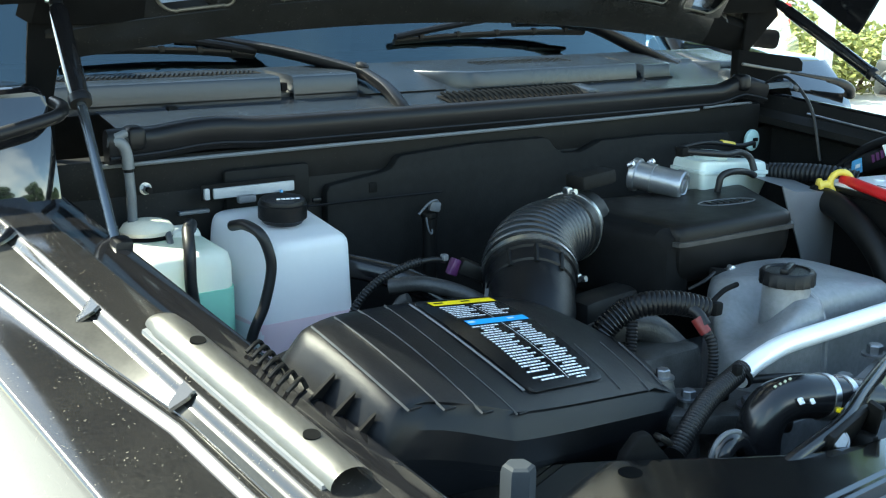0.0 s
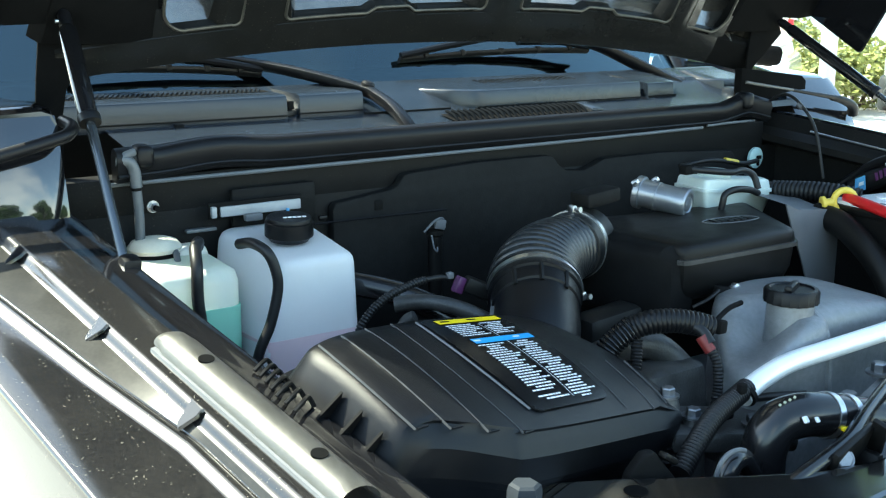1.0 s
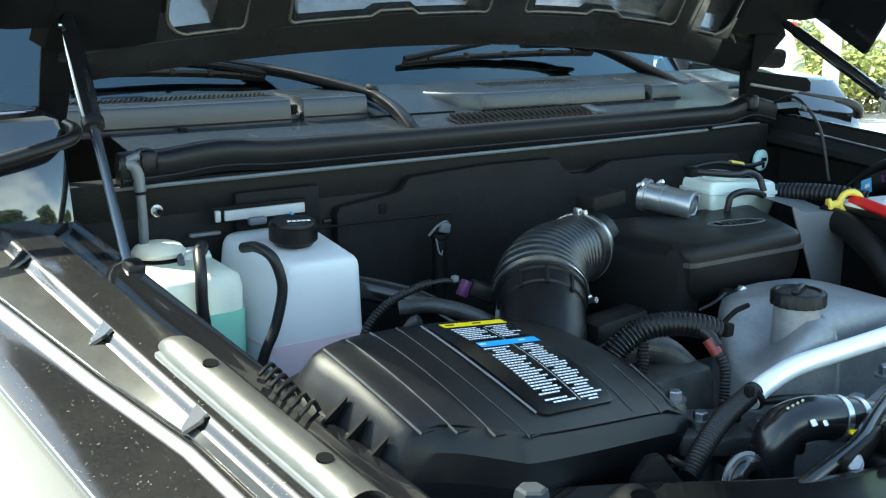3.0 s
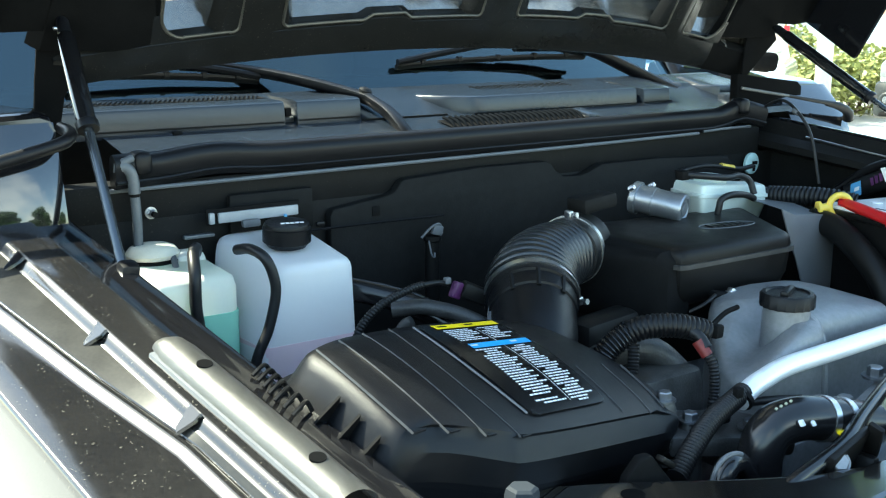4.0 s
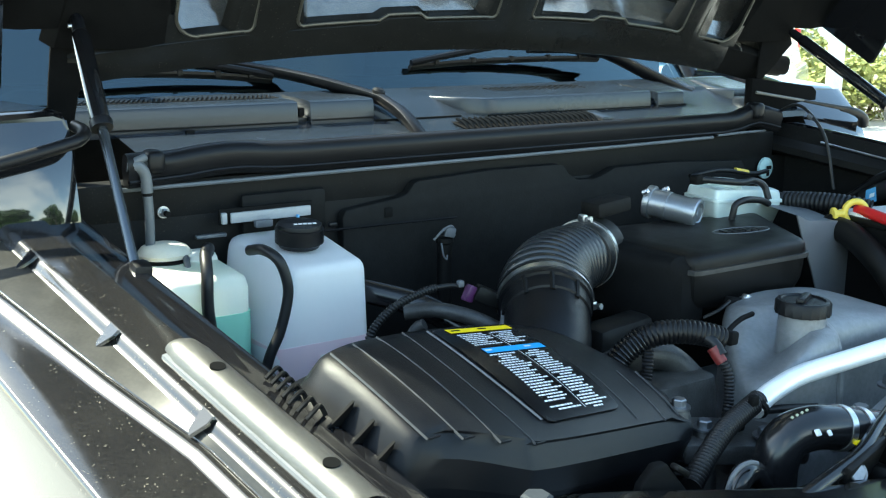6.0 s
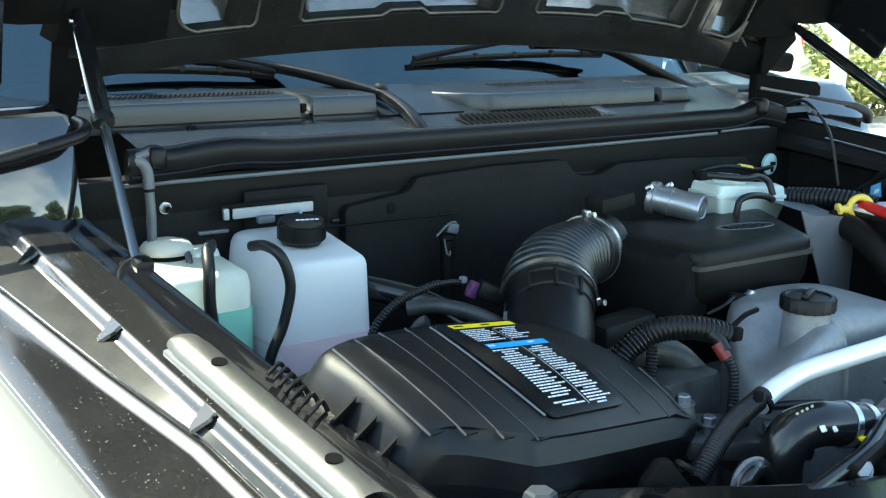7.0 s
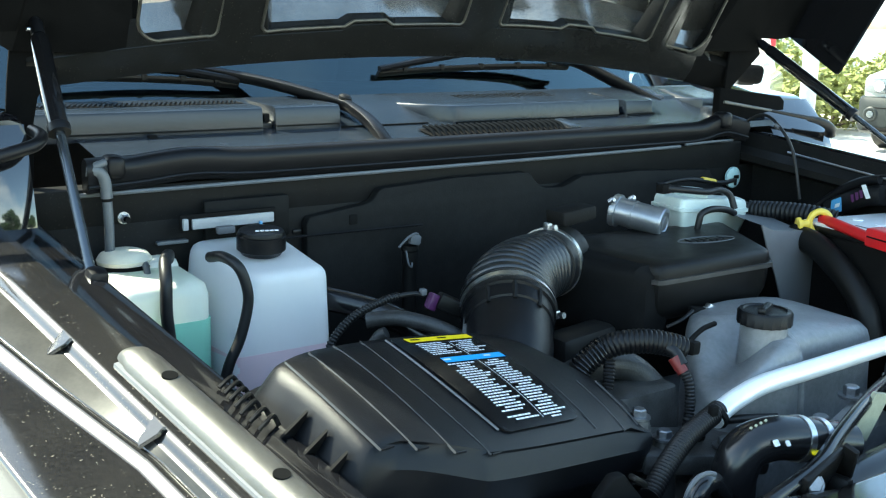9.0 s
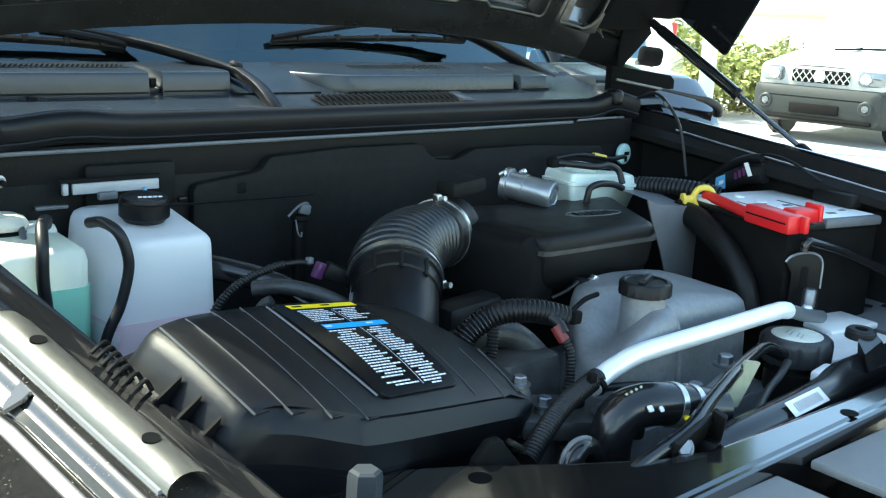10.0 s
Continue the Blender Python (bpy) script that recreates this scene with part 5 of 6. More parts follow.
part("head_flange", rbox((-0.13, -0.655, 0.995), (0.20, 0.11, 0.03), 0.008, rot=(0, 8, -14)), HOUSING, engine, "dull cast flange")
part("runner", tube([(-0.20, -0.47, 1.05), (-0.155, -0.50, 1.075), (-0.11, -0.52, 1.07), (-0.07, -0.54, 1.03)], 0.022, 14, 6), HOUSING, engine, "dull runner")
for c, r in (((-0.225, -0.655, 1.066), 0.0095), ((-0.186, -0.665, 1.032), 0.010), ((-0.20, -0.56, 1.05), 0.009), ((-0.105, -0.70, 1.015), 0.011)):
    part("boss", lathe(Vector(c) - Vector((0, 0, 0.09)), (0, 0, 1), [(0, 0.020), (0.075, 0.016), (0.086, 0.0125)], 20), HOUSING, engine)
    hexbolt(Vector(c) - Vector((0, 0, 0.004)), (0, 0, 1), r, 0.013, 1.6, "bolt", BOLT, engine)
part("lug", prism([(-0.05, -0.012), (-0.045, 0.006), (0.0, 0.014), (0.07, 0.030), (0.10, 0.030), (0.10, -0.012)], 0.03, (Vector((0.09, -0.72, 1.0)), Vector((1, 0.15, 0)).normalized(), Vector((0, 0, 1))), 0.004), CAST, engine, "cast lug")
for c in ((0.061, -0.727, 1.012), (0.150, -0.712, 1.034)):
    hexbolt(c, (0, 0, 1), 0.0115, 0.018, 1.6, "bolt", BOLT, engine)
part("bracket_bar", rbox((0.10, -0.735, 1.002), (0.15, 0.010, 0.026), 0.003, rot=(0, -12, 10)), CAST, engine)

# ---- looms and pipes near the engine ----
REDTAPE = material("dull_red_tape", (0.14, 0.014, 0.013), 0.5, vary=0.35, scale=120)
loom = thing("wiring_loom", (-0.15, -0.55, 1.0), "thick glossy black corrugated wiring loom", "cable")
part("sleeve", tube([(-0.215, -0.52, 1.075), (-0.20, -0.524, 1.095), (-0.175, -0.535, 1.117)], 0.0185, 14, 8, rib=(0.006, 0.003)), GLOSSRUBBER, loom)
part("taped_run", tube([(-0.178, -0.534, 1.114), (-0.158, -0.55, 1.124), (-0.128, -0.568, 1.126), (-0.10, -0.583, 1.121), (-0.078, -0.592, 1.113)], 0.0178, 14, 8, rib=(0.0065, 0.0018)), SEAL, loom, "shiny corrugated wrap")
part("thin_cable", tube([(-0.085, -0.590, 1.116), (-0.06, -0.585, 1.108), (-0.035, -0.565, 1.110), (0.0, -0.556, 1.120), (0.04, -0.545, 1.120)], 0.004, 10, 8), DARK, loom)
part("loom_plug", rbox((-0.052, -0.583, 1.108), (0.026, 0.020, 0.020), 0.004, rot=(0, 10, 20)), DARK, loom)
part("branch", tube([(-0.115, -0.575, 1.125), (-0.105, -0.60, 1.115), (-0.103, -0.615, 1.10)], 0.008, 10), RUBBER, loom)
part("red_tape", tube([(-0.110, -0.603, 1.109), (-0.104, -0.617, 1.09)], 0.0088, 10), REDTAPE, loom, "red tape")
part("thin_sleeve", tube([(-0.104, -0.617, 1.092), (-0.104, -0.63, 1.075), (-0.112, -0.64, 1.045), (-0.12, -0.645, 1.03)], 0.0075, 10, 8, rib=(0.005, 0.0018)), RUBBER, loom)
part("thin_sleeve", tube([(-0.175, -0.545, 1.10), (-0.185, -0.555, 1.07), (-0.20, -0.565, 1.045)], 0.009, 10, 8, rib=(0.005, 0.002)), RUBBER, loom)
part("lower_plug", rbox((-0.118, -0.655, 1.02), (0.026, 0.024, 0.026), 0.004), DARK, loom)
part("low_wire", tube([(-0.10, -0.66, 1.03), (-0.05, -0.68, 1.032), (0.0, -0.70, 1.03)], 0.006, 10), RUBBER, loom)

alu = thing("refrigerant_pipe", (0.1, -0.7, 0.95), "bright bent aluminium pipe entering a corrugated black sleeve", "pipe")
part("pipe", tube([(-0.115, -0.685, 1.046), (-0.086, -0.681, 1.058), (-0.045, -0.680, 1.069), (-0.020, -0.680, 1.0735), (0.010, -0.680, 1.0755), (0.10, -0.680, 1.0775), (0.21, -0.680, 1.0805), (0.315, -0.680, 1.0835), (0.340, -0.680, 1.083), (0.360, -0.679, 1.079)], 0.0142, 20, 6), ALU, alu)
part("pipe_end", tube([(0.350, -0.679, 1.081), (0.385, -0.677, 1.072), (0.43, -0.67, 1.058), (0.52, -0.65, 1.035)], 0.0115, 16, 6), HOSEGREY, alu, "duller grey pipe end")
part("sleeve", tube([(-0.290, -0.742, 1.004), (-0.252, -0.728, 1.024), (-0.189, -0.705, 1.044), (-0.105, -0.683, 1.057)], 0.0140, 14, 8, rib=(0.0055, 0.0026)), RUBBER, alu, "corrugated black sleeve")
part("tie", lathe((-0.114, -0.686, 1.048), (0.85, 0.18, 0.45), [(0, 0.014), (0, 0.0180), (0.007, 0.0180), (0.007, 0.014)], 20), DARK, alu)
part("tie_head", rbox((-0.135, -0.70, 1.068), (0.012, 0.010, 0.014), 0.002), DARK, alu)

hose = thing("radiator_hose", (-0.1, -0.76, 0.95), "thick black radiator hose with two spring clamps", "hose")
part("hose_body", tube([(0.020, -0.797, 1.022), (-0.02, -0.787, 1.0305), (-0.07, -0.773, 1.0415), (-0.105, -0.764, 1.0440), (-0.135, -0.757, 1.036), (-0.150, -0.754, 1.010), (-0.152, -0.754, 0.97), (-0.152, -0.756, 0.88)], 0.0290, 28, 8), GLOSSRUBBER, hose)
HD = Vector((1, -0.16, -0.22)).normalized()
for c in ((-0.064, -0.7745, 1.0400), (-0.036, -0.7825, 1.0340)):
    part("clamp", lathe(c, HD, [(0, 0.0283), (0, 0.0308), (0.010, 0.0308), (0.010, 0.0283)], 40), STEEL, hose, "steel spring clamp")
part("clamp_tab", rbox((-0.060, -0.8060, 1.031), (0.012, 0.006, 0.005), 0.001), INK_Y, hose, "yellow tab")
part("clamp_tab", rbox((-0.054, -0.8045, 1.018), (0.007, 0.008, 0.016), 0.001), STEEL, hose)
part("paint_mark", rbox((-0.121, -0.7905, 1.0520), (0.011, 0.004, 0.009), 0.0015, rot=(-38, 10, 12)), INK_W, hose, "white paint mark")
part("paint_mark", rbox((-0.103, -0.7945, 1.0490), (0.007, 0.004, 0.008), 0.0015, rot=(-38, 10, 12)), INK_W, hose)
for i in range(4):
    part("print", rbox((-0.140 + 0.008 * i, -0.765 - 0.001 * i, 1.0672 + 0.0020 * i), (0.004, 0.003, 0.0012), 0, rot=(25, -20, 10)), STRAW, hose)
low = part("lower_hose", tube([(-0.262, -0.785, 0.93), (-0.262, -0.785, 0.99), (-0.250, -0.783, 1.020), (-0.22, -0.775, 1.018), (-0.19, -0.768, 0.99)], 0.0145, 16), GLOSSRUBBER, hose)
part("lower_clamp", tube([(-0.288, -0.795, 1.018), (-0.283, -0.797, 1.036), (-0.268, -0.796, 1.045), (-0.250, -0.795, 1.045), (-0.238, -0.795, 1.041)], 0.0030, 8, 6), SHIELD, low)

# ---- radiator ----
rad = thing("radiator", (0.2, -0.82, 0.7), "black radiator top tank with a barcode sticker", "radiator")
part("top_tank", tube([(-0.075, -0.852, 0.998), (0.0, -0.850, 1.004), (0.12, -0.842, 1.006), (0.24, -0.828, 1.006), (0.36, -0.80, 1.004), (0.60, -0.79, 1.0)], 0.028, 20, 8), GLOSSRUBBER, rad)
part("tank_end", rbox((-0.085, -0.848, 1.0), (0.022, 0.05, 0.05), 0.008, rot=(0, 10, 10)), SATIN, rad)
st = part("barcode_sticker", rbox((0.135, -0.8610, 1.0300), (0.100, 0.0015, 0.024), 0.0005, rot=(-53, 0, 5)), WHITEP, rad, "pale sticker with a barcode")
for i in range(13):
    w = 0.0009 + 0.0008 * ((i * 7) % 3) / 2
    part("barcode_line", rbox((0.100 + 0.0058 * i, -0.8650 + 0.00050 * i, 1.0305), (w * 1.2, 0.0012, 0.014), 0, rot=(-53, 0, 5)), SHIELD, st)
part("core", rbox((0.1, -0.81, 0.80), (1.1, 0.04, 0.36), 0.006), DARK, rad)
RC = Vector((0.372, -0.695, 1.010))
part("filler_neck", lathe(RC - Vector((0, 0, 0.09)), (0, 0, 1), [(0, 0.048), (0.06, 0.046), (0.066, 0.040), (0.085, 0.038), (0.09, 0.035)], 32), SATIN, rad)


def lobed_ring(c, r, h, deep):
    """Grip outline with ten flat lobes parted by shallow grooves."""
    out = []
    for i in range(100):
        t = 2 * math.pi * i / 100
        groove = math.exp(-((((i + 5) % 10) - 5) / 1.1) ** 2)
        k = r * (1 - deep * groove)
        out.append(c + Vector((k * math.cos(t), k * math.sin(t), h)))
    return out


rcap = part("pressure_cap", loft([lobed_ring(RC, r, h, d) for r, h, d in ((0.044, -0.016, 0.0), (0.0560, -0.013, 0.06), (0.0585, -0.008, 0.07), (0.0592, 0.018, 0.07), (0.0580, 0.0245, 0.05), (0.0540, 0.0285, 0.0), (0.0440, 0.0300, 0.0))]), RIBGREY, rad, "black lobed pressure cap")
part("cap_disc", lathe(RC, (0, 0, 1), [(0.028, 0.0425), (0.0308, 0.0415), (0.0315, 0.036), (0.031, 0.004)], 40), DISC, rcap, "faded warning disc")
for i in range(4):
    part("disc_print", rbox(RC + Vector((-0.012 + 0.005 * (i % 2), -0.016 + 0.01 * i, 0.0330)), (0.022, 0.0018, 0.0006), 0, rot=(0, 0, 20)), GREYBOX, rcap)
part("white_ledge", rbox((0.49, -0.70, 1.0), (0.26, 0.12, 0.012), 0.004, rot=(0, 0, -8)), WHITEP, rad, "sunlit pale ledge")
part("white_ledge", rbox((0.60, -0.635, 1.006), (0.13, 0.09, 0.012), 0.004, rot=(0, 0, -8)), WHITEP, rad, "sunlit pale ledge")
part("neck_flange", rbox((0.315, -0.785, 1.010), (0.06, 0.03, 0.02), 0.006, rot=(0, 0, 10)), ALU, rad)
hz = part("mount", loft([[(0.385, -0.80, 0.99), (0.36, -0.83, 1.02), (0.36, -0.82, 1.045), (0.39, -0.79, 1.055)], [(0.45, -0.79, 0.99), (0.43, -0.82, 1.018), (0.43, -0.81, 1.052), (0.45, -0.78, 1.06)], [(0.52, -0.77, 0.98), (0.50, -0.81, 0.99), (0.50, -0.80, 1.0), (0.52, -0.77, 1.01)]]), GLOSSRUBBER, rad, "black radiator mount")
part("mount_bush", lathe((0.425, -0.775, 1.048), (0, -0.05, 1), [(0, 0.024), (0.012, 0.024), (0.016, 0.020), (0.016, 0.011), (0.006, 0.011)], 28), RUBBER, hz)
part("fan_shroud", rbox((0.05, -0.79, 0.93), (0.40, 0.03, 0.10), 0.01), SATIN, rad)

over = thing("overflow_tube", (0.0, -0.83, 1.0), "glossy black overflow tube across the radiator", "hose")
part("tube", tube([(-0.30, -0.865, 1.005), (-0.22, -0.862, 1.030), (-0.12, -0.848, 1.042), (-0.03, -0.815, 1.050), (0.08, -0.775, 1.055), (0.18, -0.738, 1.052), (0.25, -0.715, 1.045), (0.31, -0.71, 1.02)], 0.0115, 16, 8, flat=0.8), GLOSSRUBBER, over)
part("straw_duct", loft([[(0.053, -0.780, 1.012), (0.085, -0.784, 1.006), (0.088, -0.776, 1.006), (0.056, -0.772, 1.012)], [(0.078, -0.780, 1.046), (0.112, -0.784, 1.040), (0.115, -0.776, 1.040), (0.081, -0.772, 1.046)], [(0.104, -0.780, 1.070), (0.130, -0.784, 1.064), (0.133, -0.776, 1.064), (0.107, -0.772, 1.070)]]), STRAW, over, "pale olive plastic strip")
part("side_tube", tube([(0.06, -0.83, 1.018), (0.13, -0.80, 1.025), (0.20, -0.775, 1.028), (0.235, -0.765, 1.04)], 0.006, 10), RUBBER, over)

bracket = thing("crossmember_bracket", (-0.12, -0.86, 1.0), "black bracket bolted behind the crossmember", "bracket")
part("plate", rbox((-0.125, -0.855, 1.028), (0.09, 0.010, 0.060), 0.004, rot=(20, -10, 8)), SATIN, bracket)
part("arm", rbox((-0.078, -0.862, 1.040), (0.008, 0.02, 0.066), 0.003, rot=(20, -22, 0)), SATIN, bracket)
hexbolt((-0.150, -0.864, 1.0335), (-0.45, -0.75, 0.48), 0.0115, 0.012, 1.35, "bolt", BOLT, bracket)

stop = thing("hood_bump_stop", (-0.578, -0.802, 1.035), "grey hexagonal hood bump stop in a rubber cup", "bump stop")
part("cup", lathe((-0.578, -0.802, 1.034), (0, 0, 1), [(0, 0.037), (0.006, 0.037), (0.010, 0.034), (0.010, 0.028), (0.004, 0.024), (0.004, 0.018)], 32), SATIN, stop)
part("stem", lathe((-0.578, -0.802, 1.034), (0, 0, 1), [(0, 0.015), (0.03, 0.015)], 20), RUBBER, stop)
part("hex_head", lathe((-0.578, -0.802, 1.055), (0.03, 0, 1), [(0, 0.0165), (0.002, 0.018), (0.031, 0.018), (0.037, 0.0165), (0.0395, 0.013)], 6), HEXGREY, stop, sharp=20)

# ---- brake and right-hand side ----
brake = thing("brake_master_unit", (0.30, -0.18, 1.1), "silver brake cylinder with a pale fluid reservoir", "brake cylinder")
CYL = material("machined_cylinder_metal", (0.36, 0.38, 0.41), 0.34, metal=0.8, vary=0.1, scale=40)
CA = Vector((0.050, -0.110, -0.018)).normalized()
part("cylinder", lathe((0.214, -0.150, 1.2150), CA, [(-0.010, 0.016), (-0.010, 0.0300), (-0.008, 0.0312), (0.002, 0.0312), (0.0025, 0.0262), (0.028, 0.0262), (0.0285, 0.0276), (0.034, 0.0276), (0.0345, 0.0262), (0.076, 0.0262), (0.0765, 0.0285), (0.090, 0.0285), (0.093, 0.0268), (0.0935, 0.021), (0.090, 0.019), (0.090, 0.010)], 32), CYL, brake, sharp=28)
part("cylinder_nose", lathe((0.248, -0.226, 1.2020), CA, [(0, 0.014), (0.010, 0.013), (0.012, 0.007)], 24), CYL, brake)
for dx in (-0.026, 0.026):
    part("cylinder_bolt", lathe((0.211 + dx, -0.156, 1.240 - abs(dx) * 0.2), (0.3, -0.7, 0.5), [(0, 0.006), (0.010, 0.006), (0.012, 0.004)], 8), STEEL, brake)
def reservoir_ring(z, grow):
    c = [(0.316, -0.218), (0.524, -0.200), (0.556, -0.150), (0.335, -0.120)]
    m = Vector((0.432, -0.172))
    return [(x, y, zz - 0.10 * (x - 0.32)) for x, y, zz in corner_ring(z, [tuple(Vector(p) + (Vector(p) - m).normalized() * grow) for p in c], 0.014)]


part("reservoir", loft([reservoir_ring(z, g) for z, g in ((1.170, -0.012), (1.196, 0.0), (1.213, 0.002), (1.214, 0.007), (1.220, 0.007), (1.221, 0.002), (1.232, 0.0), (1.237, -0.003), (1.239, -0.010))]), RESERVOIR, brake, "pale plastic reservoir")
part("reservoir_cap", lathe((0.395, -0.165, 1.228), (0.08, 0, 1), [(0, 0.030), (0.004, 0.033), (0.016, 0.033), (0.019, 0.029)], 28, knurl=0.03), RESERVOIR, brake)
bl = thing("brake_loom", (0.36, -0.19, 1.2), "black leads draped over the brake reservoir", "cable")
part("lead", tube([(0.29, -0.20, 1.259), (0.33, -0.215, 1.254), (0.38, -0.22, 1.248), (0.42, -0.215, 1.248), (0.445, -0.22, 1.236), (0.45, -0.23, 1.21)], 0.0065, 10, 8), RUBBER, bl)
part("lead", tube([(0.335, -0.235, 1.16), (0.338, -0.24, 1.195), (0.345, -0.24, 1.212), (0.375, -0.24, 1.218), (0.42, -0.235, 1.212), (0.45, -0.23, 1.202)], 0.0065, 10, 8), RUBBER, bl)
part("plug", rbox((0.285, -0.195, 1.258), (0.024, 0.02, 0.018), 0.004), DARK, bl)
part("yellow_tape", tube([(0.545, -0.06, 1.240), (0.585, -0.06, 1.232)], 0.0055, 10), YELLOWP, bl, "yellow tape")
part("long_lead", tube([(0.42, -0.05, 1.235), (0.50, -0.06, 1.243), (0.60, -0.06, 1.228), (0.66, -0.05, 1.228)], 0.005, 10, 8), RUBBER, bl)
btn = thing("firewall_plug", (0.716, -0.01, 1.223), "round pale turquoise plug on the firewall", "plug")
part("disc", lathe((0.716, 0.004, 1.224), (0.05, -1, 0), [(0, 0.024), (0.006, 0.024), (0.009, 0.020), (0.009, 0.004)], 28), material("turquoise_plastic", (0.42, 0.60, 0.60), 0.4), btn)
part("mark", rbox((0.718, -0.0085, 1.226), (0.014, 0.004, 0.008), 0.001), DARK, btn)
part("mark", rbox((0.716, -0.0085, 1.214), (0.006, 0.004, 0.014), 0.001), DARK, btn)

shield = thing("heat_shield", (0.48, -0.33, 1.0), "folded grey plastic shield beside the intake box", "shield")
part("front_face", prism([(0.385, 1.205), (0.42, 1.191), (0.508, 1.182), (0.524, 1.160), (0.60, 1.045), (0.52, 0.99), (0.47, 1.03), (0.435, 1.105), (0.41, 1.15)], 0.004, (Vector((0, -0.345, 0)), Vector((1, 0, 0)), Vector((0, 0, 1))), 0.001), SHIELD, shield)
part("top_flange", loft([[(0.385, -0.347, 1.2045), (0.42, -0.347, 1.190), (0.508, -0.347, 1.181)], [(0.45, -0.22, 1.199), (0.50, -0.22, 1.190), (0.56, -0.24, 1.183)], [(0.53, -0.09, 1.186), (0.56, -0.09, 1.182), (0.60, -0.12, 1.178)]], False, False), SHIELD, shield)

bigduct = thing("air_hose", (0.6, -0.4, 1.0), "wide black rubber hose curving down beside the battery", "hose")
part("hose_body", tube([(0.522, -0.315, 1.166), (0.517, -0.370, 1.158), (0.497, -0.430, 1.136), (0.487, -0.480, 1.102), (0.481, -0.513, 1.061), (0.478, -0.535, 0.99)], 0.024, 24, 8), SATIN, bigduct)
corr = thing("corrugated_loom", (0.56, -0.25, 1.1), "black corrugated loom sleeve near the firewall", "cable")
part("sleeve", tube([(0.56, -0.18, 1.19), (0.58, -0.25, 1.196), (0.60, -0.30, 1.196), (0.62, -0.34, 1.19)], 0.021, 14, 8, rib=(0.009, 0.003)), RUBBER, corr)
part("tail", tube([(0.52, -0.13, 1.205), (0.54, -0.15, 1.195), (0.57, -0.19, 1.185)], 0.018, 12, 6), RUBBER, corr)

dip = thing("dipstick", (0.54, -0.35, 1.1), "yellow plastic dipstick ring handle", "dipstick")
rc = Vector((0.552, -0.352, 1.195))
q = [rc + Vector((0.838, -0.546, 0)) * 0.0205 * math.cos(t) + Vector((0, 0, 1)) * 0.0205 * math.sin(t) for t in [2 * math.pi * i / 24 for i in range(25)]]
part("ring", tube(q, 0.0066, 10, 1), YELLOWP, dip)
part("knob", lathe(rc + Vector((-0.019, 0.012, -0.003)), (-0.838, 0.546, -0.12), [(0, 0.0085), (0.013, 0.0085), (0.015, 0.014), (0.021, 0.014), (0.023, 0.010)], 16), YELLOWP, dip)
part("tube", tube([(0.515, -0.33, 1.188), (0.50, -0.32, 1.16), (0.48, -0.33, 1.05)], 0.006, 10), DARK, dip)

# ---- battery ----
bat = thing("car_battery", (0.65, -0.48, 0.95), "black car battery with a pale top and a red terminal cover", "battery")
BR = -11
BU, BV = Vector((math.cos(radians(BR)), math.sin(radians(BR)), 0)), Vector((-math.sin(radians(BR)), math.cos(radians(BR)), 0))


def bp(u, v, z):
    """Point on the battery, u and v from its near corner along its two sides."""
    return Vector((0.496, -0.581, z)) + BU * u + BV * v


BW, BD = 0.245, 0.28
part("case", rbox(bp(BW / 2, BD / 2, 1.085), (BW - 0.010, BD - 0.010, 0.205), 0.006, rot=(0, 0, BR)), DARK, bat)
part("case_lip", rbox(bp(BW / 2, BD / 2, 1.1815), (BW, BD, 0.014), 0.004, rot=(0, 0, BR)), SATIN, bat, "black case lip")
top = part("top", rbox(bp(BW / 2, BD / 2 + 0.004, 1.1905), (BW - 0.012, BD - 0.020, 0.008), 0.002, rot=(0, 0, BR)), BATTOP, bat, "pale top")
for u, v in ((0.10, 0.11), (0.10, 0.17), (0.10, 0.23)):
    part("vent_cap", lathe(bp(u, v, 1.1945), (0, 0, 1), [(0, 0.011), (0.0022, 0.011), (0.0026, 0.008), (0.0020, 0.002)], 20), BATTOP, bat)
# shadows of the top's mouldings, painted as thin grey bars
for u, v, su, sv in ((0.075, 0.155, 0.05, 0.003), (0.052, 0.17, 0.003, 0.03), (0.15, 0.13, 0.004, 0.09), (0.13, 0.13, 0.018, 0.010), (0.155, 0.045, 0.02, 0.010), (0.20, 0.06, 0.014, 0.008)):
    part("moulding_shadow", rbox(bp(u, v, 1.1952), (su, sv, 0.001), 0, rot=(0, 0, BR)), SHIELD, top)
part("holder_bar", rbox(bp(0.165, 0.006, 1.186), (0.15, 0.020, 0.018), 0.006, rot=(0, 0, BR)), SHIELD, bat, "grey holder bar")
red = part("terminal_cover", rbox(bp(-0.010, 0.030, 1.197), (0.040, 0.108, 0.034), 0.005, rot=(2, 0, BR)), REDP, bat, "red plastic terminal cover")
part("cover_block", rbox(bp(0.036, 0.010, 1.205), (0.062, 0.034, 0.026), 0.005, rot=(0, 0, BR)), REDP, red)
part("cover_latch", rbox(bp(0.066, 0.008, 1.209), (0.010, 0.038, 0.032), 0.003, rot=(0, 0, BR)), REDP, red)
part("cover_tab", rbox(bp(0.004, -0.030, 1.196), (0.012, 0.014, 0.030), 0.003, rot=(0, 0, BR)), REDP, red)
part("cover_arm", tube([bp(-0.012, 0.080, 1.194), bp(-0.006, 0.115, 1.195), bp(0.004, 0.160, 1.197), bp(0.014, 0.210, 1.199), bp(0.022, 0.240, 1.199)], 0.0105, 12, 6), REDP, red)
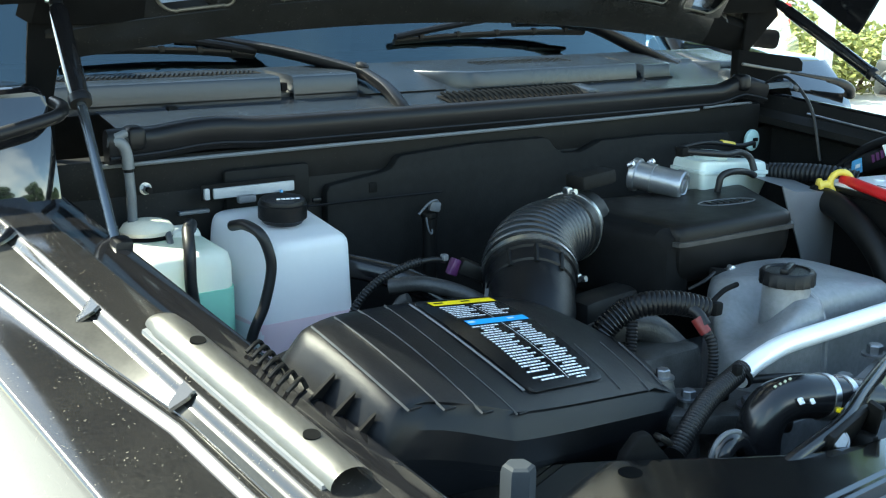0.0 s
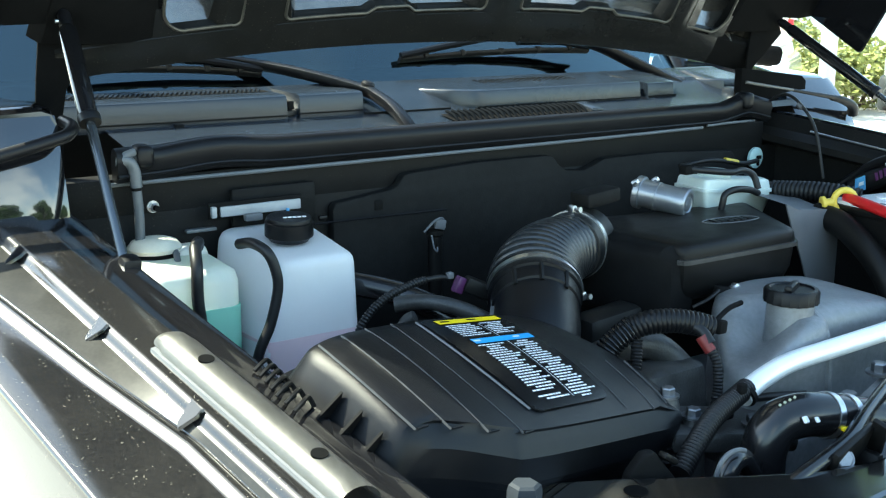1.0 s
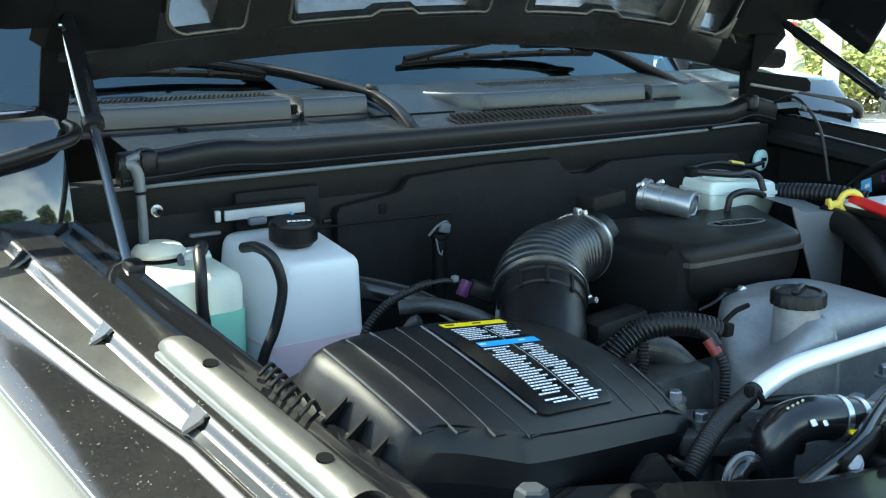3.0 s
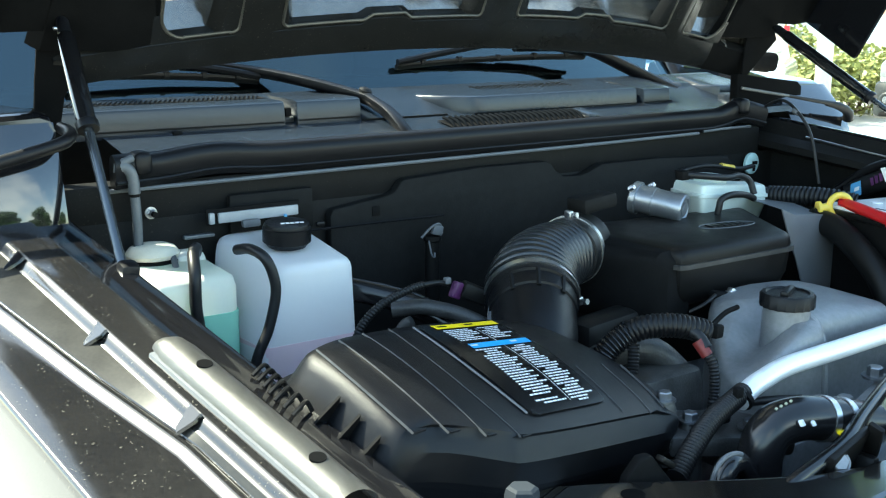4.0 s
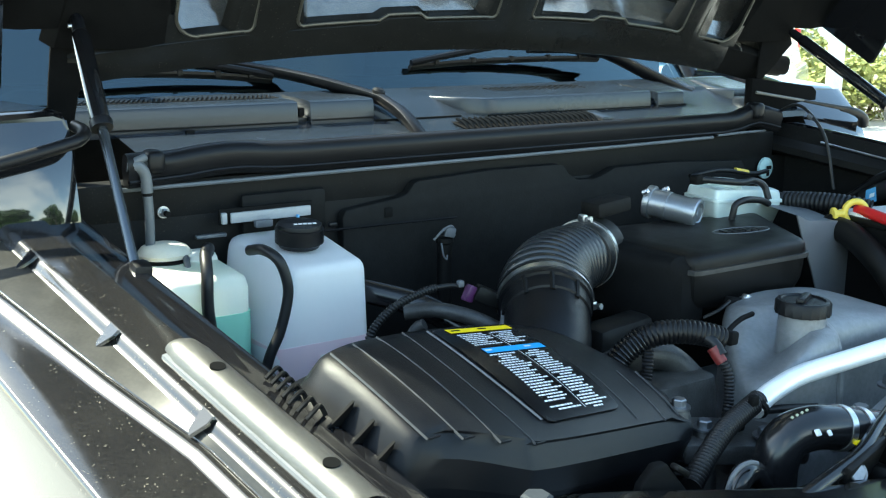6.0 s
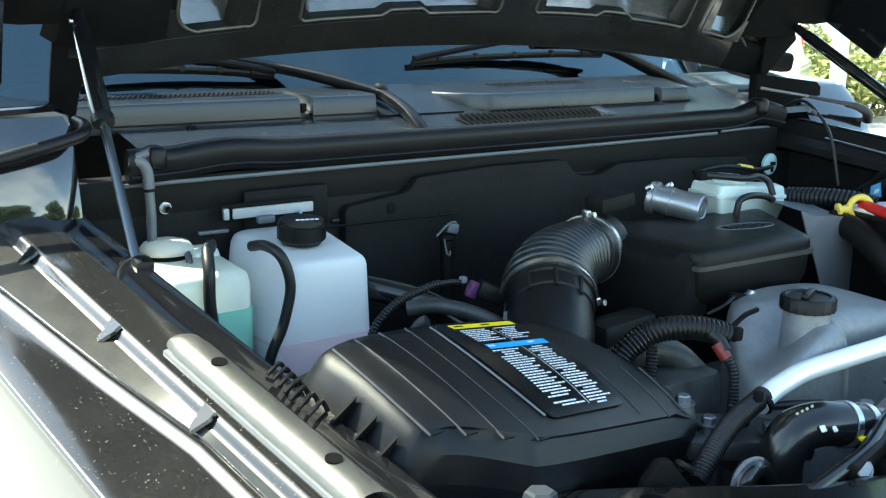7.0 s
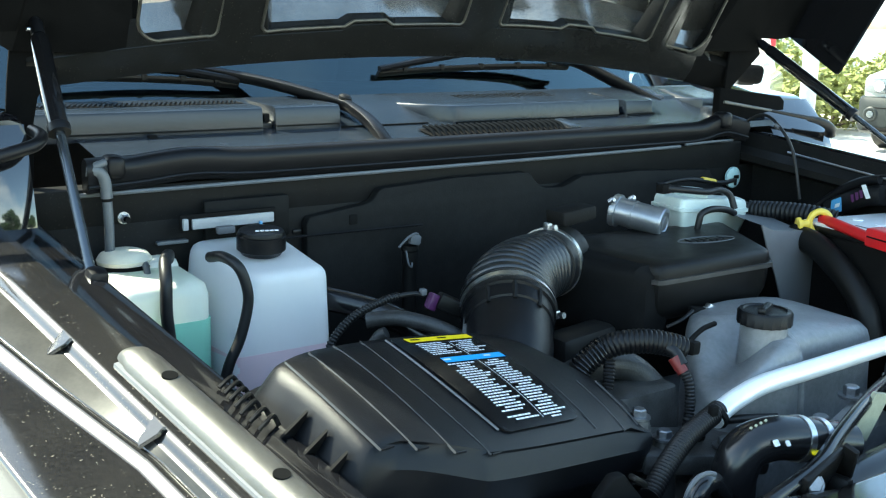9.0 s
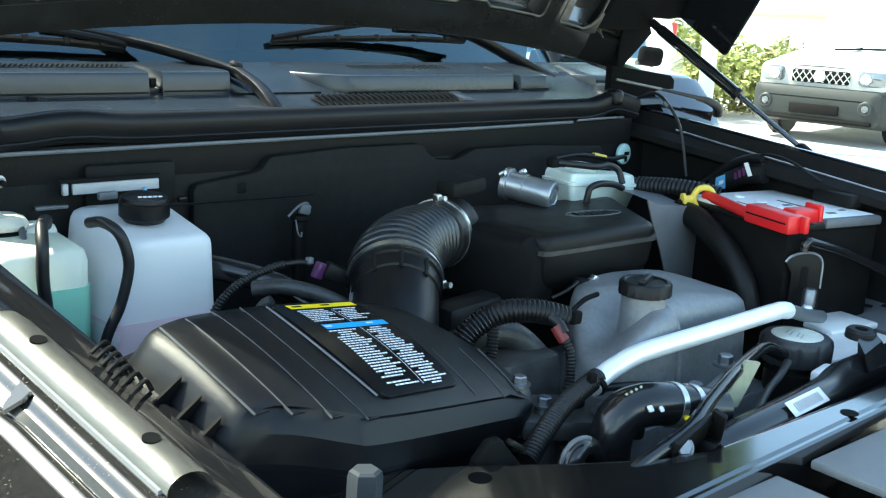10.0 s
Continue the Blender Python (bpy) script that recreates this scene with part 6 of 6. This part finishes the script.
part("cover_groove", rbox(bp(-0.0306, 0.030, 1.199), (0.002, 0.095, 0.0025), 0, rot=(2, 0, BR)), DARK, red)
neg = part("negative_clamp", rbox((0.762, -0.522, 1.208), (0.05, 0.10, 0.028), 0.007, rot=(0, 0, BR)), SATIN, bat, "black negative terminal")
part("terminal_bolt", lathe((0.765, -0.512, 1.220), (0, 0, 1), [(0, 0.008), (0.012, 0.008), (0.014, 0.005)], 6), STEEL, neg)
cab = thing("battery_cables", (0.75, -0.35, 1.2), "black battery cables and hoses along the fender", "cable")
part("cable", tube([(0.745, -0.215, 1.19), (0.75, -0.259, 1.231), (0.75, -0.300, 1.257), (0.75, -0.338, 1.268), (0.75, -0.372, 1.271), (0.75, -0.412, 1.264), (0.752, -0.453, 1.248), (0.765, -0.50, 1.222)], 0.0030, 10, 6), SEAL, cab, "thin black cable arching to the terminal")
part("hose", tube([(0.735, -0.19, 1.17), (0.745, -0.230, 1.205), (0.748, -0.270, 1.236), (0.748, -0.312, 1.256), (0.748, -0.345, 1.262)], 0.0095, 12, 6), SEAL, cab)
LF = (Vector((0.722, -0.290, 1.215)), Vector((0.0, -0.86, 0.51)), Vector((0.0, 0.35, 0.94)))
part("label_sleeve", tube([(0.746, -0.238, 1.185), (0.748, -0.275, 1.206), (0.748, -0.318, 1.224), (0.748, -0.358, 1.232)], 0.021, 16, 6), RUBBER, cab, "black wrapped sleeve with labels")
part("label", prism([(-0.044, -0.014), (-0.016, -0.018), (-0.010, 0.010), (-0.034, 0.012)], 0.0012, LF), BLUEP, cab, "blue label")
part("label_print", prism([(-0.030, -0.006), (-0.018, -0.007), (-0.015, 0.000), (-0.026, 0.001)], 0.0012, (LF[0] + Vector((-0.0015, 0, 0)), LF[1], LF[2])), WHITEP, cab)
for k in range(3):
    part("label_print", prism([(0.012 + 0.011 * k, -0.010), (0.018 + 0.011 * k, -0.010), (0.020 + 0.011 * k, 0.004), (0.013 + 0.011 * k, 0.006)], 0.0012, LF), PURPLE, cab)
part("label", prism([(0.046, -0.016), (0.056, -0.018), (0.052, 0.012), (0.042, 0.014)], 0.0012, LF), WHITEP, cab, "white label")
part("connector", rbox((0.81, -0.30, 1.22), (0.05, 0.03, 0.035), 0.006, rot=(10, -20, 0)), DARK, cab)
wire = thing("washer_tube", (0.70, -0.05, 1.3), "thin tube hanging at the bay corner", "tube")
part("tube", tube([(0.72, -0.02, 1.352), (0.722, -0.065, 1.371), (0.722, -0.107, 1.352), (0.722, -0.15, 1.30), (0.72, -0.18, 1.20)], 0.0035, 8, 8), RUBBER, wire)
part("joint", lathe((0.722, -0.10, 1.352), (0, -0.5, -0.3), [(0, 0.006), (0.012, 0.006), (0.014, 0.003)], 12), SHIELD, wire)

tab = thing("lifting_bracket", (0.53, -0.6, 1.0), "black steel tab bracket with a slot", "bracket")
out = [(-0.029, 0.0), (-0.028, 0.106), (-0.0415, 0.128), (-0.034, 0.137), (-0.020, 0.143), (-0.004, 0.1455), (0.010, 0.1445), (0.021, 0.139), (0.027, 0.130), (0.029, 0.118), (0.029, 0.0)]
part("plate", prism(out, 0.005, (Vector((0.535, -0.60, 0.995)), Vector((0.838, -0.546, 0)), Vector((0, 0, 1))), 0.0015), SATIN, tab)
# bevel highlight of the plate, added as a bright metal tube
rim = [Vector((0.5325, -0.6040, 0.995)) + Vector((0.838, -0.546, 0)) * u + Vector((0, 0, 1)) * v for u, v in out[2:-1] + [(0.029, 0.08)]]
part("rim", tube(rim, 0.0024, 8, 4), CYL, tab, "edge highlight of the plate, laid on as a bright rim")
part("slot", prism(rounded(0.014, 0.045, 0.0068, 4, -0.004, 0.098), 0.0012, (Vector((0.5325, -0.6040, 0.995)), Vector((0.838, -0.546, 0)), Vector((0, 0, 1)))), DARK, tab)
part("valve", lathe((0.515, -0.625, 1.047), (0.05, 0, 1), [(0, 0.009), (0.002, 0.012), (0.030, 0.012), (0.034, 0.009)], 20), BOLT, tab)
part("valve_neck", lathe((0.50, -0.632, 1.03), (0.1, 0, 1), [(0, 0.010), (0.02, 0.010), (0.024, 0.007)], 16), ALU, tab)
prop = thing("support_rod", (0.72, -0.55, 1.09), "thin black rod with a bright edge along the bay side", "rod")
part("rod", tube([(0.500, -0.612, 1.150), (0.504, -0.614, 1.165), (0.528, -0.618, 1.161), (0.611, -0.634, 1.136), (0.72, -0.656, 1.094), (0.80, -0.670, 1.063)], 0.0085, 12, 6), GLOSSRUBBER, prop)
for k in range(5):
    part("slot", rbox((0.70 + 0.02 * k, -0.56 - 0.03 * k, 1.0075 + 0.0035 * k), (0.012, 0.020, 0.002), 0.0008, rot=(0, -10, 10)), DARK, prop)
part("lower_panel", rbox((0.75, -0.60, 1.0), (0.14, 0.22, 0.01), 0.003, rot=(0, -10, 0)), SHIELD, prop)


# ---- beyond the car ----
LEAF = material("yellow_green_leaves", (0.24, 0.26, 0.075), 0.5, vary=0.5, scale=3)
LEAF_DARK = material("green_leaves", (0.045, 0.09, 0.02), 0.5, vary=0.5, scale=2)
BARK = material("bark", (0.10, 0.08, 0.06), 0.9, vary=0.3)
SUVPAINT = material("silver_green_paint", (0.42, 0.44, 0.42), 0.3, metal=0.3, coat=0.8, vary=0.05)
SUVGREY = material("grey_bumper_plastic", (0.017, 0.021, 0.021), 0.55, spec=0.3, vary=0.15, scale=3)
LAMPGLASS = material("headlamp_lens", (0.16, 0.18, 0.19), 0.1, metal=0.5, coat=1.0, vary=0.2, scale=20)
# glass whose glare is put in as a pale base colour
GLARE = material("glare_coloured_glass", (0.55, 0.60, 0.62), 0.12, coat=1.0, vary=0.2, scale=2)
WHITEPAINT = material("white_car_paint", (0.80, 0.80, 0.79), 0.25, coat=1.0, vary=0.03)
POSTWHITE = material("white_painted_post", (0.70, 0.70, 0.68), 0.7, vary=0.1)


def leaf_cloud(seed, centres, n, size):
    """Many small bent leaves scattered through overlapping clumps."""
    r = random.Random(seed)
    verts, faces = [], []
    for _ in range(n):
        c, rad = r.choice(centres)
        d = Vector((r.gauss(0, 1), r.gauss(0, 1), r.gauss(0, 1))).normalized() * rad * (0.45 + 0.6 * r.random() ** 0.5)
        p = Vector(c) + Vector((d.x, d.y, d.z * 0.8))
        u = Vector((r.gauss(0, 1), r.gauss(0, 1), r.gauss(0, 0.6))).normalized()
        w = u.cross(Vector((r.gauss(0, 1), r.gauss(0, 1), r.gauss(0, 1)))).normalized()
        s = size * (0.6 + 0.8 * r.random())
        k = len(verts)
        verts += [p - u * s, p + w * s * 0.45 + Vector((0, 0, -0.1 * s)), p + u * s, p - w * s * 0.45 + Vector((0, 0, -0.1 * s))]
        faces.append((k, k + 1, k + 2, k + 3))
    bm = bmesh.new()
    vs = [bm.verts.new(v) for v in verts]
    for f in faces:
        bm.faces.new([vs[i] for i in f])
    return bm


def bush(at, w, h, seed, leaf, n, name="bush", label="yellow-green bush with loose branches", trunk=0.0, leaf_size=0.0):
    r = random.Random(seed)
    b = thing(name, at, label, name)
    base = Vector(at)
    cents = []
    for i in range(14):
        a, q = r.random() * 6.28, r.random() ** 0.6
        cents.append((base + Vector((math.cos(a) * q * w * 0.5, math.sin(a) * q * w * 0.5, trunk + h * (0.2 + 0.7 * r.random() * (1.1 - q * 0.5)))), w * (0.16 + 0.1 * r.random())))
    for i in range(3 if not trunk else 1):
        top = cents[i][0]
        part("stem" if not trunk else "trunk", tube([base + Vector((0.1 * i, 0, -0.02)), base.lerp(top, 0.5) + Vector((0.05, 0.08, 0)), top], (0.04 + 0.03 * trunk, 0.015), 8), BARK, b)
    if trunk:
        for c, rad in cents[1:8]:
            part("limb", tube([base + Vector((0, 0, trunk * 0.8)), (base + Vector((0, 0, trunk))).lerp(c, 0.5), c], (0.07, 0.02), 6), BARK, b)
    tagged(part("crown", leaf_cloud(seed, cents, n, leaf_size or (0.06 if not trunk else 0.20)), leaf, b), kind="stuff")
    return b


bush((12.4, 8.9, 0), 2.0, 1.35, 3, LEAF, 5000)
bush((13.9, 8.9, 0), 2.0, 1.15, 5, LEAF, 4000)
bush((16.5, 9.6, 0), 2.2, 1.1, 8, LEAF, 4000)

# low building far behind the parked cars
TERRACOTTA = material("terracotta_band", (0.60, 0.36, 0.24), 0.8, vary=0.2, scale=4)
far = thing("far_building", (21.5, 12.5, 0), "pale low building with a terracotta band", "building")
part("wall", rbox((21.9, 12.9, 1.5), (0.3, 9.0, 3.0), 0.02, rot=(0, 0, 32)), POSTWHITE, far)
part("band", rbox((21.62, 12.65, 1.66), (0.12, 6.0, 0.14), 0.01, rot=(0, 0, 32)), TERRACOTTA, far, "terracotta band")
# panes share the pale glare colour of the windscreen
for k in (-2.6, -0.9, 0.8, 2.5):
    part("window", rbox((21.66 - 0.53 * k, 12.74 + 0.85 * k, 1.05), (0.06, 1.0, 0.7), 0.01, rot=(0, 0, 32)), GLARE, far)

# post beside the bushes
post = thing("white_post", (9.4, 6.15, 0), "square white painted post", "post")
part("shaft", rbox((9.4, 6.15, 1.6), (0.18, 0.18, 3.2), 0.01, rot=(0, 0, 33)), POSTWHITE, post)
part("foot", rbox((9.4, 6.15, 0.1), (0.30, 0.30, 0.2), 0.01, rot=(0, 0, 33)), POSTWHITE, post)
flag = thing("red_sign", (9.5, 6.85, 0), "small red sign on a thin pole", "sign")
part("panel", rbox((9.5, 6.85, 1.30), (0.16, 0.03, 0.28), 0.01, rot=(0, 0, -57)), REDP, flag)
part("pole", lathe((9.5, 6.85, 0), (0, 0, 1), [(0, 0.02), (1.2, 0.02)], 10), STEEL, flag)


def suv(at, heading):
    s = thing("parked_suv", at, "silver sport utility vehicle with grey bumpers, parked facing the bay", "car")
    m = pose(*at, 0, 0, heading)          # local: x across, -y forwards

    def put(name, bm, mat, parent, label=""):
        bm.transform(m)
        return part(name, bm, mat, parent, label)

    def section(y, zb, zt, half, r=0.10):
        return [(x, y, z) for x, z in rounded(half * 2, zt - zb, r, 3, 0, (zb + zt) / 2)]
    body = put("body", loft([section(-0.02, 0.62, 0.92, 0.80), section(0.06, 0.42, 1.00, 0.86), section(0.9, 0.38, 1.12, 0.90), section(1.3, 0.36, 1.16, 0.91), section(4.0, 0.36, 1.15, 0.90), section(4.3, 0.45, 1.1, 0.86)]), SUVPAINT, s)
    put("cabin", loft([[(x, y + (z - 1.1) * k, z) for x, z in ((-h0, 1.1), (h0, 1.1), (h1, 1.72), (-h1, 1.72))] for y, k, h0, h1 in ((1.15, 0.9, 0.82, 0.66), (2.2, 0.0, 0.84, 0.68), (4.1, -0.25, 0.82, 0.64))]), SUVPAINT, s, "cabin")
    put("windscreen", loft([[(-0.74, 1.19, 1.15), (0.74, 1.19, 1.15)], [(-0.62, 1.64, 1.66), (0.62, 1.64, 1.66)]], False, False), GLARE, s, "windscreen with white glare put into its colour")
    put("hood", loft([[(x, y, z - 0.05 * (x / 0.75) ** 2) for x in (-0.75, -0.5, -0.25, 0, 0.25, 0.5, 0.75)] for y, z in ((0.02, 0.985), (0.15, 1.04), (0.6, 1.11), (1.2, 1.16))], False, False), SUVPAINT, s)
    bump = put("bumper", loft([section(-0.14, 0.42, 0.64, 0.74, 0.05), section(-0.10, 0.28, 0.71, 0.84, 0.07), section(0.05, 0.24, 0.73, 0.91, 0.07), section(0.35, 0.27, 0.72, 0.93, 0.07)]), SUVGREY, s, "grey bumper")
    put("intake", rbox((0, -0.13, 0.44), (0.66, 0.06, 0.13), 0.02), DARK, bump)
    put("bumper_crease", rbox((0, -0.138, 0.585), (1.40, 0.012, 0.014), 0.003), DARK, bump)
    put("lower_lip", rbox((0, -0.10, 0.31), (1.5, 0.10, 0.05), 0.02), DARK, bump)
    for k in (-1, 1):
        put("wiper", tube([(k * 0.05 - 0.3, 1.16, 1.175), (k * 0.05, 1.20, 1.20), (k * 0.25 + 0.25, 1.25, 1.22)], 0.012, 8), DARK, s, "black wiper")
    g = put("grille", rbox((0, -0.03, 0.85), (0.76, 0.06, 0.17), 0.04), DARK, s, "dark mesh grille")
    for i in range(9):
        for k in (-1, 1):
            put("grille_wire", rbox((-0.36 + 0.09 * i, -0.062, 0.85), (0.010, 0.012, 0.19), 0, rot=(0, 38 * k, 0)), SUVPAINT, g)
    put("badge", lathe((0, -0.07, 0.86), (0, -1, 0), [(0, 0.075), (0.012, 0.07), (0.014, 0.02)], 24), WHITEP, g, "pale oval badge")
    for k in (-1, 1):
        h = put("headlamp", rbox((k * 0.66, 0.0, 0.86), (0.34, 0.12, 0.19), 0.04, rot=(0, 0, k * 12)), LAMPGLASS, s, "clear headlamp")
        put("headlamp_bowl", lathe((k * 0.60, -0.062 - 0.012, 0.86), (0, -1, 0), [(0, 0.075), (0.02, 0.07), (0.022, 0.03)], 20), CHROME, h)
        f = put("fog_lamp", lathe((k * 0.66, -0.135, 0.50), (0, -1, 0), [(0, 0.105), (0.02, 0.08), (0.02, 0.055), (0.005, 0.05)], 20), SUVGREY, s)
        put("fog_lens", lathe((k * 0.66, -0.140, 0.50), (0, -1, 0), [(0, 0.05), (0.02, 0.045), (0.024, 0.01)], 20), LAMPGLASS, f)
        for y in (0.75, 3.4):
            w = put("wheel", lathe((k * 0.80 - 0.11, y, 0.34), (1, 0, 0), [(0, 0.20), (0, 0.32), (0.03, 0.345), (0.19, 0.345), (0.22, 0.32), (0.22, 0.20)], 28), RUBBER, s, "black tyre")
            put("rim", lathe((k * 0.80 - 0.09, y, 0.34), (1, 0, 0), [(0, 0.21), (0.18, 0.21)], 20), STEEL, w)
        put("mirror", rbox((k * 1.0, 1.35, 1.22), (0.18, 0.10, 0.14), 0.03), SUVPAINT, s)
    return s


suv((11.22, 5.71, 0), -82)


def white_car(at, heading):
    s = thing("white_car", at, "white car parked alongside with a black door mirror", "car")
    m = pose(*at, 0, 0, heading)

    def put(name, bm, mat, parent, label=""):
        bm.transform(m)
        return part(name, bm, mat, parent, label)
    put("body", loft([[(x, y, z) for x, z in rounded(2 * h, zt - 0.3, 0.12, 4, 0, (zt + 0.3) / 2)] for y, zt, h in ((-0.2, 0.85, 0.72), (0.0, 0.98, 0.84), (1.0, 1.06, 0.88), (1.4, 1.10, 0.89), (4.0, 1.10, 0.88), (4.4, 1.0, 0.82))]), WHITEPAINT, s)
    put("cabin", loft([[(x, y + (z - 1.05) * k, z) for x, z in ((-0.80, 1.05), (0.80, 1.05), (0.62, 1.78), (-0.62, 1.78))] for y, k in ((1.2, 0.75), (2.2, 0.0), (4.0, -0.3))]), WHITEPAINT, s)
    put("windscreen", loft([[(-0.70, 1.24, 1.12), (0.70, 1.24, 1.12)], [(-0.58, 1.66, 1.70), (0.58, 1.66, 1.70)]], False, False), WINDOW, s)
    for k in (-1, 1):
        for y in (0.7, 3.4):
            put("wheel", lathe((k * 0.78 - 0.1, y, 0.32), (1, 0, 0), [(0, 0.2), (0, 0.30), (0.03, 0.325), (0.18, 0.325), (0.2, 0.3), (0.2, 0.2)], 28), RUBBER, s, "black tyre")
    return s


wc = white_car((5.25, 4.75, 0), -56)
mir = part("near_mirror", rbox((4.67, 3.18, 1.25), (0.175, 0.09, 0.13), 0.04, 3, rot=(0, 6, -38)), MATT, wc, "large black door mirror")
part("mirror_arm", rbox((4.78, 3.32, 1.19), (0.12, 0.16, 0.05), 0.02, rot=(0, 0, -38)), SATIN, mir)

# trees ahead of the car, which its glossy corners mirror
for i, (x, y) in enumerate(((2.2, -22), (8, -24), (-5, -25), (17, -27), (31, -22))):
    bush((x, y, 0), 4.4, 4.0, 20 + i, LEAF_DARK, 6000, "tree", "leafy green tree across the car park", 1.6)
# unseen tree, added so the crossmember's left part mirrors something dark
bush((26.5, 27.5, 0), 19, 19, 37, LEAF_DARK, 9000, "tree", "tall tree added out of view to darken the panel's reflection", 8.0, 0.5)
bush((24, -10.5, 0), 6.5, 6.5, 31, LEAF_DARK, 7000, "tree", "leafy green tree across the car park", 2.4)
